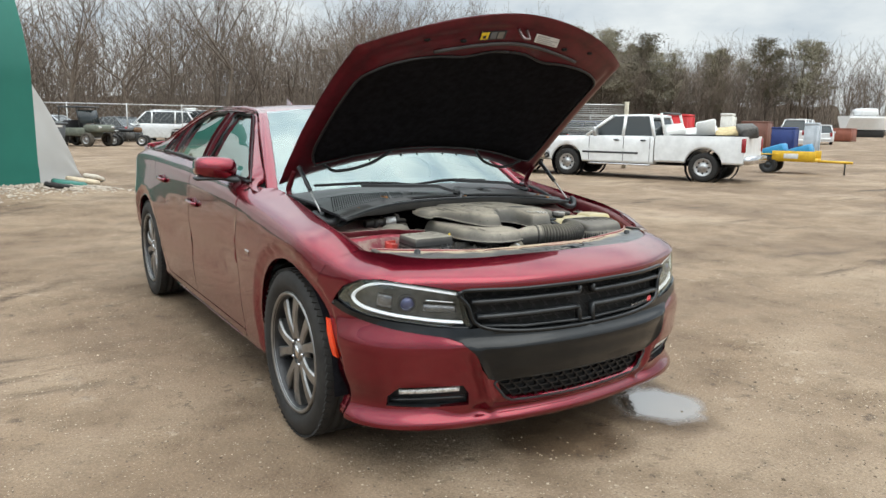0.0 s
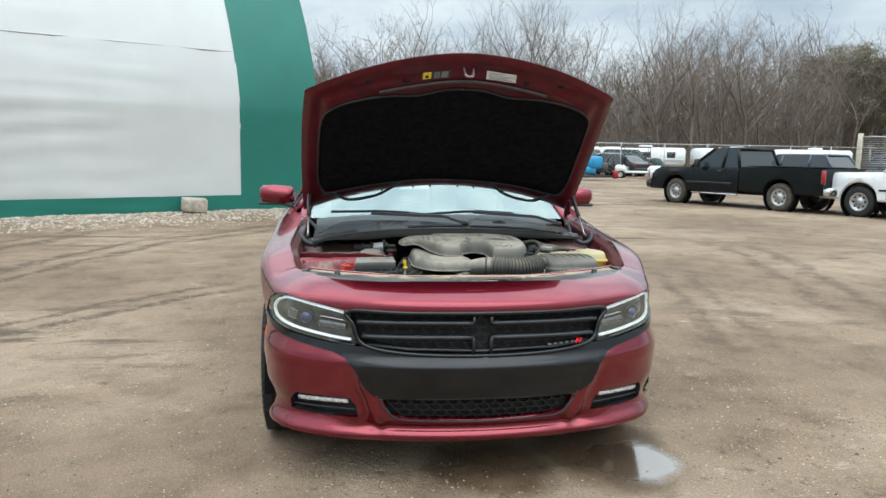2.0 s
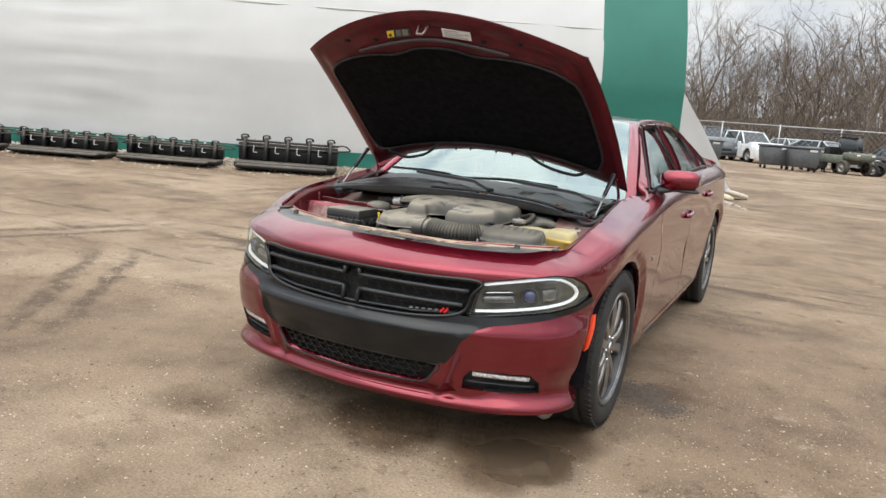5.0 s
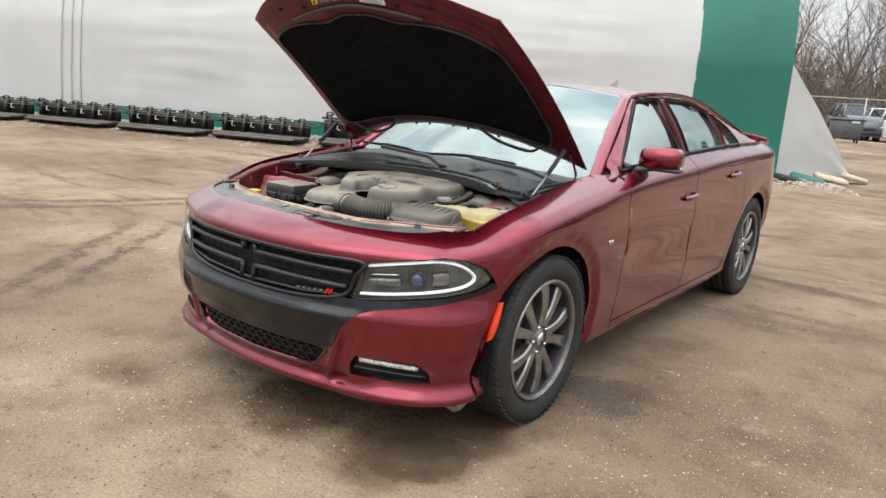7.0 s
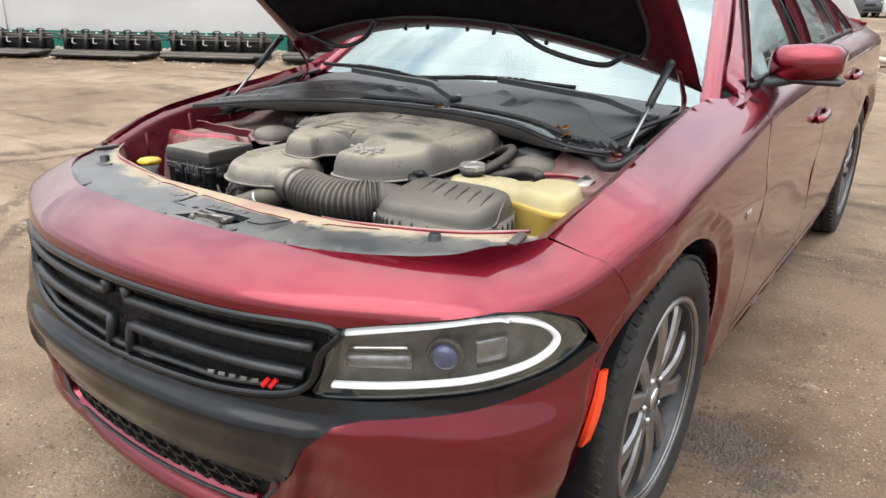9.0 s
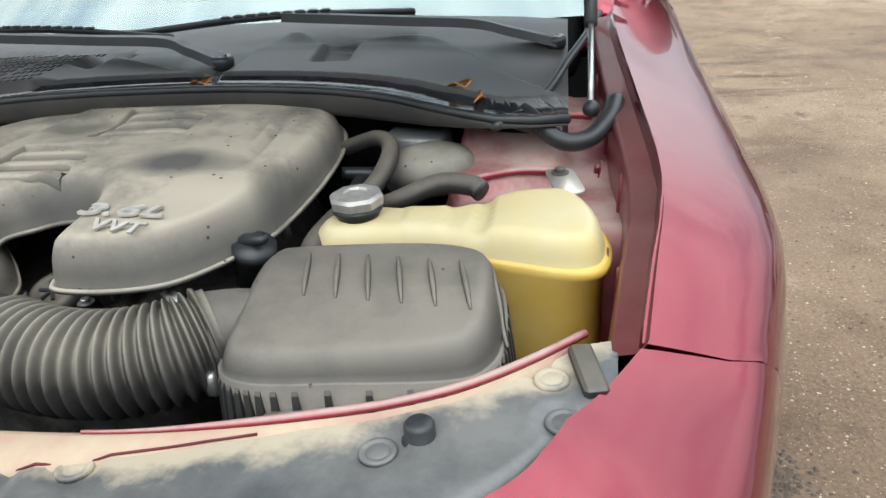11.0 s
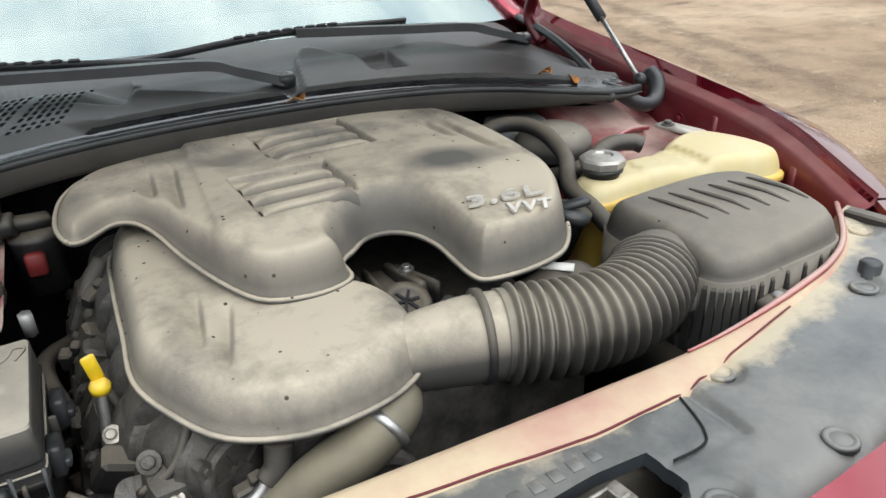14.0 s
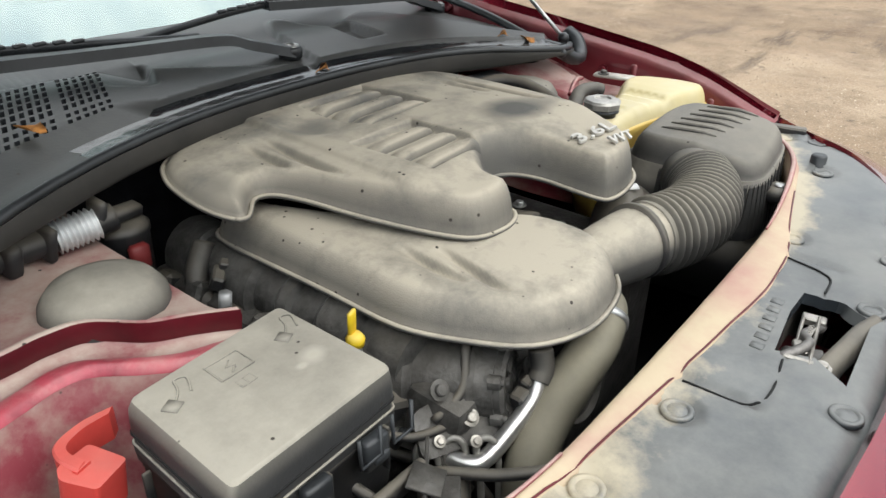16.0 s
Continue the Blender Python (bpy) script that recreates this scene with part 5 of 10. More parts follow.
def rect_rel(x, y, c, ang, hx, hy):
    v = Vector((x - c[0], y - c[1]))
    a = radians(ang)
    return (v.x * math.cos(a) + v.y * math.sin(a)) / hx, (-v.x * math.sin(a) + v.y * math.cos(a)) / hy


UPPER = [(-0.262, -0.046), (-0.272, -0.01), (-0.271, 0.04), (-0.258, 0.10), (-0.225, 0.150), (-0.15, 0.190), (-0.05, 0.217), (0.10, 0.227), (0.20, 0.225), (0.29, 0.208), (0.340, 0.165), (0.362, 0.09), (0.367, 0.0), (0.362, -0.09), (0.348, -0.180), (0.325, -0.229), (0.292, -0.277), (0.257, -0.306), (0.20, -0.322), (0.150, -0.323), (0.136, -0.309), (0.134, -0.270), (0.133, -0.226), (0.120, -0.190), (0.092, -0.171), (0.060, -0.176), (0.036, -0.198), (0.013, -0.220), (0.010, -0.256), (-0.030, -0.273), (-0.085, -0.265), (-0.116, -0.222), (-0.147, -0.138), (-0.167, -0.060), (-0.186, -0.022), (-0.210, -0.016), (-0.234, -0.038), (-0.248, -0.050)]
LOWER = [(-0.19, 0.08), (-0.222, 0.055), (-0.229, -0.06), (-0.230, -0.17), (-0.231, -0.268), (-0.207, -0.338), (-0.168, -0.400), (-0.104, -0.430), (-0.036, -0.426), (0.012, -0.406), (0.046, -0.370), (0.056, -0.32), (0.045, -0.262), (0.0, -0.205), (-0.08, -0.12), (-0.14, 0.0), (-0.16, 0.07)]


FIELDS = [((0.078, 0.070), 0.075, 0.075), ((0.000, -0.106), 0.066, 0.068)]


def sunk(x, y, c, hx, hy):
    """A flat sunk field with a narrow edge."""
    u, v = rect_rel(x, y, c, 3, hx, hy)
    return -0.011 * blend(min((1 - abs(u)) * hx, (1 - abs(v)) * hy), -0.001, 0.006)


def upper_dent(x, y):
    z = groove(x, y, (-0.152, 0.077), (-0.163, -0.088), 0.012, -0.013) + groove(x, y, (-0.120, 0.082), (-0.139, -0.129), 0.012, -0.013)
    z += groove(x, y, (0.256, 0.066), (0.268, -0.036), 0.011, -0.010) + groove(x, y, (0.286, 0.080), (0.296, -0.120), 0.011, -0.011)
    z += sum(sunk(x, y, *f) for f in FIELDS)
    # a long sunk edge over the rear slats and a hollow beside them
    z += groove(x, y, (-0.040, 0.182), (0.165, 0.172), 0.010, -0.008)
    u, v = rect_rel(x, y, (-0.030, 0.060), 8, 0.070, 0.075)
    q = math.hypot(u, v)
    z -= 0.009 * blend(q, 1.05, 0.35)
    # a step across the lid
    z += 0.006 * blend(groove_side(x, y, (-0.088, 0.190), (-0.112, -0.180)), -0.005, 0.005) * blend(y, -0.23, -0.17)
    return z


def groove_side(x, y, p, q):
    d = (Vector(q) - Vector(p)).normalized()
    return (Vector((x, y)) - Vector(p)).cross(d) * -1


def lower_dent(x, y):
    return groove(x, y, (-0.151, -0.197), (-0.166, -0.312), 0.012, -0.012) + groove(x, y, (-0.124, -0.236), (-0.152, -0.357), 0.012, -0.012)


def up_top(x, y):
    return 0.960 - 0.07 * max(0, -y - 0.15) - 0.36 * max(0, abs(x - 0.05) - 0.12) ** 2 - 0.05 * max(0, y - 0.1)


def up_lip(x, y):
    return 0.918 + 0.06 * y - 0.045 * x


def low_lip(x, y):
    return 0.858 - 0.03 * max(0, y + 0.1)


cover = thing("engine_cover", "dusty grey-brown plastic engine cover with raised lettering", "engine cover")
bm, up_fn = moulded(UPPER, up_top, 0.024, up_lip, 0.0030, 0.004, upper_dent)
ease_normals(part("upper_cover", bm, COVER, cover), up_fn)
for c_, hx, hy in FIELDS:
    for k in range(3):
        sl = bmesh.new()
        v0, v1 = -hy + 0.007 + (2 * hy - 0.012) * k / 3, -hy + 0.003 + (2 * hy - 0.012) * (k + 1) / 3
        rings = []
        for i in range(13):
            u = (hx - 0.0065) * (i / 6 - 1)
            end = min(i, 12 - i)
            drop = (0.006, 0.0015)[end] if end < 2 else 0.0
            ring = []
            for v, h_ in ((v0, -0.004), (v0 + 0.001, 0.0085), (v0 + 0.005, 0.0118), (v0 + (v1 - v0) * 0.45, 0.0108), (v1 - 0.012, 0.0070), (v1 - 0.003, 0.0015), (v1, -0.004)):
                x = c_[0] + u * math.cos(radians(3)) - v * math.sin(radians(3))
                y = c_[1] + u * math.sin(radians(3)) + v * math.cos(radians(3))
                ring.append(Vector((x, y, up_fn(x, y).z + max(-0.004, h_ - drop))))
            rings.append(ring)
        ring_loft(sl, rings)
        bmesh.ops.recalc_face_normals(sl, faces=sl.faces)
        part("slat", sl, COVER, cover, sharp=50)
bm, low_fn = moulded(LOWER, lambda x, y: 0.901 - 0.03 * max(0, -y - 0.3), 0.034, low_lip, 0.0032, 0.004, lower_dent)
ease_normals(part("lower_cover", bm, COVER, cover), low_fn)
for outl, lip_, n_ in ((UPPER, up_lip, 0), (LOWER, low_lip, 40)):
    rimb = bmesh.new()
    uo = smooth2(outl, 4)
    uo = uo[:n_] if n_ else uo + uo[:1]
    tube(rimb, [Vector((x, y, lip_(x, y) - 0.001)) for x, y in uo], 0.0034, 6, raw=True)
    part("cover_lip", rimb, COVER, cover)
sn = bmesh.new()
tube(sn, [(-0.03, -0.345, 0.850), (0.02, -0.358, 0.854), (0.055, -0.370, 0.860), (0.09, -0.383, 0.865), (0.122, -0.391, 0.866)], lambda t: 0.036 + 0.011 * min(1, t * 1.4), 28, 5)
part("outlet", sn, COVER, cover)
sn = bmesh.new()
tube(sn, [(0.096, -0.384, 0.867), (0.104, -0.386, 0.867)], 0.051, 28, raw=True)
part("clamp_ring", sn, BLACK_DUSTY, cover)


def lettering(text, p, size, wide, turn, material, name):
    """Raised letters that lie on the cover."""
    cu = bpy.data.curves.new(name, "FONT")
    cu.body, cu.size, cu.extrude, cu.bevel_depth, cu.space_character = text, size, 0.0016, 0.0004, 1.12
    cu.shear, cu.offset = 0.22, 0.0003
    ob = new(name + "_text", cu)
    me = bpy.data.meshes.new_from_object(ob.evaluated_get(bpy.context.evaluated_depsgraph_get()))
    bpy.data.objects.remove(ob)
    me.materials.append(material)
    xs = [v.co.x for v in me.vertices]
    k, x0 = wide / (max(xs) - min(xs)), min(xs)
    for v in me.vertices:
        v.co = ((v.co.x - x0) * k, v.co.y, v.co.z)
    mid = (p[0] + wide / 2, p[1] + size * 0.35)
    m_, g_ = up_fn(*mid), 0.014
    ex = (up_fn(mid[0] + g_, mid[1]) - up_fn(mid[0] - g_, mid[1])).normalized()
    ez = ex.cross(up_fn(mid[0], mid[1] + g_) - up_fn(mid[0], mid[1] - g_)).normalized()
    ey = ez.cross(ex)
    o_ = m_ - ex * wide / 2 - ey * size * 0.35
    lift = 0.003
    for i in range(5):
        for j in range(4):
            q = o_ + ex * wide * i / 4 + ey * size * 0.7 * j / 3
            lift = max(lift, (up_fn(q.x, q.y).z - q.z) + 0.0042)
    ob = new(name, me)
    ob.matrix_basis = Matrix.Translation(o_ + ez * lift) @ Matrix((ex, ey, ez)).transposed().to_4x4() @ Matrix.Rotation(radians(turn), 4, "Z")
    ob.parent = cover
    return ob


SILVER = mat("worn_silver_letters", (0.50, 0.48, 0.44), 0.42, 0.25, vary=0.2, scale=40)
lettering("3.6L", (0.156, -0.264), 0.033, 0.104, -2, SILVER, "lettering")
lettering("VVT", (0.192, -0.296), 0.021, 0.062, -3, SILVER, "lettering")

# intake bellows and air box
airbox = thing("air_filter_box", "dusty black air filter box with ribbed lid and bellows hose", "air box")


def bellows_r(t):
    return 0.0498 + 0.0048 * math.cos(2 * math.pi * 20 * t) if 0.03 < t < 0.95 else 0.049


bl = bmesh.new()
path = smooth_path([(0.118, -0.390, 0.866), (0.185, -0.408, 0.862), (0.255, -0.412, 0.861), (0.312, -0.396, 0.864), (0.352, -0.366, 0.868)], 64)
tube(bl, path, bellows_r, 30, raw=True)
part("bellows", bl, RUBBER_HOSE, airbox, "ribbed black rubber hose")
cl = bmesh.new()
tube(cl, path[241:247], 0.0535, 30, raw=True)
part("hose_clamp", cl, BLACK_DUSTY, airbox)
cl = bmesh.new()
box(cl, path[244] + Vector((0.02, -0.045, -0.020)), (0.012, 0.016, 0.026), bevel=0.003)
part("clamp_screw", cl, STEEL, airbox)
BOX = [(0.362, -0.290), (0.372, -0.250), (0.405, -0.234), (0.53, -0.224), (0.595, -0.232), (0.630, -0.262), (0.640, -0.35), (0.630, -0.405), (0.590, -0.432), (0.46, -0.450), (0.405, -0.448), (0.378, -0.425), (0.370, -0.36)]


bm, lid_fn = moulded(BOX, lambda x, y: 0.912 - 0.10 * max(0, x - 0.5) ** 2 - 0.16 * max(0, -y - 0.34), 0.024, lambda x, y: 0.872 - 0.05 * max(0, x - 0.5), 0.0075, 0.060)
ease_normals(part("lid", bm, BOX_LID, airbox), lid_fn)
for i in range(7):
    rb = bmesh.new()
    rings = []
    for k in range(9):
        t = k / 8
        x, y = 0.425 + 0.033 * i + 0.020 * t, -0.272 - 0.003 * i - 0.085 * t
        q, w_, h_ = lid_fn(x, y), 0.0040 * math.sin(math.pi * (0.06 + 0.88 * t)) ** 0.5, 0.0050 * math.sin(math.pi * (0.04 + 0.92 * t)) ** 0.5
        rings.append([q + Vector((-w_, 0, -0.002)), q + Vector((-w_ * 0.4, 0, h_)), q + Vector((w_ * 0.4, 0, h_)), q + Vector((w_, 0, -0.002))])
    ring_loft(rb, rings)
    bmesh.ops.recalc_face_normals(rb, faces=rb.faces)
    part("ridge", rb, BOX_LID, airbox)
nk = bmesh.new()
tube(nk, [(0.338, -0.378, 0.866), (0.368, -0.356, 0.860), (0.40, -0.345, 0.852), (0.44, -0.34, 0.84)], lambda t: 0.050 - 0.004 * t, 26, 5)
part("inlet", nk, BOX_LID, airbox)
outb = smooth2(BOX, 4)
for i in range(2, len(outb), 1):
    x, y = outb[i]
    if y < -0.28:
        q = outb[(i + 1) % len(outb)]
        d = Vector((q[0] - x, q[1] - y, 0)).normalized()
        rb = bmesh.new()
        px, py = x, y
        nrm = Vector((d.y, -d.x, 0))
        if nrm.dot(Vector((px - 0.51, py + 0.34, 0))) < 0:
            nrm = -nrm
        base_ = Vector((px, py, 0))
        prof = [(0.000, 0.868), (0.003, 0.862), (0.010, 0.790), (0.010, 0.775), (0.0, 0.775)]
        ring_loft(rb, [[base_ + nrm * (o_ - 0.001) + d * s_ * (0.0026 + 0.0034 * (0.868 - z_) / 0.09) + Vector((0, 0, z_ - 0.05 * max(0, px - 0.5))) for o_, z_ in prof] for s_ in (-1, 1)])
        bmesh.ops.recalc_face_normals(rb, faces=rb.faces)
        part("rib", rb, BOX_LID, airbox, smooth=False)
lw = bmesh.new()
prism(lw, [(x * 1.0 + (x - 0.5) * 0.04, y + (y + 0.34) * 0.05) for x, y in outb], 0.13, Matrix.Translation((0, 0, 0.66)))
part("lower_box", lw, BLACK_DUSTY, airbox)
bt = bmesh.new()
box(bt, (0.455, -0.466, 0.838), (0.050, 0.030, 0.024), rot=(0, 0, 8), bevel=0.006)
part("mount", bt, BLACK_DUSTY, airbox)


def bolt(p, d=(0, 0, 1), r=0.009, parent=None, material=STEEL, name="bolt"):
    bm = bmesh.new()
    m = toward(p, d)
    lathe(bm, [(r * 1.7, 0.0), (r * 1.7, r * 0.25), (r, r * 0.3), (r, r), (r * 0.8, r * 1.15), (0.0, r * 1.15)], m, 6 if r > 0.012 else 12)
    return part(name, bm, material, parent, sharp=30)


bolt((0.455, -0.466, 0.844), parent=airbox, r=0.008)

# coolant tank
tank = thing("coolant_tank", "yellowed translucent coolant tank with a grey screw cap", "coolant tank")
TK = [(0.392, -0.178), (0.402, -0.132), (0.45, -0.105), (0.53, -0.112), (0.60, -0.098), (0.66, -0.078), (0.712, -0.090), (0.742, -0.160), (0.738, -0.228), (0.70, -0.246), (0.63, -0.228), (0.55, -0.205), (0.47, -0.196), (0.42, -0.200)]
bm, tank_fn = moulded(TK, lambda x, y: 0.902 + 0.012 * blend(x, 0.56, 0.64) + 0.004 * blend(abs(x - 0.53), 0.03, 0.02) - 0.005 * blend(abs(x - 0.60), 0.014, 0.006), 0.022, lambda x, y: 0.876, 0.008, 0.006)
ease_normals(part("upper_tank", bm, TANK, tank), tank_fn)
lo = bmesh.new()
ot = smooth2(TK, 4)
ctr = Vector((0.57, -0.165))
ring_loft(lo, [[(ctr.x + (x - ctr.x) * k, ctr.y + (y - ctr.y) * k, z) for x, y in ot] for k, z in ((0.90, 0.72), (0.965, 0.76), (0.97, 0.862), (1.02, 0.866), (1.02, 0.874), (0.99, 0.878))])
part("lower_tank", lo, TANK_LOW, tank)
cp = bmesh.new()
lathe(cp, [(0.026, -0.022), (0.026, -0.004), (0.031, -0.002), (0.031, 0.002), (0.027, 0.004), (0.027, 0.006)], Matrix.Translation((0.446, -0.150, 0.912)), 24)
part("cap_neck", cp, BLACK_SATIN, tank)
cp = bmesh.new()
lathe(cp, [(0.033, 0.0), (0.034, 0.010), (0.030, 0.014), (0.016, 0.016), (0.014, 0.013), (0.0, 0.013)], Matrix.Translation((0.446, -0.150, 0.917)), 8)
part("cap", cp, mat("grey_cap", (0.36, 0.345, 0.32), 0.4, 0.5, vary=0.2, scale=40), tank, sharp=35)
br = bmesh.new()
prism(br, rounded([(0.668, -0.012), (0.704, -0.008), (0.722, -0.09), (0.686, -0.10)], 0.012), 0.004, Matrix.Translation((0, 0, 0.902)))
part("bracket", br, mat("pale_bracket", (0.48, 0.45, 0.40), 0.5, 0.4, vary=0.2), tank)
bolt((0.689, -0.028, 0.906), parent=tank, r=0.007, material=CAST)

# fuse box
fuse = thing("fuse_box", "dusty black fuse box with moulded symbols on its lid", "fuse box", Matrix.Translation((-0.408, -0.258, 0)) @ Matrix.Rotation(radians(-1), 4, "Z"))
FB = rounded([(-0.094, -0.090), (0.094, -0.080), (0.092, 0.084), (-0.090, 0.066)], 0.008)
fb_ = bmesh.new()
ring_loft(fb_, [[(x * k + sh, y * k, z) for x, y in FB] for k, z, sh in ((1.02, 0.832, 0), (1.02, 0.840, 0), (1.0, 0.842, 0), (1.0, 0.852, 0), (1.012, 0.853, 0), (1.008, 0.868, 0), (0.998, 0.878, 0.0), (0.975, 0.8855, 0.002), (0.945, 0.888, 0.004), (0.93, 0.8883, 0.004), (0.5, 0.889, 0.004))])
FUSE_LID = mat("worn_dusty_lid", (0.036, 0.036, 0.036), 0.5, vary=0.25, scale=9, bump=0.06, bscale=300, dust=0.88, dustcol=(0.355, 0.325, 0.268), dust_low=0.45, speck=0.08)
smeared(FUSE_LID, [(0.059, -0.010, 0.020, 0.016, 20, 0.6), (0.040, -0.016, 0.008, 0.006, 0, 0.5)], (0.46, 0.42, 0.35))
part("lid", fb_, FUSE_LID, fuse, sharp=28)
for z_, r_ in ((0.8415, 0.0016), (0.8530, 0.0013)):
    fb_ = bmesh.new()
    tube(fb_, [(x * 1.014, y * 1.014, z_) for x, y in FB + FB[:1]], r_, 6, raw=True)
    part("lid_seam", fb_, DARK if z_ > 0.85 else GREY_DUSTY, fuse)
for x, y, r_ in ((-0.045, -0.0925, 2), (0.0, -0.090, 2), (0.075, -0.086, 2), (0.098, 0.010, 90), (0.098, 0.055, 90), (-0.100, -0.02, 90), (-0.100, 0.03, 90)):
    fb_ = bmesh.new()
    box(fb_, (x, y, 0.808), (0.004, 0.008, 0.052), rot=(0, 0, r_), bevel=0.001)
    part("side_rib", fb_, BLACK_DUSTY, fuse)
for x, y, r_ in ((0.040, -0.1005, 2), (0.083, -0.099, 2)):
    fb_ = bmesh.new()
    tube(fb_, [(x - 0.013, y, 0.858), (x - 0.013, y - 0.002, 0.826), (x + 0.013, y - 0.002, 0.826), (x + 0.013, y, 0.858)], 0.0022, 6, raw=True)
    part("clip_frame", fb_, BLACK_SATIN, fuse)
fb_ = bmesh.new()
ring_loft(fb_, [[(x * k, y * k, z) for x, y in FB] for k, z in ((0.90, 0.70), (0.97, 0.76), (0.98, 0.822), (1.015, 0.824), (1.015, 0.834))])
part("base", fb_, BLACK_DUSTY, fuse)
for x, y, r_ in ((0.105, 0.03, 0), (0.100, -0.045, 0), (-0.02, -0.097, 90), (0.05, -0.095, 90)):
    fb_ = bmesh.new()
    box(fb_, (x, y, 0.828), (0.014, 0.030, 0.034), rot=(0, 0, r_), bevel=0.003)
    part("clip", fb_, BLACK_SATIN, fuse)
    fb_ = bmesh.new()
    box(fb_, (x * 1.06, y * 1.04, 0.822), (0.012, 0.020, 0.010), rot=(0, 0, r_), bevel=0.002)
    part("clip_tongue", fb_, BLACK_SATIN, fuse)
fb_ = bmesh.new()
tube(fb_, [(-0.014, 0.000, 0.8886), (0.002, 0.001, 0.8886), (0.002, 0.012, 0.8886), (-0.014, 0.011, 0.8886), (-0.014, 0.000, 0.8886)], 0.0011, 5, raw=True)
tube(fb_, [(-0.006, 0.001, 0.8886), (-0.006, 0.011, 0.8886)], 0.0010, 5, raw=True)
part("symbol", fb_, GREY_DUSTY, fuse)
# moulded symbols: a plug, a block and a plug, as raised plain shapes
for x0, y0, kind_ in ((-0.058, 0.040, 0), (-0.003, 0.034, 1), (0.068, 0.048, 0)):
    fb_ = bmesh.new()
    if kind_:
        tube(fb_, [(x0 - 0.018, y0 - 0.014, 0.8888), (x0 + 0.018, y0 - 0.012, 0.8888), (x0 + 0.018, y0 + 0.016, 0.8888), (x0 - 0.018, y0 + 0.014, 0.8888), (x0 - 0.018, y0 - 0.014, 0.8888)], 0.0013, 5, raw=True)
        tube(fb_, [(x0 + 0.004, y0 + 0.008, 0.8888), (x0 - 0.004, y0, 0.8888), (x0 + 0.004, y0 - 0.002, 0.8888), (x0 - 0.004, y0 - 0.010, 0.8888)], 0.0013, 5, raw=True)
    else:
        tube(fb_, [(x0 - 0.012, y0 - 0.02, 0.8888), (x0 + 0.004, y0 - 0.002, 0.8888), (x0 + 0.010, y0 + 0.014, 0.8888), (x0 + 0.020, y0 + 0.010, 0.8888), (x0 + 0.012, y0 - 0.01, 0.8888)], 0.0013, 5)
        box(fb_, (x0 - 0.010, y0 - 0.016, 0.888), (0.014, 0.014, 0.004), rot=(0, 0, 30))
    part("symbol", fb_, GREY_DUSTY, fuse)
fb_ = bmesh.new()
box(fb_, (0.085, -0.128, 0.786), (0.040, 0.034, 0.004), rot=(12, 8, 30), bevel=0.001)
part("bracket_tab", fb_, CAST, fuse)
fb_ = bmesh.new()
box(fb_, (0.02, -0.108, 0.775), (0.17, 0.012, 0.022), bevel=0.003)
part("bracket", fb_, BLACK_DUSTY, fuse)
rc = thing("terminal_cover", "red plastic cover over the jump terminal beside the fuse box", "terminal cover")
cb_ = bmesh.new()
prism(cb_, rounded([(-0.020, -0.024), (0.019, -0.022), (0.020, 0.018), (-0.014, 0.021), (-0.024, 0.009)], 0.005), 0.040, pose(-0.544, -0.198, 0.812, 6, 4, 22))
box(cb_, (-0.546, -0.200, 0.8535), (0.015, 0.005, 0.003), rot=(6, 4, 22))
part("cap", cb_, SALMON, rc, smooth=False)
cb_ = bmesh.new()
rings = []
for q, z_ in zip(smooth_path([(-0.490, -0.150, 0), (-0.520, -0.148, 0), (-0.548, -0.158, 0), (-0.556, -0.178, 0), (-0.552, -0.205, 0)], 5), range(99)):
    n_ = Vector((-0.53, -0.19, 0)) - Vector((q[0], q[1], 0))
    n_ = n_.normalized() * 0.012
    rings.append([Vector((q[0], q[1], 0.826)), Vector((q[0], q[1], 0.854)), Vector((q[0], q[1], 0.856)) + n_ * 0.2, Vector((q[0], q[1], 0.856)) + n_, Vector((q[0], q[1], 0.826)) + n_])
ring_loft(cb_, rings)
bmesh.ops.recalc_face_normals(cb_, faces=cb_.faces)
part("strap", cb_, SALMON, rc, sharp=35)

# strut towers with inner wings, red and dusty
RED_WIPED = mat("wiped_red_paint", (0.32, 0.026, 0.050), 0.36, 0.2, vary=0.3, scale=22, coat=0.4, dust=0.62, dustcol=(0.46, 0.33, 0.29), dust_rng=(0.40, 0.62), dust_low=0.12)
RED_CAKED = mat("caked_red_paint", (0.30, 0.185, 0.160), 0.55, color2=(0.20, 0.022, 0.038), scale=17, spread=(0.40, 0.58), dust=0.90, dustcol=(0.43, 0.355, 0.30), dust_rng=(0.36, 0.58), dust_low=0.10, speck=0.06)
ridge_back = curve([(0.345, -0.150), (0.388, -0.119), (0.421, -0.098), (0.455, -0.055), (0.491, -0.044), (0.529, -0.044), (0.62, -0.045), (0.80, -0.03)])
ridge_front = curve([(0.345, -0.185), (0.388, -0.168), (0.415, -0.158), (0.453, -0.128), (0.49, -0.092), (0.517, -0.088), (0.551, -0.096), (0.62, -0.12), (0.80, -0.14)])
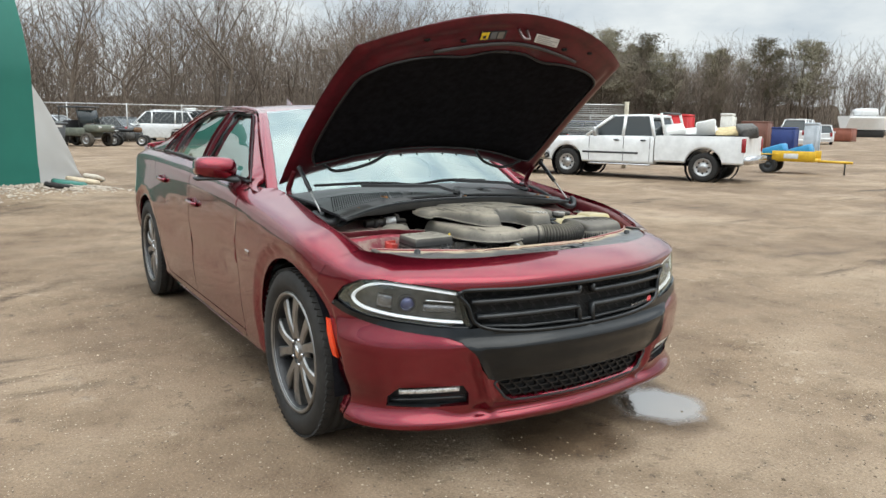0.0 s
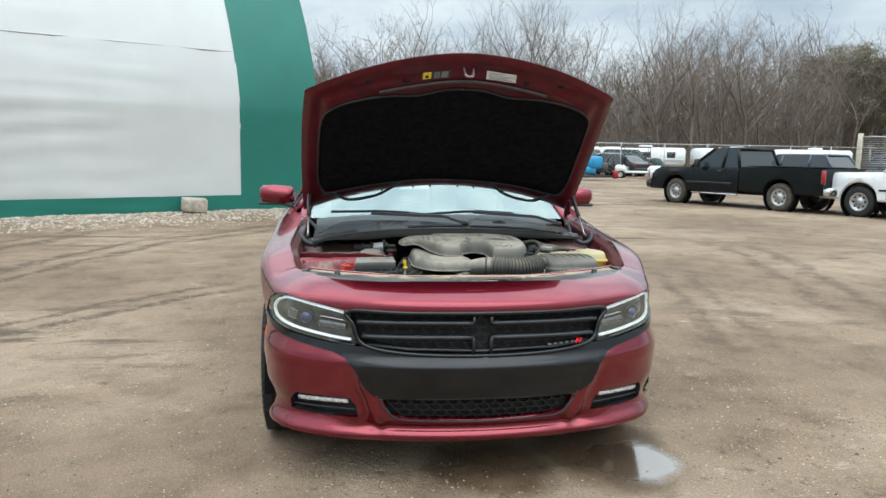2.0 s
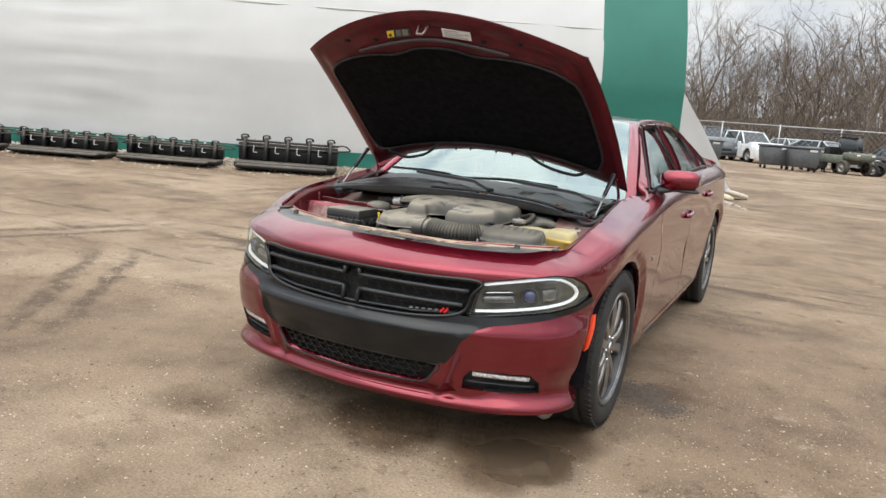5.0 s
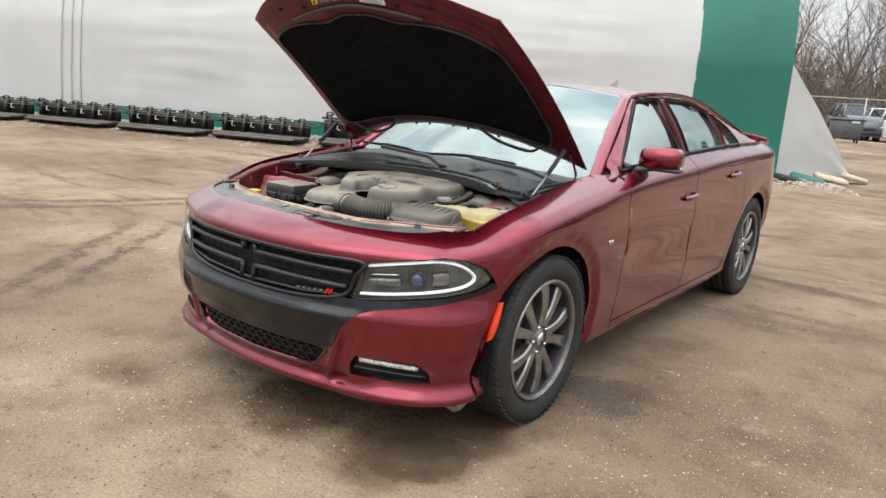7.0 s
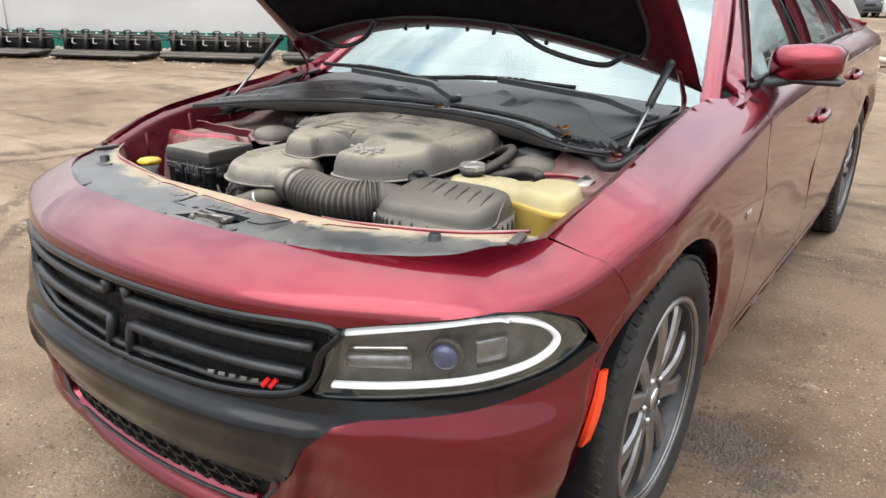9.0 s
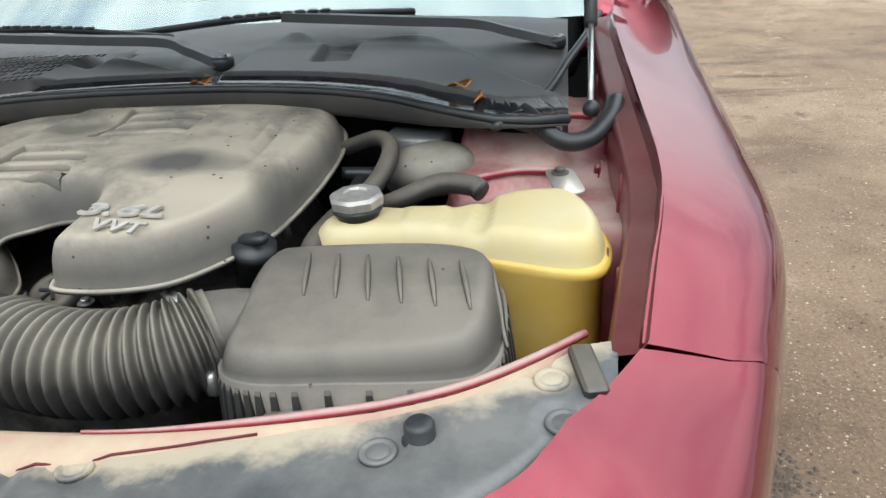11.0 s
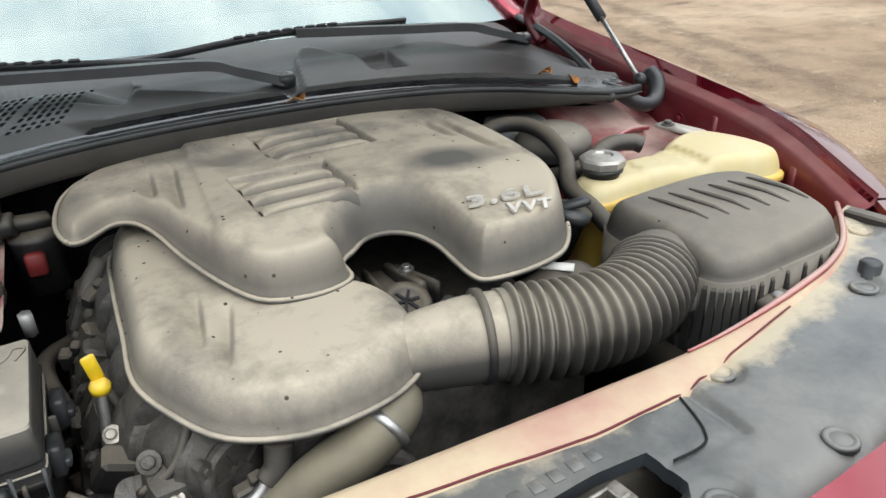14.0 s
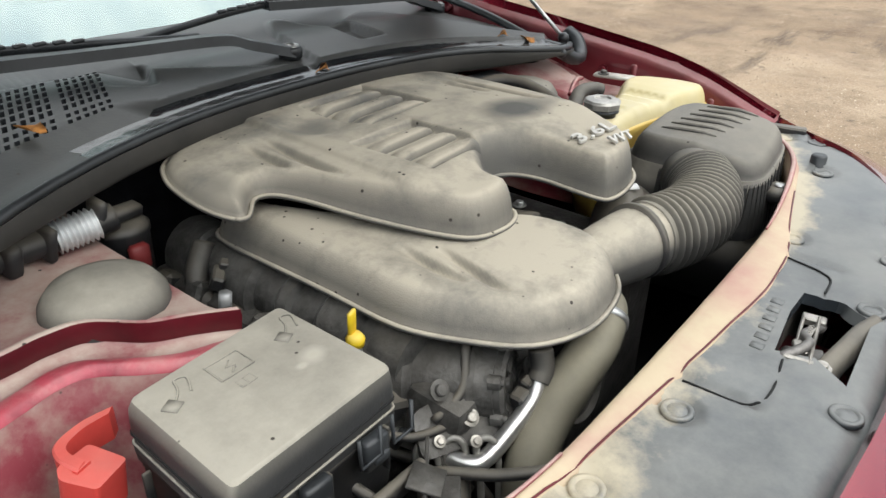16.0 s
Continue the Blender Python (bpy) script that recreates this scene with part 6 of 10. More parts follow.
for s in (-1, 1):
    tw = thing("strut_tower", "dusty red inner wing with strut tower and rubber cap", "strut tower")
    bm = bmesh.new()
    if s < 0:
        rings, crest, fold = [], [], []
        for i in range(57):
            x = 0.345 + 0.445 * i / 56
            y1, y2 = ridge_back(x), ridge_front(x)
            w_ = 0.003 * noise.noise((x * 16, 2.0, 5.0))
            rings.append([Vector((-x, y, z + w_)) for y, z in ((0.36, 0.915), (0.24, 0.90), (0.15, 0.872), (y1 + 0.06, 0.868), (y1 + 0.026, 0.874), (y1 + 0.010, 0.886), (y1 + 0.001, 0.8905), (y1 - 0.004, 0.889), (y1 - 0.006, 0.882), (y1 - 0.002, 0.864), ((y1 + y2) / 2, 0.861), (y2 + 0.012, 0.868), (y2 + 0.004, 0.874), (y2 - 0.006, 0.873), (y2 - 0.013, 0.862), (y2 - 0.026, 0.83), (y2 - 0.045, 0.79), (y2 - 0.060, 0.70))])
            crest.append([v + Vector((0, -0.0006, 0.0004)) for v in rings[-1][7:10]])
            fold.append([v + Vector((0, -0.0004, 0.0006)) for v in rings[-1][11:15]])
        ring_loft(bm, rings, close=False, cap=False)
        for rr_, mt_ in ((crest, RED_DARK), (fold, RED_WIPED)):
            rb = bmesh.new()
            ring_loft(rb, rr_, close=False, cap=False)
            part("pressed_ridge", rb, mt_, tw, "wiped red paint on a pressed ridge")
    else:
        n_x, n_y = 44, 84
        rows = []
        for j in range(n_y + 1):
            y = -0.36 + 0.72 * j / n_y
            row = []
            for i in range(n_x + 1):
                x = 0.800 - 0.325 * i / n_x
                lip_y = -0.030 + 0.42 * (x - 0.55)
                top = 0.866 + 0.030 * blend(y - lip_y, -0.010, 0.006) * blend(x, 0.71, 0.67) + 0.034 * blend(y, 0.02, 0.15)
                top += 0.010 * math.exp(-((x - 0.695) / 0.018) ** 2 - ((y - 0.065) / 0.03) ** 2)
                stand = blend(x, 0.49, 0.550) * blend(y, -0.17, -0.10)
                row.append(bm.verts.new((x, y, 0.70 + (top - 0.70) * stand + 0.0025 * noise.noise((x * 14, y * 14, 1.0)))))
            rows.append(row)
        for a, b in zip(rows, rows[1:]):
            for i in range(n_x):
                bm.faces.new((b[i], b[i + 1], a[i + 1], a[i]))
    part("inner_wing", bm, RED_DUSTY if s > 0 else RED_CAKED, tw)
    cb_ = bmesh.new()
    lathe(cb_, [(0.078, 0.0), (0.082, 0.012), (0.079, 0.032), (0.066, 0.050), (0.040, 0.060), (0.0, 0.063)], Matrix.Translation((-0.412, -0.006, 0.852) if s < 0 else (0.505, 0.050, 0.868)) @ Matrix.Diagonal((0.84, 0.84, 0.82, 1)), 36, cap=False)
    part("rubber_cap", cb_, GREY_DUSTY, tw, "grey dome cap")
    if s > 0:
        # bare red fold along the edge of the tower, folded lip in front
        for pts, r_ in (([(0.552, 0.02, 0.896), (0.553, 0.075, 0.903), (0.566, 0.118, 0.917), (0.62, 0.146, 0.928), (0.70, 0.150, 0.931), (0.735, 0.145, 0.930)], 0.0060), ([(0.548, -0.03, 0.893), (0.58, -0.017, 0.897), (0.625, 0.002, 0.898), (0.66, 0.014, 0.894), (0.69, 0.022, 0.888)], 0.005)):
            fl = bmesh.new()
            tube(fl, pts, r_, 8, 6)
            part("pressed_ridge", fl, RED_DUSTY, tw, "wiped red paint on a pressed ridge")
    pn = bmesh.new()
    tube(pn, [(s * 0.322, -0.090, 0.845), (s * 0.322, -0.096, 0.874)], 0.008, 6, raw=True)
    part("pin", pn, mat("grey_pin", (0.3, 0.3, 0.3), 0.45, 0.5, vary=0.2), tw)
    # upright inner face of the wing under the bonnet edge
    iw = bmesh.new()
    rings = []
    for j in range(31):
        y = -0.37 + 0.86 * j / 30
        t_ = body(a_of_y(y), top_v(y, FEN_IN(y) + 0.001))
        rings.append([Vector((s * (t_.x + 0.003), y, t_.z - 0.003)), Vector((s * (t_.x - 0.004), y, t_.z - 0.018)), Vector((s * (t_.x - 0.030), y, t_.z - 0.022)), Vector((s * (t_.x - 0.036), y, t_.z - 0.034)), Vector((s * (t_.x - 0.040), y, t_.z - 0.12)), Vector((s * (t_.x - 0.042), y, 0.62))])
    ring_loft(iw, rings, close=False)
    bmesh.ops.recalc_face_normals(iw, faces=iw.faces)
    part("wing_rail", iw, RED_RAIL, tw)
    for y, z in ((-0.308, 0.80), (-0.20, 0.87), (0.0, 0.90)):
        bolt((s * 0.742, y, z), (-s, 0, 0.2), 0.007, tw, RED_DARK)
    for y in (-0.24, -0.06, 0.10, 0.27):
        t_ = body(a_of_y(y), top_v(y, FEN_IN(y) + 0.001))
        vb = bmesh.new()
        box(vb, (s * (t_.x - 0.037), y, t_.z - 0.10), (0.010, 0.016, 0.12), rot=(0, 2 * s, 0), bevel=0.004)
        part("wing_rib", vb, RED_RAIL, tw)
    # rubber block round the strut foot
    rbk = bmesh.new()
    tube(rbk, [(s * 0.625, 0.115, 0.958), (s * 0.655, 0.070, 0.948), (s * 0.690, 0.045, 0.926), (s * 0.728, 0.052, 0.926), (s * 0.757, 0.080, 0.948), (s * 0.765, 0.110, 0.962)], 0.013, 8, squash=1.3)
    part("strut_boot", rbk, BLACK_SATIN, tw)

# radiator support panel
sup = thing("radiator_panel", "black plastic panel over the radiator, dusty, with push clips", "radiator panel")


inner_half = curve([(0.0, -0.512), (0.15, -0.511), (0.30, -0.507), (0.39, -0.497), (0.48, -0.483), (0.553, -0.466), (0.61, -0.440), (0.664, -0.400), (0.715, -0.354)])


def inner_edge(x):
    return inner_half(abs(x))


outer_edge = curve([(0.0, -0.748), (0.2, -0.738), (0.43, -0.704), (0.59, -0.645), (0.66, -0.585), (0.715, -0.51)])


xs_ = [0.715 * i / 24 for i in range(25)]
strip_w = curve([(-0.72, 0.0), (-0.33, 0.003), (-0.2, 0.012), (-0.1, 0.020), (0.0, 0.028), (0.125, 0.038), (0.22, 0.034), (0.33, 0.014), (0.45, 0.003), (0.72, 0.0)])
xf_ = [-x for x in xs_[:0:-1]] + xs_
PANEL = [(x, inner_edge(x) - strip_w(x)) for x in xf_] + [(0.745, -0.345), (0.742, -0.40)] + [(x, min(outer_edge(abs(x)), inner_edge(x) - 0.045)) for x in xf_[::-1]] + [(-0.742, -0.40), (-0.745, -0.345)]
LATCH = [(-0.013, -0.668), (0.128, -0.664), (0.152, -0.630), (0.147, -0.586), (0.093, -0.585), (0.004, -0.594), (0.016, -0.631)]


def panel_z(x, y):
    z = 0.823 + (0.023 + 0.012 * blend(abs(x), 0.30, 0.6)) * blend(y - outer_edge(abs(x)), 0.02, 0.075)
    u, v = (x - 0.07) / 0.17, (y + 0.555) / 0.055
    d = max(abs(u), abs(v))
    z -= 0.005 * math.exp(-((d - 1) / 0.035) ** 2)
    for cx, cy in CLIPS:
        q = math.hypot(x - cx, y - cy)
        z -= 0.005 * blend(q, 0.026, 0.018)
    return z + 0.0015 * noise.noise((x * 20, y * 20, 4.0))


CLIPS = [(0.292, -0.532), (-0.151, -0.551), (0.308, -0.655), (-0.055, -0.678), (0.548, -0.507), (-0.548, -0.507), (0.684, -0.405), (-0.684, -0.405), (0.695, -0.462), (-0.695, -0.462), (0.162, -0.658), (-0.292, -0.532), (-0.235, -0.672), (0.43, -0.640), (-0.43, -0.640)]
part("panel", sheet(lambda x, y: Vector((x, y, panel_z(x, y))), PANEL, [LATCH], 0.0065, 0.015), SHROUD, sup)
for cx, cy in CLIPS:
    cl = bmesh.new()
    lathe(cl, [(0.0165, -0.003), (0.0160, 0.0022), (0.0140, 0.0032), (0.0110, 0.0030), (0.0102, 0.0012), (0.0090, 0.0022), (0.0, 0.0026)], Matrix.Translation((cx, cy, panel_z(cx, cy) + 0.001)), 20)
    part("push_clip", cl, SHROUD, sup)
for s in (-1, 1):
    nb = bmesh.new()
    lathe(nb, [(0.016, -0.006), (0.016, 0.004), (0.013, 0.006), (0.013, 0.018), (0.010, 0.021), (0.0, 0.021)], Matrix.Translation((s * 0.580, -0.490, 0.852)), 16)
    part("rubber_stop", nb, BLACK_SATIN, sup)
    vt = bmesh.new()
    box(vt, (s * 0.716, -0.400, 0.861), (0.022, 0.070, 0.014), rot=(0, 0, 12 * s), bevel=0.003, seg=1)
    part("corner_block", vt, BLACK_DUSTY, sup, smooth=False)
# sandy steel edge behind the panel, with its red seam
eg = bmesh.new()
ring_loft(eg, [[(x, inner_edge(x) - strip_w(x) - 0.006, panel_z(x, inner_edge(x) - strip_w(x)) - 0.004), (x, inner_edge(x) - strip_w(x) + 0.003, 0.849 + 0.012 * blend(abs(x), 0.3, 0.6)), (x, inner_edge(x) + 0.004, 0.852 + 0.010 * blend(abs(x), 0.3, 0.6)), (x, inner_edge(x) + 0.010, 0.851 + 0.006 * blend(abs(x), 0.3, 0.6)), (x, inner_edge(x) + 0.014, 0.843), (x, inner_edge(x) + 0.015, 0.80), (x, inner_edge(x) - 0.004, 0.80)] for x in [-0.70 + 0.02 * i for i in range(71)]])
bmesh.ops.recalc_face_normals(eg, faces=eg.faces)
part("tie_bar", eg, SHELF, sup, "sandy dusty steel edge")
eg = bmesh.new()
tube(eg, [(x, inner_edge(x) - strip_w(x) + 0.001, panel_z(x, inner_edge(x) - strip_w(x)) + 0.0026) for x in [-0.36 + 0.02 * i for i in range(41)]], 0.0013, 6, raw=True)
part("panel_seam", eg, RED_DARK, sup)
for pts in ([(-0.108, -0.538), (-0.104, -0.575), (-0.099, -0.600), (-0.086, -0.611), (-0.055, -0.612), (-0.010, -0.606)], [(0.226, -0.545), (0.218, -0.572), (0.209, -0.592), (0.196, -0.604), (0.160, -0.606)]):
    eg = bmesh.new()
    tube(eg, [(x, y, panel_z(x, y) + 0.0008) for x, y in [(q[0], q[1]) for q in smooth_path([(*p_, 0.0) for p_ in pts], 6)]], 0.0014, 5, raw=True)
    part("panel_seam", eg, DARK, sup)
for i in range(6):
    eg = bmesh.new()
    x_, y_ = 0.000 + 0.021 * i, -0.577 + 0.002 * i
    box(eg, (x_, y_, panel_z(x_, y_) + 0.0004), (0.012, 0.014, 0.0014), bevel=0.0005)
    part("raised_bar", eg, SHROUD, sup)
for s in (-1, 1):
    eg = bmesh.new()
    tube(eg, [(s * x, inner_edge(x) + 0.009, 0.853 + 0.012 * blend(x, 0.3, 0.6)) for x in [0.28 + 0.0145 * i for i in range(31)]], lambda t: 0.0018 + 0.0026 * blend(t, 0.0, 0.5), 6, raw=True)
    part("red_seam", eg, RED_DUSTY, sup)
lc = bmesh.new()
box(lc, (0.03, -0.625, 0.815), (0.06, 0.045, 0.03), rot=(0, 0, 25), bevel=0.004)
tube(lc, [(0.0, -0.60, 0.84), (0.03, -0.62, 0.85), (0.06, -0.61, 0.842), (0.10, -0.62, 0.835)], 0.006, 6)
part("latch", lc, mat("worn_latch_steel", (0.16, 0.15, 0.14), 0.45, 0.6, vary=0.4, scale=60), sup, "bare steel latch")
lc = bmesh.new()
box(lc, (0.05, -0.63, 0.77), (0.22, 0.12, 0.01))
box(lc, (-0.02, -0.632, 0.805), (0.012, 0.05, 0.07), rot=(0, 0, 20))
part("latch_plate", lc, RED_DARK, sup)
lc = bmesh.new()
tube(lc, [(0.015, -0.642, 0.826), (0.06, -0.652, 0.834), (0.10, -0.660, 0.838), (0.14, -0.672, 0.838)], 0.015, 8, squash=0.45)
part("latch_lever", lc, BLACK_DUSTY, sup)
LATCH_STEEL = mat("greased_steel", (0.30, 0.28, 0.25), 0.35, 0.7, vary=0.4, scale=50)
for c_, d_, r_ in (((0.052, -0.622, 0.832), (0.105, 0.004, 0.030), 8), ((0.050, -0.606, 0.834), (0.095, 0.004, 0.022), 8), ((0.004, -0.618, 0.836), (0.006, 0.030, 0.022), 8), ((0.100, -0.610, 0.840), (0.014, 0.026, 0.010), 8), ((0.030, -0.613, 0.842), (0.024, 0.014, 0.008), 20)):
    lc = bmesh.new()
    box(lc, c_, d_, rot=(0, 0, r_), bevel=0.0015)
    part("latch_plate", lc, LATCH_STEEL, sup, smooth=False)
lc = bmesh.new()
tube(lc, [(0.045 + 0.0035 * math.cos(k * 1.05) + 0.0008 * k, -0.614 + 0.0035 * math.sin(k * 1.05), 0.846) for k in range(40)], 0.0009, 5, raw=True)
part("latch_spring", lc, LATCH_STEEL, sup)
bolt((0.014, -0.640, 0.838), (0, 0, 1), 0.006, sup, LATCH_STEEL)

# cowl with vents, seal and wipers
cowl = thing("cowl_panel", "black plastic windscreen cowl with slotted vents", "cowl")


cowl_front = curve([(-0.72, -0.10), (-0.6, -0.02), (-0.47, 0.055), (-0.39, 0.092), (-0.3, 0.124), (-0.2, 0.150), (-0.1, 0.164), (0.03, 0.170), (0.15, 0.168), (0.25, 0.158), (0.36, 0.138), (0.45, 0.105), (0.52, 0.064), (0.6, 0.034), (0.66, 0.046), (0.72, 0.08)])


def cowl_back(x):
    return 0.478 + 0.10 * (x / 0.74) ** 2


cowl_step = curve([(-0.72, 0.36), (-0.32, 0.372), (-0.18, 0.350), (-0.02, 0.278), (0.08, 0.232), (0.125, 0.232), (0.15, 0.345), (0.28, 0.362), (0.48, 0.385), (0.58, 0.24), (0.72, 0.12)])


cowl_lip = edge_dist([(-0.80 + 0.02 * i, cowl_front(-0.80 + 0.02 * i)) for i in range(81)] + [(0.80, -2.0), (-0.80, -2.0)])


def cowl_z(x, y):
    g = y - cowl_front(x)
    k = g / (cowl_back(x) - cowl_front(x))
    z = 0.985 + 0.016 * blend(k, 0.15, 0.6) + 0.030 * blend(k, 0.6, 1.0) - 0.035 * (abs(x) / 0.7) ** 3
    # the raised panel stands between a fold in front and a step before the wipers
    z += 0.012 * blend(cowl_lip(x, y), 0.042, 0.054) + 0.010 * blend(y - cowl_step(x), 0.007, -0.007) - 0.006
    for cx, cy in ((-0.160, 0.318), (0.300, 0.312)):
        u = x - cx - 0.40 * (y - cy) * (cx < 0)
        q = max(abs(u) / 0.034, abs(y - cy) / 0.050)
        z -= (0.020 - 0.10 * (y - cy)) * blend(q, 1.0, 0.80)
    return z


cx_ = [-0.70 + 0.05 * i for i in range(29)]
COWL_EDGE = [(x, cowl_front(x)) for x in cx_] + [(x, cowl_back(x)) for x in cx_[::-1]]
VENTS = []
for i in range(33):
    x = -0.605 + 0.0115 * i + 0.010 * (i > 26)
    y0 = cowl_front(x) + 0.080
    y1 = cowl_front(x) + 0.69 * (cowl_back(x) - cowl_front(x))
    for k in range(9):
        a_, b_ = y0 + (y1 - y0) * ((k + 0.12 - 0.15 * (k < 2)) / 9), y0 + (y1 - y0) * ((k + 0.86 - 0.30 * (k < 2)) / 9)
        VENTS.append([(x + 0.40 * (a_ - 0.28), a_), (x + 0.0066 + 0.40 * (a_ - 0.28), a_), (x + 0.0066 + 0.40 * (b_ - 0.28), b_), (x + 0.40 * (b_ - 0.28), b_)])
COWL_WET = mat("wet_glossy_cowl", (0.010, 0.011, 0.013), 0.14, color2=(0.020, 0.021, 0.022), scale=16, bump=0.35, bscale=16, coat=0.30, spread=(0.45, 0.60), spec=0.4)
bm = sheet(lambda x, y: Vector((x, y, cowl_z(x, y))), COWL_EDGE, VENTS, 0.0062, 0.012, bands=[0.020, 0.042, 0.048, 0.054])
for f in bm.faces:
    c_ = f.calc_center_median()
    f.material_index = 1 if c_.x > -0.34 and cowl_lip(c_.x, c_.y) < 0.048 else 0
part("panel", bm, COWL, cowl).data.materials.append(COWL_WET)
# near-black sheet added under the vents in place of the shade below
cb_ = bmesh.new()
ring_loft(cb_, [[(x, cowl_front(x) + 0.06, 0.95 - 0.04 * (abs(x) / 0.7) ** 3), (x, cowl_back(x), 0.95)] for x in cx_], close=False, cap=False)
part("vent_shade_sheet", cb_, DARK, cowl)
sl = bmesh.new()
tube(sl, [(x, cowl_front(x) - 0.004, 0.986 - 0.035 * (abs(x) / 0.7) ** 3) for x in cx_], 0.007, 8, raw=True)
part("bonnet_seal", sl, BLACK_SATIN, cowl)
fw = bmesh.new()
ring_loft(fw, [[(x, cowl_front(x) - 0.012, 0.982 - 0.035 * (abs(x) / 0.7) ** 3), (x, cowl_front(x) - 0.016, 0.958 + 0.022 * blend(abs(x), 0.4, 0.68) - 0.035 * (abs(x) / 0.7) ** 3), (x, cowl_front(x) - 0.004, 0.948 + 0.030 * blend(abs(x), 0.4, 0.68) - 0.035 * (abs(x) / 0.7) ** 3)] for x in cx_], close=False, cap=False)
part("front_lip", fw, mat("dusty_cowl_lip", (0.040, 0.037, 0.033), 0.7, color2=(0.024, 0.023, 0.021), scale=14), cowl)
fw = bmesh.new()
box(fw, (0, 0.26, 0.66), (1.36, 0.05, 0.56))
part("firewall", fw, PAD, cowl)
for s in (-1, 1):
    sb_ = bmesh.new()
    tube(sb_, [(s * 0.60, 0.02, 0.955), (s * 0.66, 0.14, 0.962), (s * 0.70, 0.28, 0.985), (s * 0.735, 0.42, 1.00), (s * 0.76, 0.56, 1.01)], 0.009, 8, squash=0.8)
    part("side_seal", sb_, BLACK_SATIN, cowl)


def wiper(piv, elbow, end, blade0, blade1, name_lab):
    w = thing("wiper", name_lab, "wiper")
    bm = bmesh.new()
    P = [Vector(p) for p in smooth_path([piv, Vector(piv).lerp(Vector(elbow), 0.55), elbow, Vector(elbow).lerp(Vector(end), 0.4), end], 8)]
    rings = []
    for i, p in enumerate(P):
        d = (P[min(i + 1, len(P) - 1)] - P[max(i - 1, 0)]).normalized()
        sd = d.cross(Vector((0, 0, 1))).normalized()
        k = i / (len(P) - 1)
        wd, th = 0.0145 + 0.0065 * blend(k, 0.20, 0.0) - 0.002 * k, 0.0165
        rings.append([p - sd * wd - Vector((0, 0, 0.009)), p - sd * wd * 0.8 + Vector((0, 0, th - 0.010)), p + sd * wd * 0.8 + Vector((0, 0, th - 0.010)), p + sd * wd - Vector((0, 0, 0.009))])
    ring_loft(bm, rings)
    bmesh.ops.recalc_face_normals(bm, faces=bm.faces)
    part("arm", bm, BLACK_SATIN, w, sharp=40)
    bm = bmesh.new()
    lathe(bm, [(0.014, -0.030), (0.014, -0.014), (0.0195, -0.012), (0.0205, 0.000), (0.0190, 0.006), (0.0150, 0.0072), (0.0120, 0.0030), (0.0, 0.0030)], Matrix.Translation(piv), 24)
    part("pivot_cap", bm, BLACK_SATIN, w)
    bm = bmesh.new()
    lathe(bm, [(0.0155, 0.0050), (0.0150, 0.0088), (0.0125, 0.0088), (0.0118, 0.0040)], Matrix.Translation(piv), 24, cap=False)
    part("pivot_ring", bm, RIM, w, "worn grey ring on the pivot")
    bm = bmesh.new()
    tube(bm, [blade0, Vector(blade0).lerp(Vector(blade1), 0.5) + Vector((0, 0, 0.012)), blade1], 0.006, 6, 10, squash=1.4)
    part("blade", bm, BLACK_SATIN, w)
    q0, q1 = Vector(blade0), Vector(blade1)
    for i in range(9):
        k = 0.30 + 0.34 * i / 8
        bm = bmesh.new()
        box(bm, q0.lerp(q1, k) + Vector((0, -0.004, 0.008 + 0.010 * math.sin(math.pi * k))), (0.018, 0.009, 0.006), bevel=0.002)
        part("blade_clip", bm, BLACK_SATIN, w)
    return w


wiper((0.105, 0.270, 1.010), (-0.011, 0.303, 1.042), (-0.40, 0.372, 1.052), (-0.02, 0.345, 1.040), (-0.62, 0.452, 1.052), "black wiper arm and blade resting on the windscreen")
wiper((0.677, 0.414, 0.992), (0.529, 0.393, 1.034), (0.175, 0.412, 1.058), (0.418, 0.454, 1.048), (-0.130, 0.370, 1.044), "black wiper arm and blade resting on the windscreen")
for x, y, z, r_ in ((0.100, 0.186, 0.990, 20), (0.575, 0.09, 0.975, 80), (-0.36, 0.20, 1.004, 130), (0.54, 0.13, 0.985, 10), (-0.56, 0.08, 0.972, 60)):
    lf = thing("dry_leaf", "small brown dry leaf on the cowl", "leaf", Matrix.Translation((x, y, z + 0.004)) @ Matrix.Rotation(radians(r_), 4, "Z"))
    bm = bmesh.new()
    ring_loft(bm, [[(0.016 * math.cos(t) * (1 + 0.35 * math.sin(3 * t)), 0.009 * math.sin(t) * (1 + 0.3 * math.cos(2 * t)), 0.005 * math.sin(2 * t) + h) for t in [2 * math.pi * i / 14 for i in range(14)]] for h in (0.0, 0.0012)])
    part("blade", bm, LEAF, lf)

# the engine and what hangs on it
eng = thing("engine", "dusty cast engine block with hoses and pipes in a dark bay", "engine")
bm = bmesh.new()
box(bm, (0.08, -0.08, 0.62), (0.40, 0.56, 0.36), bevel=0.03, seg=2)
part("block", bm, CAST, eng)
bm = bmesh.new()
lathe(bm, [(0.030, 0.0), (0.046, 0.004), (0.046, 0.05), (0.036, 0.055), (0.036, 0.075), (0.050, 0.08), (0.050, 0.13), (0.040, 0.14), (0.040, 0.18), (0.048, 0.184), (0.048, 0.20), (0.040, 0.21), (0.040, 0.25), (0.052, 0.255), (0.052, 0.31), (0.044, 0.315), (0.044, 0.37), (0.050, 0.375), (0.050, 0.43), (0.0, 0.44)], toward((-0.205, -0.285, 0.800), (0.0, 1.0, 0.0)), 20)
box(bm, (-0.20, -0.06, 0.74), (0.15, 0.46, 0.10), bevel=0.02, seg=2)
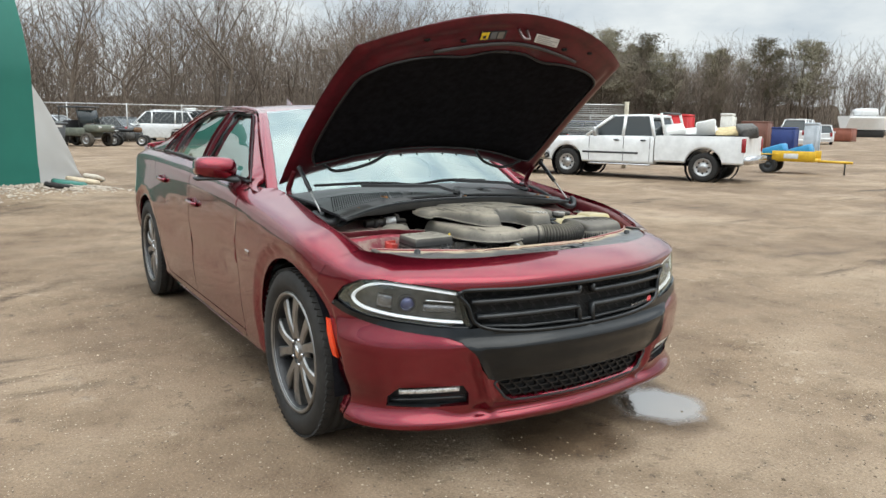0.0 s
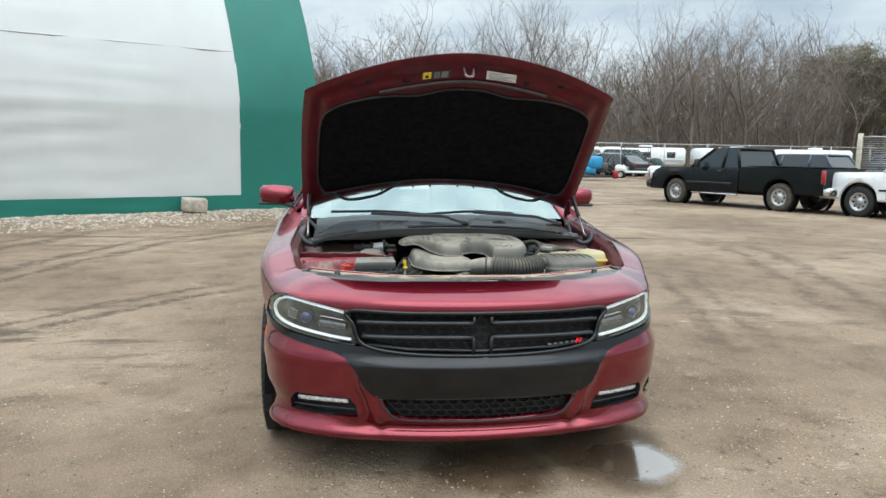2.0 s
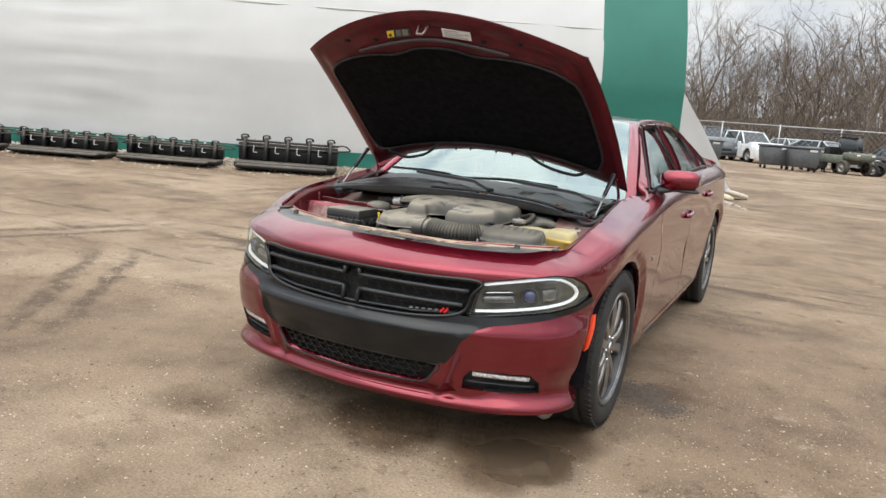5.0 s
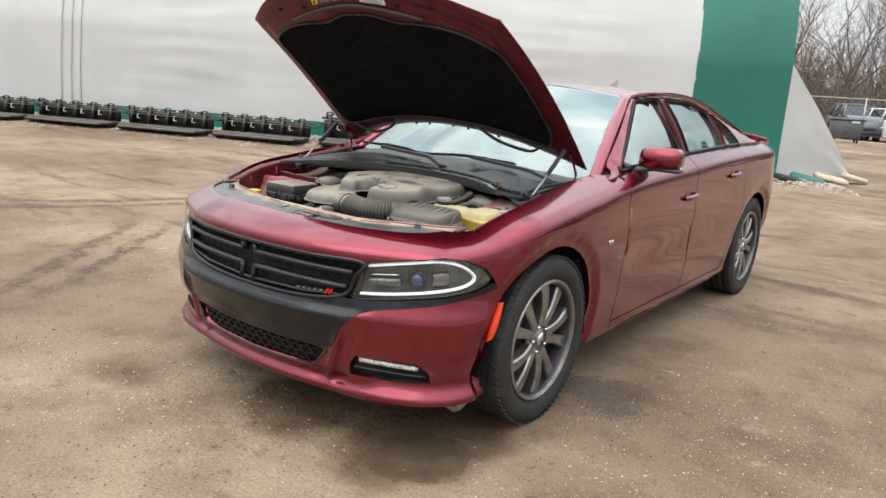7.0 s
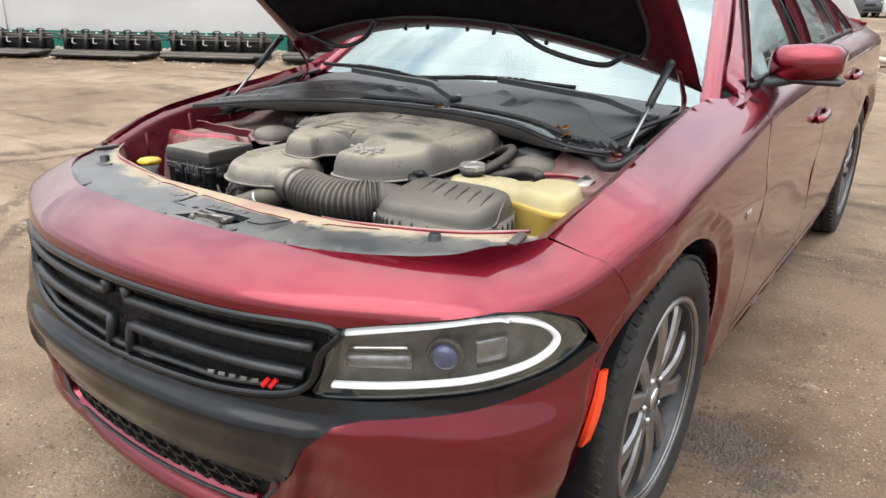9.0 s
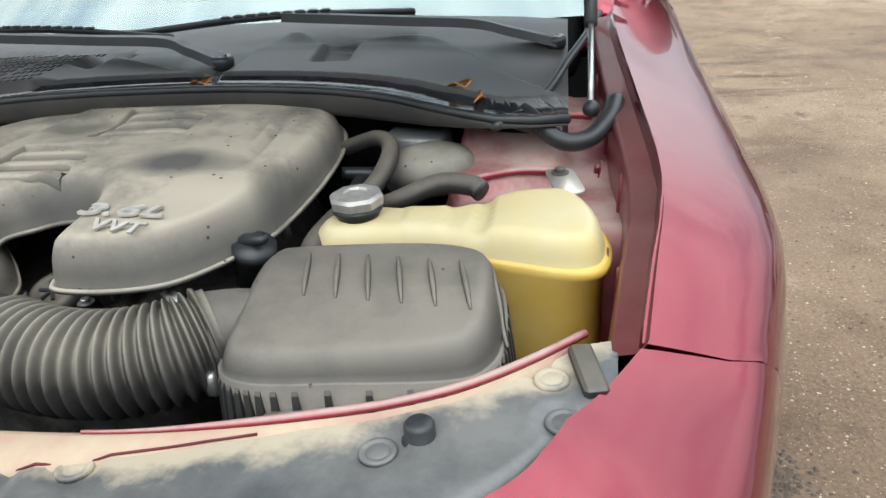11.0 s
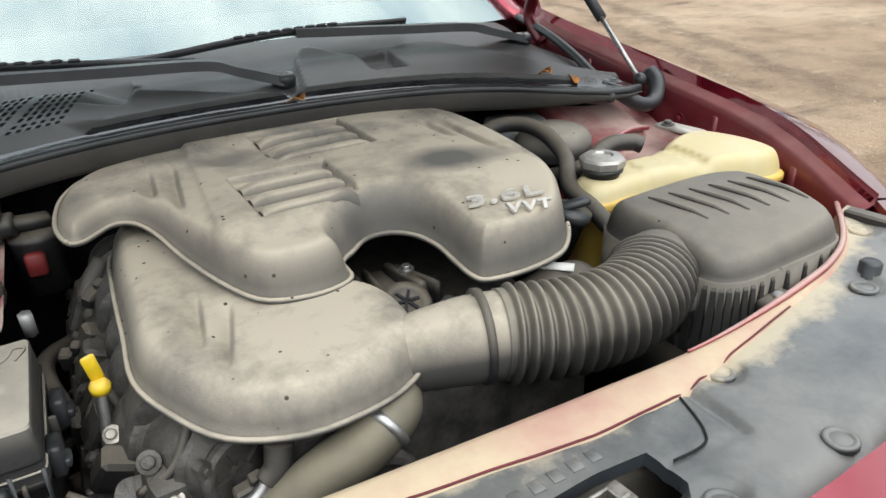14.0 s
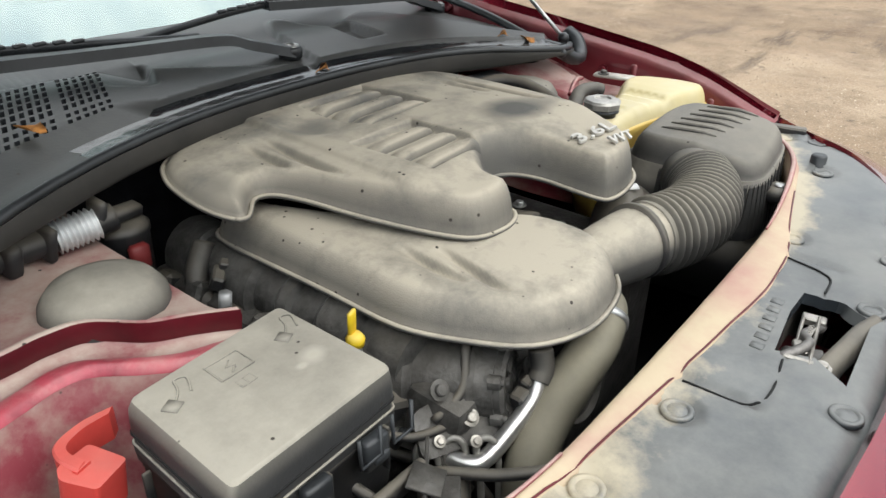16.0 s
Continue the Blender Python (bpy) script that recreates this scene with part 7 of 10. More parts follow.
part("rocker_cover", bm, CAST, eng, sharp=35)
tm = toward((-0.160, -0.362, 0.786), (0.42, -1.0, 0.12))
bm = bmesh.new()
lathe(bm, [(0.058, -0.15), (0.060, -0.10), (0.050, -0.092), (0.050, -0.030), (0.044, -0.024), (0.041, -0.010), (0.041, -0.004)], tm, 32)
part("cam_cover", bm, CAST, eng, sharp=30)
bm = bmesh.new()
lathe(bm, [(0.039, -0.006), (0.040, 0.004), (0.036, 0.008), (0.031, 0.008), (0.029, 0.003), (0.012, 0.003), (0.011, 0.009), (0.0, 0.009)], tm, 32)
for k_ in range(5):
    t_ = 2 * math.pi * k_ / 5
    lathe(bm, [(0.0085, -0.008), (0.0085, 0.005), (0.0, 0.005)], tm @ Matrix.Translation((0.041 * math.cos(t_), 0.041 * math.sin(t_), 0.0)), 12)
part("timing_cover", bm, CAST, eng, sharp=30)
for k_ in range(5):
    t_ = 2 * math.pi * k_ / 5
    bolt(tm @ Vector((0.041 * math.cos(t_), 0.041 * math.sin(t_), 0.005)), (0.42, -1.0, 0.12), 0.0042, eng, LATCH_STEEL if k_ in (1, 4) else CAST)
    bm = bmesh.new()
    box(bm, (0.021, 0, 0.005), (0.018, 0.0035, 0.005))
    bm.transform(tm @ Matrix.Rotation(t_ + 0.6, 4, "Z"))
    part("casting_rib", bm, CAST, eng, smooth=False)
# foot of the cover with its bolts and a bracket
bm = bmesh.new()
prism(bm, rounded([(-0.075, -0.020), (0.050, -0.030), (0.062, 0.010), (0.020, 0.040), (-0.070, 0.030)], 0.012), 0.010, toward((-0.205, -0.352, 0.758), (-0.25, -0.75, 0.75)))
part("cover_foot", bm, CAST, eng, sharp=30)
for p, r_ in (((-0.221, -0.362, 0.776), 0.0085), ((-0.258, -0.350, 0.762), 0.006), ((-0.232, -0.378, 0.760), 0.006), ((-0.135, -0.372, 0.832), 0.006), ((-0.262, -0.262, 0.800), 0.0085)):
    bolt(p, (-0.25, -0.75, 0.75), r_ * 0.68, eng, LATCH_STEEL)
bm = bmesh.new()
box(bm, (-0.312, -0.376, 0.770), (0.085, 0.004, 0.030), rot=(0, 0, 38), bevel=0.001)
box(bm, (-0.300, -0.392, 0.757), (0.030, 0.028, 0.003), rot=(0, 0, 38), bevel=0.001)
part("mount_bracket", bm, CAST, eng, smooth=False)
for q0, q1, q2, r_ in (((-0.19, -0.33, 0.84), (-0.215, -0.345, 0.80), (-0.25, -0.335, 0.775), 0.0055), ((-0.31, -0.32, 0.79), (-0.28, -0.335, 0.775), (-0.235, -0.345, 0.765), 0.0050), ((-0.27, -0.17, 0.83), (-0.255, -0.21, 0.81), (-0.245, -0.25, 0.80), 0.005)):
    bm = bmesh.new()
    tube(bm, [q0, q1, q2], r_, 8)
    part("wire", bm, BLACK_DUSTY, eng)
for k_, (px, py, pz, pr_) in enumerate(((-0.095, -0.372, 0.742, 0.046), (-0.225, -0.345, 0.690, 0.038), (-0.02, -0.385, 0.70, 0.05))):
    bm = bmesh.new()
    prof = [(pr_ * 0.96, -0.030), (pr_, -0.028)]
    for j in range(5):
        prof += [(pr_, -0.024 + 0.006 * j), (pr_ * 0.93, -0.022 + 0.006 * j), (pr_ * 0.93, -0.020 + 0.006 * j)]
    prof += [(pr_, 0.007), (pr_ * 0.86, 0.009), (pr_ * 0.80, 0.002), (pr_ * 0.42, 0.001), (pr_ * 0.38, 0.012), (0.0, 0.012)]
    lathe(bm, prof, toward((px, py, pz), (-0.1, -1.0, 0.25)), 28)
    part("pulley", bm, CAST, eng, sharp=30)
for k_, q_ in enumerate([(-0.16, -0.385, 0.775), (-0.235, -0.27, 0.80), (-0.255, 0.02, 0.82), (-0.30, -0.02, 0.76), (-0.30, -0.14, 0.74)]):
    bm = bmesh.new()
    box(bm, q_, (0.020 + 0.005 * (k_ % 3), 0.017, 0.022 + 0.006 * (k_ % 2)), rot=(12 * (k_ % 3), -14, 23 * k_), bevel=0.003)
    box(bm, (q_[0] + 0.012, q_[1], q_[2] + 0.014), (0.014, 0.012, 0.014), rot=(12, -14, 23 * k_), bevel=0.002)
    part("connector", bm, BLACK_DUSTY, eng, smooth=False)
bm = bmesh.new()
box(bm, (-0.13, -0.30, 0.70), (0.24, 0.08, 0.20), rot=(10, 0, 6), bevel=0.02, seg=2)
part("front_case", bm, CAST, eng, sharp=30)
for p in ((-0.185, -0.352, 0.705), (-0.12, -0.372, 0.790), (-0.255, -0.315, 0.75), (-0.235, -0.33, 0.805), (-0.10, -0.36, 0.72), (-0.26, -0.20, 0.785), (-0.15, -0.365, 0.690)):
    bolt(p, (-0.2, -0.8, 0.6), 0.007, eng, CAST)
for i in range(7):
    bm = bmesh.new()
    y = 0.12 - 0.066 * i
    box(bm, (-0.262, y, 0.765 + 0.012 * (i % 2)), (0.050, 0.030, 0.055), rot=(4 * i, 25, 7 * (i % 3)), bevel=0.005)
    part("coil_pack" if i % 2 else "connector", bm, CAST if i % 2 else BLACK_DUSTY, eng, smooth=False)
    bolt((-0.285, y + 0.022, 0.772), (-0.7, 0, 0.7), 0.006, eng, CAST)
for i in range(6):
    bm = bmesh.new()
    y = 0.10 - 0.075 * i
    box(bm, (-0.285, y, 0.69), (0.05, 0.008, 0.12), rot=(0, 10, 5 * (i % 3) - 4), bevel=0.002)
    part("casting_rib", bm, CAST, eng, smooth=False)


def hose(pts, r, material=RUBBER_HOSE, lab="", sides=14, name="hose"):
    bm = bmesh.new()
    tube(bm, pts, r, sides, 10)
    return part(name, bm, material, eng, lab)


HOSE_TAN = mat("dusty_rubber", (0.085, 0.078, 0.058), 0.6, vary=0.2, scale=10, dust=0.6, dustcol=(0.30, 0.265, 0.19))
hose([(0.004, -0.372, 0.826), (-0.012, -0.404, 0.826), (-0.054, -0.418, 0.808), (-0.096, -0.418, 0.79), (-0.147, -0.413, 0.75), (-0.191, -0.421, 0.715), (-0.22, -0.44, 0.64), (-0.24, -0.45, 0.54)], 0.028, HOSE_TAN, "thick dusty radiator hose", 20)
bm = bmesh.new()
tube(bm, [(-0.022, -0.409, 0.822), (-0.030, -0.412, 0.818)], 0.0305, 18, raw=True)
part("hose_clip", bm, STEEL, eng)
hose([(-0.128, -0.392, 0.800), (-0.150, -0.396, 0.775), (-0.190, -0.394, 0.755), (-0.227, -0.388, 0.738), (-0.243, -0.374, 0.735), (-0.254, -0.312, 0.736), (-0.268, -0.246, 0.738)], 0.010, mat("bright_pipe", (0.55, 0.54, 0.52), 0.32, 0.9, vary=0.15, scale=30), "bare silver pipe", name="pipe")
hose([(-0.122, -0.384, 0.82), (-0.128, -0.392, 0.80), (-0.138, -0.394, 0.788)], 0.014, BLACK_DUSTY)
hose([(-0.32, -0.335, 0.735), (-0.284, -0.362, 0.745), (-0.249, -0.419, 0.751), (-0.209, -0.469, 0.760), (-0.17, -0.50, 0.755)], 0.0065, BLACK_DUSTY)
hose([(-0.34, -0.46, 0.69), (-0.27, -0.475, 0.705), (-0.18, -0.49, 0.715), (-0.12, -0.505, 0.70)], 0.008, BLACK_DUSTY)
LINE = mat("grey_brake_line", (0.22, 0.21, 0.19), 0.45, 0.4, vary=0.2, scale=40)
for dx, dy in ((0.0, 0.0), (0.026, -0.018), (0.048, -0.044)):
    hose([(-0.285 + dx, -0.350 + dy, 0.66), (-0.281 + dx, -0.342 + dy, 0.715), (-0.277 + dx, -0.333 + dy, 0.752), (-0.266 + dx, -0.340 + dy, 0.758), (-0.262 + dx, -0.350 + dy, 0.742), (-0.266 + dx, -0.358 + dy, 0.68)], 0.0040, LINE, "", 8, "brake_line")
hose([(-0.27, -0.31, 0.76), (-0.255, -0.28, 0.70), (-0.23, -0.31, 0.68), (-0.20, -0.36, 0.675)], 0.006, BLACK_SATIN)
hose([(-0.255, -0.16, 0.80), (-0.285, -0.18, 0.76), (-0.27, -0.28, 0.72), (-0.225, -0.355, 0.70)], 0.007, BLACK_DUSTY)
hose([(-0.29, 0.10, 0.72), (-0.33, 0.02, 0.74), (-0.32, -0.05, 0.72), (-0.29, -0.10, 0.68)], 0.012, BLACK_DUSTY)
hose([(-0.23, 0.08, 0.84), (-0.262, 0.06, 0.80), (-0.258, 0.03, 0.76)], 0.016, BLACK_DUSTY)
# dipstick
hose([(-0.262, -0.235, 0.845), (-0.268, -0.25, 0.79), (-0.280, -0.28, 0.70)], 0.006, STEEL, name="dipstick_tube")
bm = bmesh.new()
box(bm, (-0.264, -0.233, 0.864), (0.014, 0.005, 0.036), rot=(8, -10, 12), bevel=0.002)
lathe(bm, [(0.010, 0), (0.011, 0.008), (0.007, 0.014), (0.0, 0.014)], Matrix.Translation((-0.262, -0.235, 0.836)), 14)
part("dipstick_handle", bm, YELLOW, eng, "yellow dipstick handle")
# throttle body and cap seen through the notch in the cover
bm = bmesh.new()
lathe(bm, [(0.05, -0.06), (0.052, 0.0), (0.04, 0.010), (0.0, 0.010)], Matrix.Translation((0.085, -0.16, 0.815)), 24)
part("throttle_body", bm, BLACK_DUSTY, eng)
bm = bmesh.new()
lathe(bm, [(0.033, -0.08), (0.034, 0.0), (0.031, 0.010), (0.020, 0.013), (0.019, 0.010), (0.0, 0.010)], toward((0.078, -0.246, 0.838), (0.0, -0.45, 1)), 22)
am = toward((0.078, -0.246, 0.838), (0.0, -0.45, 1))
part("actuator", bm, BLACK_DUSTY, eng, "dusty round cap with a star rib")
for k_ in range(3):
    bm = bmesh.new()
    box(bm, (0, 0, 0.0115), (0.032, 0.0035, 0.004))
    bm.transform(am @ Matrix.Rotation(math.pi * k_ / 3, 4, "Z"))
    part("star_rib", bm, BLACK_SATIN, eng, smooth=False)
for x_, w_ in ((0.050, 0.012), (0.068, 0.010), (0.110, 0.014), (0.128, 0.010)):
    bm = bmesh.new()
    box(bm, (x_, -0.175, 0.835 - 0.3 * abs(x_ - 0.09)), (w_, 0.10, 0.03), rot=(-8, 0, (x_ - 0.09) * 260), bevel=0.004)
    part("housing_rib", bm, BLACK_DUSTY, eng)
bolt((0.128, -0.262, 0.838), r=0.006, parent=eng)
bolt((0.035, -0.250, 0.838), r=0.006, parent=eng)
bolt((0.098, -0.208, 0.866), r=0.006, parent=eng)
bm = bmesh.new()
tube(bm, [(0.16, -0.34, 0.80), (0.24, -0.302, 0.815), (0.31, -0.28, 0.805)], 0.045, 20, 6)
part("resonator", bm, BLACK_DUSTY, eng)
bm = bmesh.new()
box(bm, (0.262, -0.288, 0.862), (0.052, 0.014, 0.002), rot=(12, 0, -42))
part("sticker", bm, PAPER, eng)
# oil filler
bm = bmesh.new()
lathe(bm, [(0.020, -0.07), (0.022, 0.0), (0.026, 0.002), (0.026, 0.014), (0.0, 0.016)], toward((0.336, -0.222, 0.885), (0.25, -0.2, 1)), 18)
part("oil_filler", bm, BLACK_SATIN, eng)
bm = bmesh.new()
box(bm, (0.340, -0.226, 0.906), (0.042, 0.016, 0.012), rot=(10, -12, -20), bevel=0.004)
part("oil_cap_grip", bm, BLACK_SATIN, eng)
# hoses between cover and tank
hose([(0.355, 0.10, 0.90), (0.42, 0.075, 0.925), (0.452, 0.02, 0.925), (0.445, -0.06, 0.905), (0.405, -0.13, 0.885), (0.395, -0.20, 0.875), (0.405, -0.26, 0.84)], 0.013, BLACK_DUSTY)
hose([(0.40, 0.06, 0.87), (0.40, -0.04, 0.865), (0.385, -0.14, 0.845)], 0.016, BLACK_SATIN)
hose([(0.43, -0.03, 0.86), (0.47, -0.075, 0.885), (0.53, -0.06, 0.905), (0.575, -0.065, 0.905), (0.59, -0.075, 0.900)], 0.014, BLACK_DUSTY)
hose([(0.37, 0.04, 0.885), (0.44, 0.05, 0.88), (0.47, 0.08, 0.87)], 0.009, BLACK_SATIN)
bm = bmesh.new()
box(bm, (0.47, 0.12, 0.875), (0.10, 0.06, 0.09), rot=(0, 0, -8), bevel=0.006)
part("brake_module", bm, mat("grey_module", (0.22, 0.23, 0.23), 0.4, 0.5, vary=0.2), eng)
# passenger side: canister, connector and clamp by the firewall
bm = bmesh.new()
lathe(bm, [(0.036, -0.08), (0.038, 0.0), (0.040, 0.004), (0.040, 0.012), (0.030, 0.020), (0.0, 0.022)], Matrix.Translation((-0.308, 0.136, 0.868)) @ Matrix.Diagonal((0.85, 0.85, 0.9, 1)), 20)
part("canister", bm, BLACK_DUSTY, eng)
bm = bmesh.new()
box(bm, (-0.312, 0.098, 0.848), (0.026, 0.016, 0.034), bevel=0.004)
part("plug", bm, mat("dark_red_plug", (0.16, 0.02, 0.02), 0.5), eng)
for c_, d_ in (((-0.345, 0.118, 0.912), (0.014, 0.030, 0.044)), ((-0.408, 0.132, 0.897), (0.014, 0.046, 0.046)), ((-0.452, 0.134, 0.893), (0.020, 0.050, 0.040)), ((-0.306, 0.130, 0.898), (0.050, 0.024, 0.018))):
    bm = bmesh.new()
    box(bm, c_, d_, rot=(10, 6, 12), bevel=0.005)
    part("connector", bm, BLACK_DUSTY, eng)
hose([(-0.50, 0.13, 0.892), (-0.44, 0.134, 0.894), (-0.38, 0.126, 0.898), (-0.325, 0.116, 0.904)], 0.017, BLACK_DUSTY)
bm = bmesh.new()
tube(bm, [(-0.395 + 0.048 * i / 48, 0.1285 - 0.009 * i / 48, 0.8965 + 0.006 * i / 48) for i in range(49)], lambda t: 0.0195 + 0.0022 * math.cos(2 * math.pi * 8 * t), 18, raw=True)
part("silver_sleeve", bm, mat("silver_sleeve", (0.62, 0.63, 0.63), 0.38, 0.4, vary=0.2), eng)
# clutter of pipes and brackets in the dark
rng = random.Random(7)
for i in range(26):
    x0, y0 = rng.uniform(-0.46, -0.22), rng.uniform(-0.46, 0.12)
    p = Vector((x0, y0, rng.uniform(0.60, 0.72)))
    pts = [p]
    for k in range(3):
        p = p + Vector((rng.uniform(-0.06, 0.06), rng.uniform(-0.09, 0.09), rng.uniform(-0.05, 0.05)))
        pts.append(p)
    hose(pts, rng.choice((0.004, 0.006, 0.009, 0.012)), rng.choice((BLACK_DUSTY, BLACK_SATIN, CAST, BLACK_DUSTY)), "", 8, "cable")
for i in range(12):
    bm = bmesh.new()
    box(bm, (rng.uniform(-0.45, -0.15), rng.uniform(-0.46, -0.05), rng.uniform(0.60, 0.68)), (rng.uniform(0.03, 0.09), rng.uniform(0.03, 0.09), rng.uniform(0.03, 0.06)), rot=(rng.uniform(-20, 20), rng.uniform(-20, 20), rng.uniform(0, 90)), bevel=0.006)
    part("bracket", bm, rng.choice((CAST, BLACK_DUSTY)), eng)
# near-black floor slab added to close the bay, its shade in the colour
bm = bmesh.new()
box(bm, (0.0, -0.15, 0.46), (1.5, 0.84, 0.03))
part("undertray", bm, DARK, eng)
bm = bmesh.new()
box(bm, (0.0, -0.555, 0.62), (1.1, 0.05, 0.40), bevel=0.01)
part("radiator", bm, BLACK_DUSTY, eng)
# washer bottle neck with its yellow cap
wb_ = thing("washer_filler", "white washer filler neck with a yellow cap", "filler neck")
bm = bmesh.new()
lathe(bm, [(0.022, -0.09), (0.022, -0.02), (0.027, -0.012), (0.027, 0.0), (0.0, 0.0)], Matrix.Translation((-0.592, -0.345, 0.822)), 16)
part("neck", bm, PAPER, wb_)
bm = bmesh.new()
lathe(bm, [(0.034, 0.0), (0.035, 0.008), (0.028, 0.013), (0.0, 0.014)], Matrix.Translation((-0.592, -0.345, 0.822)), 20)
box(bm, (-0.566, -0.36, 0.832), (0.03, 0.014, 0.006), rot=(0, 0, -25))
part("cap", bm, YELLOW, wb_)


# ---- ground ----
def ground_z(x, y):
    d = math.hypot(x, y - 0.5)
    z = 0.012 * noise.noise((x * 0.7, y * 0.7, 0.3)) + 0.006 * noise.noise((x * 2.3, y * 2.3, 1.7))
    # ruts of tyres that run past the shed and the trucks
    u = -0.454 * x + 0.891 * (y - 12.3) + 2.0
    for off, wid in ((-5.6, 0.35), (-3.9, 0.4), (-4.7, 0.25), (-2.9, 0.3)):
        q = (u - off - 0.25 * math.sin(x * 0.31 + off)) / wid
        z -= 0.020 * math.exp(-q * q) * (0.6 + 0.8 * noise.noise((x * 1.9, y * 1.9, off)))
    z *= min(1, max(0, (d - 1.2) / 2.5)) * 0.85 + 0.15
    # low bank of gravel along the shed
    w = -0.470 * (x + 1.1) + 0.883 * (y - 12.5)
    along = -(x + 1.1) * 0.883 - (y - 12.5) * 0.470
    if -1.5 < along < 40:
        z += 0.16 * math.exp(-((w + 0.1) / 0.75) ** 2) * min(1, (along + 1.5) / 1.5)
    return z


def axis(near, far, mid, n_near, n_far):
    """Grid lines: even near the middle, wider and wider outwards."""
    core = np.linspace(mid - near, mid + near, n_near)
    grow = near + (far - near) * (np.linspace(0, 1, n_far + 1)[1:] ** 2.6)
    return np.concatenate([mid - grow[::-1], core, mid + grow])


gx, gy = axis(9, 420, 0.0, 230, 46), axis(9, 420, 2.0, 230, 46)
gv = [(float(x), float(y), ground_z(float(x), float(y)) if abs(x) < 60 and abs(y) < 60 else 0.0) for y in gy for x in gx]
nx = len(gx)
gf = [(j * nx + i, j * nx + i + 1, (j + 1) * nx + i + 1, (j + 1) * nx + i) for j in range(len(gy) - 1) for i in range(nx - 1)]
gm = bpy.data.meshes.new("ground")
gm.from_pydata(gv, [], gf)
gm.shade_smooth()


TRACKS = [((-3.8, 1.5), (-1.4, 4.2), 0.11, 1.0), ((-4.7, 3.3), (-3.1, 8.4), 0.14, 1.0), ((-3.4, 7.3), (-0.9, 10.8), 0.16, 1.0), ((-2.1, -0.9), (-3.8, 1.1), 0.10, 0.9), ((-5.4, 0.0), (-4.3, 2.2), 0.12, 0.9), ((2.3, 0.8), (3.5, 5.2), 0.12, 0.55), ((3.9, 1.4), (6.0, 8.0), 0.16, 0.6), ((-6.2, 4.4), (-4.4, 10.0), 0.16, 0.9)]


def dirt():
    m = bpy.data.materials.new("packed_dirt")
    m.use_nodes = True
    n, l = m.node_tree.nodes, m.node_tree.links
    b = n["Principled BSDF"]
    tc = n.new("ShaderNodeTexCoord")

    def ns(scale, detail=6, rough=0.6, stretch=None):
        no = n.new("ShaderNodeTexNoise")
        no.inputs["Scale"].default_value, no.inputs["Detail"].default_value, no.inputs["Roughness"].default_value = scale, detail, rough
        if stretch:
            mp = n.new("ShaderNodeMapping")
            mp.inputs["Rotation"].default_value = (0, 0, radians(stretch[2]))
            mp.inputs["Scale"].default_value = (stretch[0], stretch[1], 1)
            l.new(tc.outputs["Object"], mp.inputs["Vector"])
            l.new(mp.outputs["Vector"], no.inputs["Vector"])
        else:
            l.new(tc.outputs["Object"], no.inputs["Vector"])
        return no.outputs["Fac"]

    def ramp(f, stops):
        r = n.new("ShaderNodeValToRGB")
        for i, (p, c) in enumerate(stops):
            el = r.color_ramp.elements[i] if i < 2 else r.color_ramp.elements.new(p)
            el.position, el.color = p, (*c, 1)
        l.new(f, r.inputs["Fac"])
        return r.outputs["Color"]

    def mixc(f, a, c, kind="MIX"):
        x = n.new("ShaderNodeMix")
        x.data_type, x.blend_type = "RGBA", kind
        if isinstance(f, float):
            x.inputs["Factor"].default_value = f
        else:
            l.new(f, x.inputs["Factor"])
        for k, v in (("A", a), ("B", c)):
            if isinstance(v, tuple):
                x.inputs[k].default_value = (*v, 1)
            else:
                l.new(v, x.inputs[k])
        return x.outputs["Result"]

    def math_(op, p, q):
        x = n.new("ShaderNodeMath")
        x.operation = op
        for i, v in enumerate((p, q)):
            if isinstance(v, (int, float)):
                x.inputs[i].default_value = v
            else:
                l.new(v, x.inputs[i])
        return x.outputs["Value"]

    def step(f, lo, hi, o0=0.0, o1=1.0):
        x = n.new("ShaderNodeMapRange")
        x.inputs["From Min"].default_value, x.inputs["From Max"].default_value = lo, hi
        x.inputs["To Min"].default_value, x.inputs["To Max"].default_value = o0, o1
        l.new(f, x.inputs["Value"])
        return x.outputs["Result"]

    def spots(scale, lo, hi):
        v = n.new("ShaderNodeTexVoronoi")
        v.inputs["Scale"].default_value = scale
        l.new(tc.outputs["Object"], v.inputs["Vector"])
        s = n.new("ShaderNodeSeparateColor")
        l.new(v.outputs["Color"], s.inputs["Color"])
        return step(v.outputs["Distance"], hi, lo), s.outputs["Red"]

    def stain(cx, cy, rx, ry, ragged):
        mp = n.new("ShaderNodeMapping")
        mp.inputs["Location"].default_value = (-cx / rx, -cy / ry, 0)
        mp.inputs["Scale"].default_value = (1 / rx, 1 / ry, 0)
        l.new(tc.outputs["Object"], mp.inputs["Vector"])
        ln = n.new("ShaderNodeVectorMath")
        ln.operation = "LENGTH"
        l.new(mp.outputs["Vector"], ln.inputs[0])
        return math_("ADD", ln.outputs["Value"], math_("MULTIPLY", math_("SUBTRACT", ns(3.6, 6, 0.62), 0.5), ragged))

    big = ns(0.33, 6, 0.58)
    base = ramp(big, [(0.38, (0.172, 0.120, 0.079)), (0.50, (0.232, 0.167, 0.111)), (0.62, (0.304, 0.229, 0.159))])
    mott = ramp(ns(2.4, 7, 0.62), [(0.34, (0.66, 0.63, 0.60)), (0.52, (1.0, 1.0, 1.0)), (0.72, (1.16, 1.15, 1.13))])
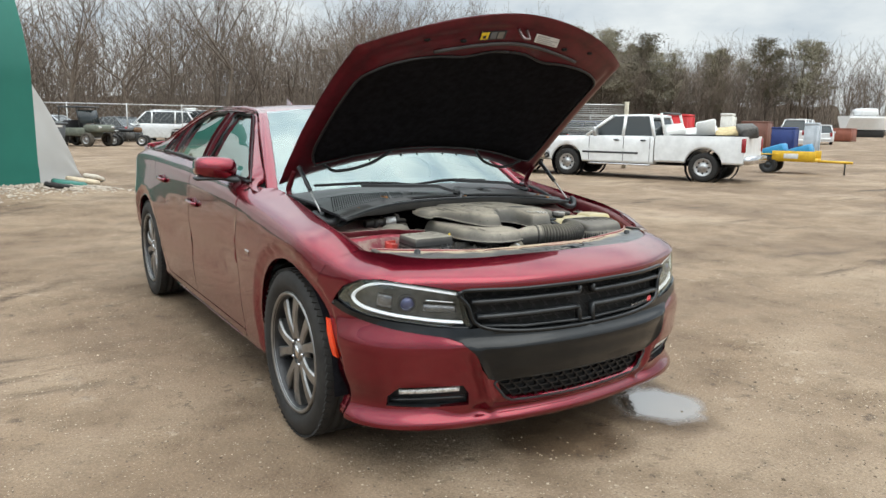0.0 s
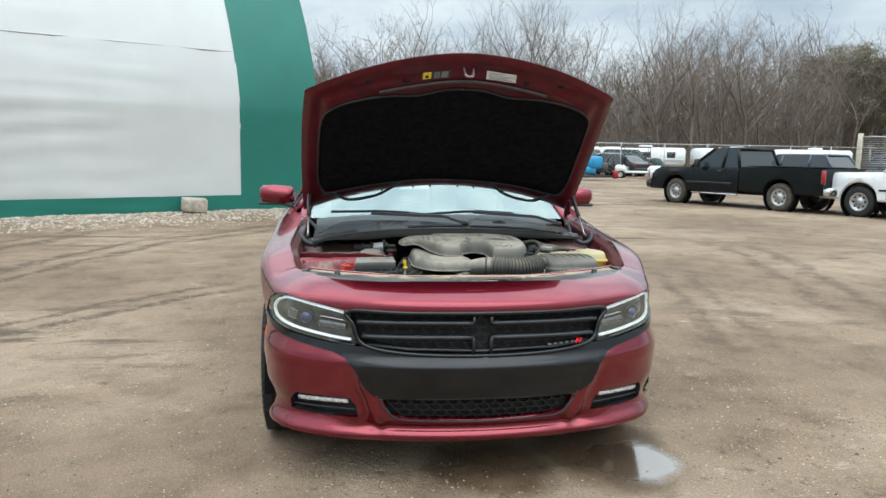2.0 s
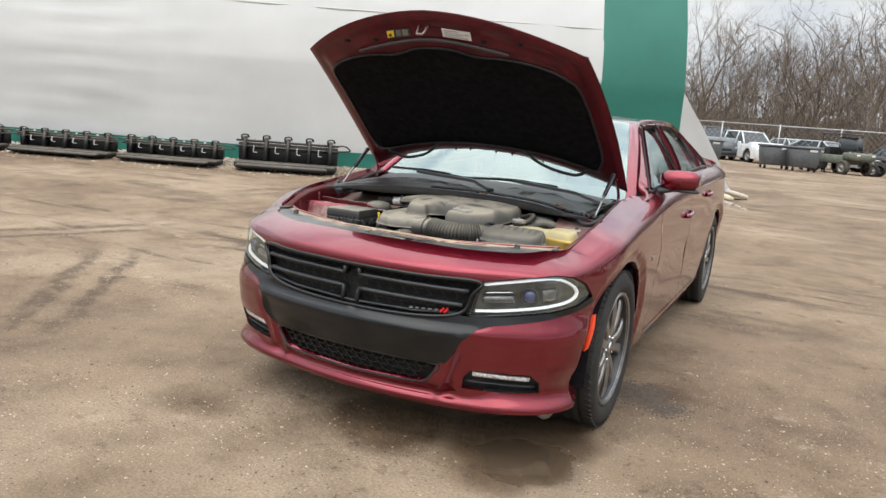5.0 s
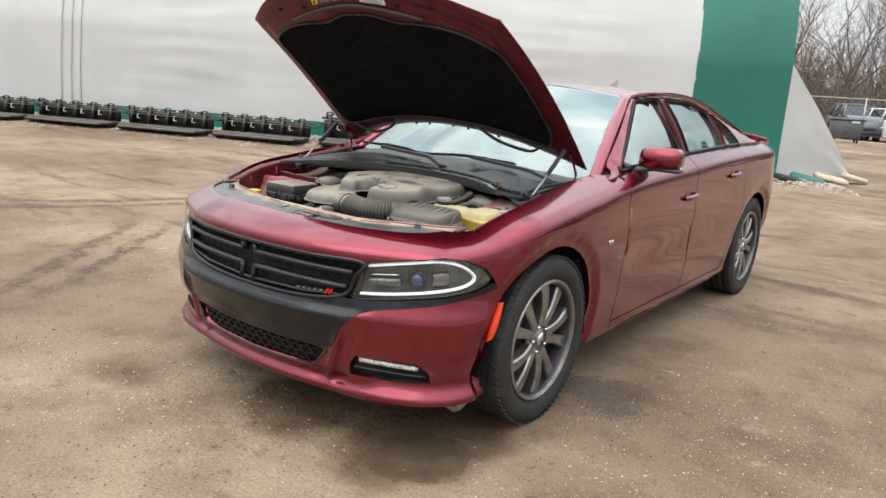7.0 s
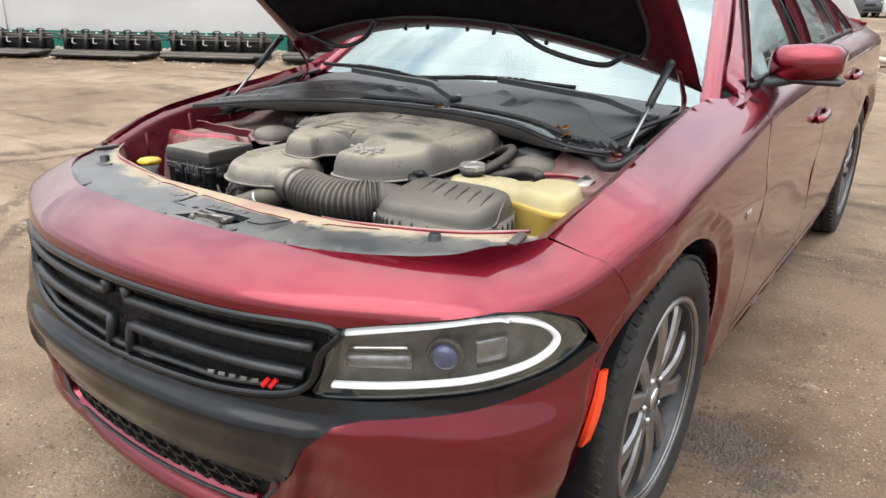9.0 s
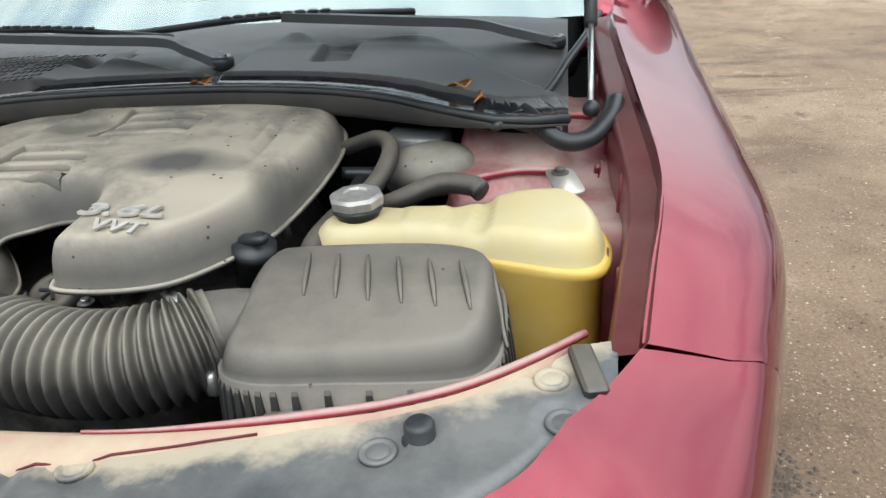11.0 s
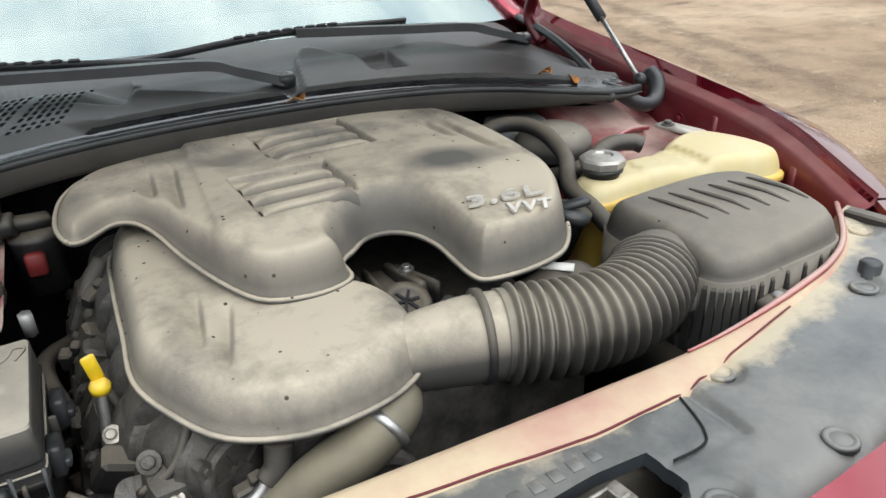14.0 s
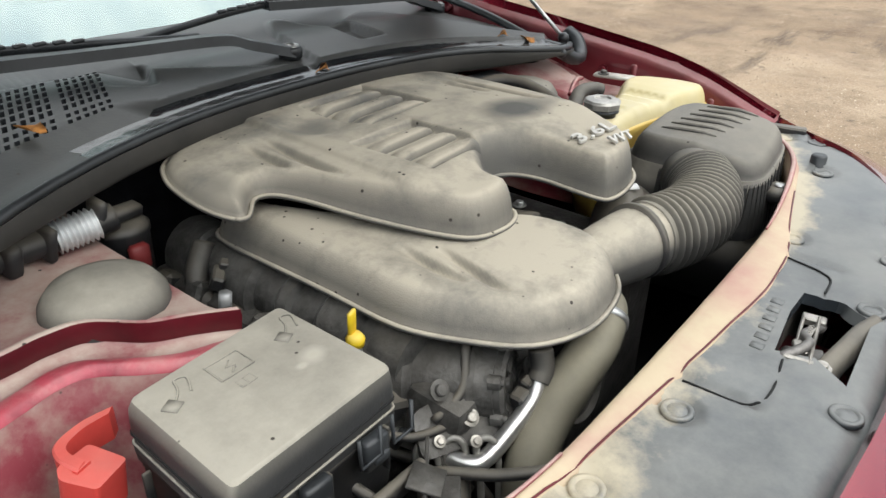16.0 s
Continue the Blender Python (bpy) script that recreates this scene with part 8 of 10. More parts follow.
    base = mixc(0.85, base, mott, "MULTIPLY")
    # damp churned lines where wheels have turned
    rutn = ns(1.15, 7, 0.66, (0.26, 1.5, -27))
    rut = math_("MULTIPLY", step(rutn, 0.45, 0.37), step(ns(0.28, 3), 0.44, 0.60))
    rut = math_("MULTIPLY", rut, step(stain(0.3, -0.4, 2.6, 2.6, 0.6), 0.8, 1.1))
    base = mixc(math_("MULTIPLY", rut, 0.80), base, (0.105, 0.074, 0.052))
    # churned wheel tracks across the yard
    wob, chew = ns(1.3, 5, 0.6), step(ns(6.5, 8, 0.72), 0.43, 0.53)
    for (px, py), (qx, qy), w, k in TRACKS:
        dv = Vector((qx - px, qy - py, 0))
        h, u = dv.length / 2, dv.normalized()
        o_ = n.new("ShaderNodeVectorMath")
        o_.operation = "SUBTRACT"
        l.new(tc.outputs["Object"], o_.inputs[0])
        o_.inputs[1].default_value = ((px + qx) / 2, (py + qy) / 2, 0)
        got = []
        for vec in (u / h, Vector((-u.y, u.x, 0)) / w):
            dn = n.new("ShaderNodeVectorMath")
            dn.operation = "DOT_PRODUCT"
            l.new(o_.outputs["Vector"], dn.inputs[0])
            dn.inputs[1].default_value = vec
            got.append(dn.outputs["Value"])
        across = math_("ADD", got[1], math_("MULTIPLY", math_("SUBTRACT", wob, 0.5), 5.0))
        # two wheel lines, side by side
        pair = math_("ABSOLUTE", math_("SUBTRACT", math_("ABSOLUTE", across, 0), 1.5), 0)
        mask = math_("MULTIPLY", step(pair, 0.9, 0.35), step(math_("ABSOLUTE", got[0], 0), 1.0, 0.55))
        rut = math_("MAXIMUM", rut, math_("MULTIPLY", math_("MULTIPLY", mask, chew), k))
    base = mixc(math_("MULTIPLY", rut, 0.80), base, (0.092, 0.064, 0.044))
    clod = math_("MULTIPLY", step(ns(7.5, 7, 0.7), 0.43, 0.35), step(ns(0.9, 4), 0.40, 0.56))
    base = mixc(math_("MULTIPLY", clod, 0.80), base, (0.105, 0.076, 0.054))
    pale = math_("MULTIPLY", step(ns(5.0, 7, 0.66), 0.60, 0.72), step(ns(0.75, 4), 0.46, 0.60))
    base = mixc(math_("MULTIPLY", pale, 0.75), base, (0.48, 0.395, 0.305))
    grit = ramp(ns(85, 7, 0.72), [(0.34, (0.62, 0.60, 0.58)), (0.50, (0.98, 0.98, 0.98)), (0.66, (1.30, 1.28, 1.24))])
    base = mixc(0.80, base, grit, "MULTIPLY")
    area = step(ns(1.6, 5), 0.40, 0.62)
    for scale, keep, col, lo, hi in ((70, 0.88, (0.46, 0.385, 0.29), 0.18, 0.28), (150, 0.82, (0.43, 0.355, 0.265), 0.20, 0.32), (55, 0.90, (0.10, 0.075, 0.055), 0.22, 0.34)):
        dot, rnd = spots(scale, lo, hi)
        pick = step(math_("ADD", rnd, math_("MULTIPLY", area, 0.12)), keep + 0.06, keep + 0.08)
        base = mixc(math_("MULTIPLY", math_("MULTIPLY", dot, pick), 0.9), base, col)
    wet = math_("MAXIMUM", step(stain(0.66, -0.46, 0.36, 0.50, 0.9), 1.06, 0.72), step(stain(0.12, -0.62, 0.34, 0.31, 0.9), 1.06, 0.66))
    seep = step(stain(1.00, 0.50, 0.26, 0.22, 1.5), 1.0, 0.5)
    damp = step(stain(-0.72, -0.95, 0.26, 0.20, 1.4), 1.0, 0.5)
    dark = math_("MAXIMUM", wet, math_("MAXIMUM", math_("MULTIPLY", seep, 0.75), math_("MULTIPLY", damp, 0.55)))
    base = mixc(dark, base, mixc(1.0, base, (0.44, 0.385, 0.33), "MULTIPLY"))
    pool = step(stain(0.75, -0.61, 0.25, 0.24, 0.9), 1.02, 0.72)
    base = mixc(math_("MULTIPLY", pool, 0.5), base, (0.085, 0.064, 0.046))
    l.new(base, b.inputs["Base Color"])
    rough = math_("SUBTRACT", step(ns(0.8, 5), 0.3, 0.7, 0.72, 0.95), math_("MULTIPLY", wet, 0.34))
    rough = math_("MAXIMUM", math_("SUBTRACT", rough, math_("MULTIPLY", pool, 0.60)), 0.045)
    l.new(rough, b.inputs["Roughness"])
    l.new(math_("ADD", 0.25, math_("MULTIPLY", pool, 0.75)), b.inputs["Specular IOR Level"])
    l.new(pool, b.inputs["Coat Weight"])
    b.inputs["Coat IOR"].default_value = 1.7
    b1, b2 = n.new("ShaderNodeBump"), n.new("ShaderNodeBump")
    b1.inputs["Distance"].default_value, b2.inputs["Distance"].default_value = 0.016, 0.05
    l.new(step(pool, 0.0, 1.0, 0.60, 0.05), b1.inputs["Strength"])
    l.new(step(pool, 0.0, 1.0, 0.60, 0.03), b2.inputs["Strength"])
    l.new(ns(75, 8, 0.72), b1.inputs["Height"])
    l.new(math_("SUBTRACT", ns(6, 8, 0.64), math_("MULTIPLY", rut, 0.6)), b2.inputs["Height"])
    l.new(b1.outputs["Normal"], b2.inputs["Normal"])
    l.new(b2.outputs["Normal"], b.inputs["Normal"])
    return m


gm.materials.append(dirt())
ground = tagged(new("ground", gm), "packed brown dirt yard with tyre ruts and loose gravel", "ground", kind="structure")

# ---- fabric shed: white cover with a green end band ----
SHED_O, SHED_A = Vector((-1.1, 12.5, 0)), 28.0
SD = Vector((-math.cos(radians(SHED_A)), -math.sin(radians(SHED_A)), 0))
SN = Vector((SD.y, -SD.x, 0))
if SN.y < 0:
    SN = -SN
shed = thing("fabric_shed", "large white fabric shed with a green end band and skirt", "shed")


def shed_pt(s, q, out=0.0):
    """s along the wall from its end, q up the arched section."""
    if q < 2.1:
        off, z, nn = 0.0, q, (-1, 0)
    else:
        a = min(0.15 + (q - 2.1) / 6.8, math.pi / 2)
        off, z, nn = 6.8 * (math.cos(0.15) - math.cos(a)), 2.1 + 6.8 * (math.sin(a) - math.sin(0.15)), (-math.cos(a), math.sin(a))
    sag = 0.03 * math.sin(s * math.pi / 1.6) ** 2 * min(1, q / 1.0) if s > 1.75 else 0.0
    p = SHED_O + SD * s + SN * (off + sag + nn[0] * out)
    return Vector((p.x, p.y, 0.10 + z + nn[1] * out))


def shed_panel(name, s0, s1, q0, q1, material, out=0.0, wrinkle=0.0, ns_=60, nq=50, lab=""):
    bm = bmesh.new()
    rows = []
    for j in range(nq + 1):
        q = q0 + (q1 - q0) * j / nq
        row = []
        for i in range(ns_ + 1):
            s_ = s0 + (s1 - s0) * i / ns_
            w = wrinkle * (noise.noise((s_ * 0.55, q * 5.0, 3.1)) * (0.4 + noise.noise((s_ * 0.3, q * 0.4, 9.0))) + 0.6 * noise.noise((s_ * 1.6, q * 0.5, 7.7)))
            row.append(bm.verts.new(shed_pt(s_, q, out + w)))
        rows.append(row)
    for a, b in zip(rows, rows[1:]):
        for i in range(ns_):
            bm.faces.new((a[i], a[i + 1], b[i + 1], b[i]))
    bmesh.ops.recalc_face_normals(bm, faces=bm.faces)
    return part(name, bm, material, shed, lab)


shed_panel("cover", 1.70, 34.0, 0.30, 11.7, FABRIC, 0.0, 0.040, 190, 110, "white fabric cover")
shed_panel("end_band", -0.02, 1.72, 0.20, 11.7, GREEN, 0.012, 0.008, 16, 80, "green fabric end band")
shed_panel("skirt", -0.02, 34.0, 0.0, 0.36, GREEN, 0.035, 0.03, 150, 6, "green fabric skirt")
for s_ in (14.72, 14.95, 15.2, 30.0):
    bm = bmesh.new()
    tube(bm, [shed_pt(s_ + 0.04 * math.sin(q * 2), q, 0.02) for q in [0.3 + 0.3 * i for i in range(30)]], 0.014, 6, raw=True)
    part("fold", bm, FABRIC, shed)
bm = bmesh.new()
tube(bm, [shed_pt(s_, 3.27, 0.004) for s_ in [1.75 + 0.8 * i for i in range(40)]], 0.010, 5, raw=True)
part("seam", bm, FABRIC, shed)
# end wall and the slanted flap that is pegged out behind it
bm = bmesh.new()
arc = [shed_pt(0.0, q) for q in [0.0] + [2.1 + 9.6 * i / 24 for i in range(25)]]
bm.faces.new([bm.verts.new(p) for p in arc] + [bm.verts.new((arc[-1].x, arc[-1].y, 0.0))])
part("end_wall", bm, FABRIC, shed)
FL = Vector((-0.08, 14.9, 0.06))
top, foot = shed_pt(0.10, 2.40) + SN * 0.25, shed_pt(0.10, 0.0) + SN * 0.25
bm = bmesh.new()
rows = []
for j in range(15):
    k = j / 14
    row = []
    for i in range(19):
        t = i / 18
        p = foot + (FL - foot) * t + (top - foot) * k * (1 - t) ** 1.15
        p = p + SD * (-0.12 * math.sin(math.pi * t) * k + 0.05 * noise.noise((t * 4, k * 3, 2.0)))
        row.append(bm.verts.new(p))
    rows.append(row)
for a, b in zip(rows, rows[1:]):
    for i in range(18):
        bm.faces.new((a[i], a[i + 1], b[i + 1], b[i]))
bmesh.ops.remove_doubles(bm, verts=bm.verts, dist=0.002)
part("end_flap", bm, FABRIC, shed, "white fabric flap pegged to the ground")


# ---- parked vehicles and yard clutter ----
PAINTS = {}


def paint(name, col, metal=0.2):
    if name not in PAINTS:
        PAINTS[name] = mat(name, col, 0.35, metal, vary=0.08, scale=5, coat=0.6)
    return PAINTS[name]


TAIL = mat("red_tail_lamp", (0.26, 0.010, 0.014), 0.25, coat=0.5)
HEADL = mat("clear_head_lamp", (0.6, 0.6, 0.58), 0.12, 0.3, vary=0.3, scale=40)
DARKGLASS = mat("dark_vehicle_glass", (0.020, 0.026, 0.028), 0.05, coat=0.25)
ALLOY = mat("dull_alloy", (0.42, 0.42, 0.42), 0.35, 0.8, vary=0.2, scale=20)


def road_wheel(parent, c, r, w, s, rim=ALLOY, muddy=None):
    wh = holder("wheel", parent)
    m = Matrix.Translation(c) @ Matrix.Rotation(s * math.pi / 2, 4, "Y")
    bm = bmesh.new()
    lathe(bm, [(r * 0.60, -w * 0.42), (r * 0.70, -w * 0.5), (r * 0.93, -w * 0.48), (r, -w * 0.36), (r, w * 0.36), (r * 0.93, w * 0.48), (r * 0.70, w * 0.5), (r * 0.60, w * 0.42)], m, 28, cap=False)
    part("tyre", bm, muddy or RUBBER, wh)
    bm = bmesh.new()
    lathe(bm, [(r * 0.61, w * 0.44), (r * 0.56, w * 0.46), (r * 0.52, w * 0.34), (r * 0.24, w * 0.30), (r * 0.20, w * 0.42), (r * 0.10, w * 0.45), (0.0, w * 0.45)], m, 28, cap=False)
    part("rim", bm, rim, wh)
    # holes are flat near-black discs, the shade of their depth painted
    for i in range(8):
        bm = bmesh.new()
        lathe(bm, [(r * 0.065, 0.0), (r * 0.065, 0.006), (0.0, 0.006)], m @ Matrix.Rotation(2 * math.pi * i / 8, 4, "Z") @ Matrix.Translation((r * 0.40, 0, w * 0.325)), 10)
        part("rim_hole", bm, DARK, wh)
    return wh


def shell(parent, name, stations, half, z0, wheels, r_arch, r_z, material, tuck=0.94):
    """A closed body lofted along its length; stations give (y, top, width factor); the bottom rises over the wheels."""
    bm = bmesh.new()
    top = curve([(y, t) for y, t, k in stations])
    wid = curve([(y, k) for y, t, k in stations])
    y0, y1 = stations[0][0], stations[-1][0]
    ys = sorted(set([y0 + (y1 - y0) * i / 60 for i in range(61)] + [yc + r_arch * math.cos(math.pi * i / 16) for yc in wheels for i in range(17)]))
    rings = []
    for y in ys:
        zb = z0
        for yc in wheels:
            if abs(y - yc) < r_arch:
                zb = max(zb, r_z + math.sqrt(max(0, r_arch ** 2 - (y - yc) ** 2)))
        zt, w = top(y), half * wid(y)
        zb = min(zb, zt - 0.06)
        zm = zb + (zt - zb) * 0.5
        ring = [(w * 0.96, zb), (w, zb + 0.04), (w * 1.005, zm), (w * 0.99, zt - 0.10 * (zt > zb + 0.2)), (w * tuck, zt)]
        rings.append([Vector((x, y, z)) for x, z in ring] + [Vector((-x, y, z)) for x, z in ring[::-1]])
    ring_loft(bm, rings)
    bmesh.ops.recalc_face_normals(bm, faces=bm.faces)
    ob = part(name, bm, material, parent, sharp=40)
    for s in (-1, 1):
        for yc in wheels:
            ab = bmesh.new()
            lathe(ab, [(r_arch * 0.99, -0.20), (r_arch * 0.99, 0.0)], Matrix.Translation((s * (half - 0.05), yc, r_z)) @ Matrix.Rotation(s * math.pi / 2, 4, "Y"), 28, cap=False)
            part("wheel_arch", ab, PAD, parent)
    return ob


def cabin(parent, pts, half, z_belt, k_top, material, glass=DARKGLASS, posts=()):
    """Glass house: pts are (y, z) of its side view, base front, roof front, roof rear, base rear."""
    bm = bmesh.new()
    zt = max(p[1] for p in pts)

    def wx(z):
        return half * (0.93 - (0.93 - k_top) * (z - z_belt) / (zt - z_belt))
    ring_loft(bm, [[Vector((s * wx(z), y, z)) for y, z in pts] for s in (-1, 1)])
    bmesh.ops.recalc_face_normals(bm, faces=bm.faces)
    part("glasshouse", bm, glass, parent, smooth=False)
    (ya, za), (yb, zb_), (yc, zc), (yd, zd) = pts
    bm = bmesh.new()
    ring_loft(bm, [[Vector((wx(z) * 1.01 * k, y, z + dz)) for k, dz in ((-1, -0.03), (-0.96, 0.03), (-0.5, 0.05), (0.5, 0.05), (0.96, 0.03), (1, -0.03))] for y, z in ((yb - 0.06, zb_ - 0.01), (yb * 0.7 + yc * 0.3, zb_), (yb * 0.3 + yc * 0.7, zc), (yc + 0.06, zc - 0.01))])
    bmesh.ops.recalc_face_normals(bm, faces=bm.faces)
    part("roof", bm, material, parent)
    for s in (-1, 1):
        for (p, q) in (((ya, za), (yb, zb_)), ((yc, zc), (yd, zd))) + tuple(((y, z_belt), (y, zt - 0.02)) for y in posts):
            bm = bmesh.new()
            tube(bm, [(s * wx(p[1]) * 1.005, p[0], p[1]), (s * wx(q[1]) * 1.005, q[0], q[1])], 0.045, 6, raw=True)
            part("pillar", bm, material, parent)


def small(parent, name, c, size, material, rot=None, bevel=0.015, lab=""):
    bm = bmesh.new()
    box(bm, c, size, rot=rot, bevel=min(bevel, min(size) * 0.45))
    return part(name, bm, material, parent, lab)


def place(x, y, heading):
    """A pose on the ground; heading is the compass turn of its front from -y."""
    return Matrix.Translation((x, y, 0.0)) @ Matrix.Rotation(radians(heading), 4, "Z")


def pickup(label, material, m, wb, extra, four_door, muddy, tail=1.20):
    t = thing("pickup_truck", label, "pickup", m)
    H = 0.93
    y0, y1 = -1.02, wb + tail
    cab_r = wb * 0.66 if four_door else wb * 0.64
    shell(t, "cab_body", [(y0, 0.86, 0.93), (y0 + 0.25, 1.00, 0.98), (-0.1, 1.06, 1.0), (0.62, 1.09, 1.0), (1.3, 1.10, 1.0), (cab_r, 1.10, 1.0)], H, 0.40, (0.0,), 0.46, 0.37, material)
    shell(t, "bed", [(cab_r + 0.03, 1.12, 1.0), (cab_r + 0.6, 1.13, 1.0), (wb, 1.13, 1.0), (y1 - 0.2, 1.13, 1.0), (y1, 1.13, 0.99)], H, 0.46, (wb,), 0.46, 0.37, material, 0.97)
    cabin(t, [(0.55, 1.09), (1.22, 1.60), (cab_r - 0.18, 1.61), (cab_r - 0.02, 1.10)], H, 1.09, 0.78, material, posts=(1.58,) if four_door else (1.62,))
    small(t, "bed_floor", (0, (cab_r + y1) / 2, 1.145), (1.55, y1 - cab_r - 0.3, 0.02), PAD)
    small(t, "front_bumper", (0, y0 - 0.06, 0.55), (1.86, 0.20, 0.24), extra, bevel=0.05)
    small(t, "rear_bumper", (0, y1 + 0.07, 0.56), (1.84, 0.18, 0.20), CHROME, bevel=0.04)
    small(t, "grille", (0, y0 - 0.01, 0.78), (1.2, 0.06, 0.26), BLACK_SATIN)
    small(t, "chassis", (0, wb / 2, 0.44), (1.3, wb + 1.2, 0.14), DARK)
    small(t, "running_board", (-H + 0.06, cab_r * 0.62, 0.36), (0.10, cab_r * 0.7, 0.05), CHROME)
    small(t, "running_board", (H - 0.06, cab_r * 0.62, 0.36), (0.10, cab_r * 0.7, 0.05), CHROME)
    for s in (-1, 1):
        small(t, "head_lamp", (s * 0.78, y0 + 0.02, 0.80), (0.30, 0.10, 0.26), HEADL, bevel=0.04)
        small(t, "tail_lamp", (s * (H - 0.035), y1 - 0.02, 0.92), (0.09, 0.10, 0.34), TAIL, bevel=0.02)
        small(t, "door_mirror", (s * (H + 0.12), 0.88, 1.20), (0.20, 0.10, 0.24), extra, bevel=0.03)
        door_x = s * (H + 0.004)
        small(t, "side_moulding", (door_x, 1.20 if not four_door else 1.25, 0.66), (0.02, 1.55, 0.05), BLACK_SATIN)
        for y in ((0.66, 1.62, cab_r - 0.10) if four_door else (0.66, 1.72)):
            small(t, "door_seam", (door_x - s * 0.003, y, 0.76), (0.006, 0.014, 0.62), DARK, bevel=0.001)
        for y in ((1.42, cab_r - 0.28) if four_door else (1.55,)):
            small(t, "door_handle", (door_x, y, 0.99), (0.04, 0.15, 0.04), BLACK_SATIN)
        for y in (0.0, wb):
            road_wheel(t, (s * (H - 0.16), y, 0.365), 0.365, 0.25, s, muddy=muddy)
    for x in (-0.55, 0.0, 0.55):
        small(t, "roof_lamp", (x, 1.22, 1.635), (0.09, 0.05, 0.03), ORANGE if extra is BLACK_SATIN else PAPER)
    return t


def heading(front, rear):
    """Turn so that the nose points from rear to front."""
    d = Vector(front) - Vector(rear)
    return math.degrees(math.atan2(d.x, -d.y))


def by_wheels(front, rear, side, half):
    """The pose of a vehicle whose near wheels stand at front and rear; side: which side those are."""
    h = heading(front, rear)
    m = Matrix.Rotation(radians(h), 4, "Z")
    off = m @ Vector((side * half, 0, 0))
    return Matrix.Translation((front[0] - off.x, front[1] - off.y, 0)) @ m


MUD = mat("muddy_tyre", (0.10, 0.085, 0.065), 0.85, color2=(0.04, 0.036, 0.03), scale=8)
WHITE = paint("white_paint", (0.72, 0.73, 0.73), 0.0)
BLACKP = mat("black_green_paint", (0.006, 0.008, 0.008), 0.16, vary=0.2, scale=3, spec=0.22)
fw_, rw_ = Vector((11.75, 12.3)), Vector((13.15, 8.9))
white_truck = pickup("white four-door pickup truck with junk in its bed", WHITE, by_wheels(fw_, rw_, 1, 0.82), (fw_ - rw_).length, STEEL, True, None, 0.95)
fb_w, rb_w = Vector((9.35, 17.0)), Vector((10.60, 14.05))
black_truck = pickup("black extended-cab pickup truck with muddy rear tyres", BLACKP, by_wheels(fb_w, rb_w, 1, 0.82), (fb_w - rb_w).length + 0.2, BLACK_SATIN, False, MUD)
wm = white_truck.matrix_basis
# load on the white truck
junk = [((0.3, 2.75, 1.24), (0.9, 0.5, 0.20), "crumpled_panel", PAPER), ((-0.3, 3.2, 1.23), (0.8, 0.9, 0.12), "crumpled_panel", PAPER), ((0.2, 3.5, 1.30), (0.06, 0.5, 0.45), "bent_sheet", PAPER), ((-0.1, 4.0, 1.22), (0.9, 0.7, 0.14), "foam_slab", mat("tan_foam", (0.5, 0.40, 0.22), 0.9, vary=0.2)), ((0.2, 4.5, 1.26), (0.7, 0.4, 0.26), "scrap_heap", CAST)]
for p, sz, nm, mt_ in junk:
    o = thing(nm, "piece of scrap lying in the white pickup bed", "scrap", wm @ Matrix.Translation((p[0], p[1], 0)))
    bm = bmesh.new()
    box(bm, (0, 0, p[2]), sz, rot=(8, 10, 20), bevel=0.03)
    for v in bm.verts:
        v.co += Vector((noise.noise(v.co * 3), noise.noise(v.co * 3.3), noise.noise(v.co * 2.7))) * 0.06
    part("piece", bm, mt_, o)
rk = thing("bed_rack", "black headache rack behind the white pickup cab", "rack", wm)
for s in (-1, 1):
    bm = bmesh.new()
    tube(bm, [(s * 0.80, 2.66, 1.13), (s * 0.76, 2.52, 1.68)], 0.035, 8, raw=True)
    part("post", bm, PAPER, rk)
bm = bmesh.new()
tube(bm, [(-0.76, 2.52, 1.68), (0.76, 2.52, 1.68)], 0.03, 8, raw=True)
part("rail", bm, BLACK_SATIN, rk)


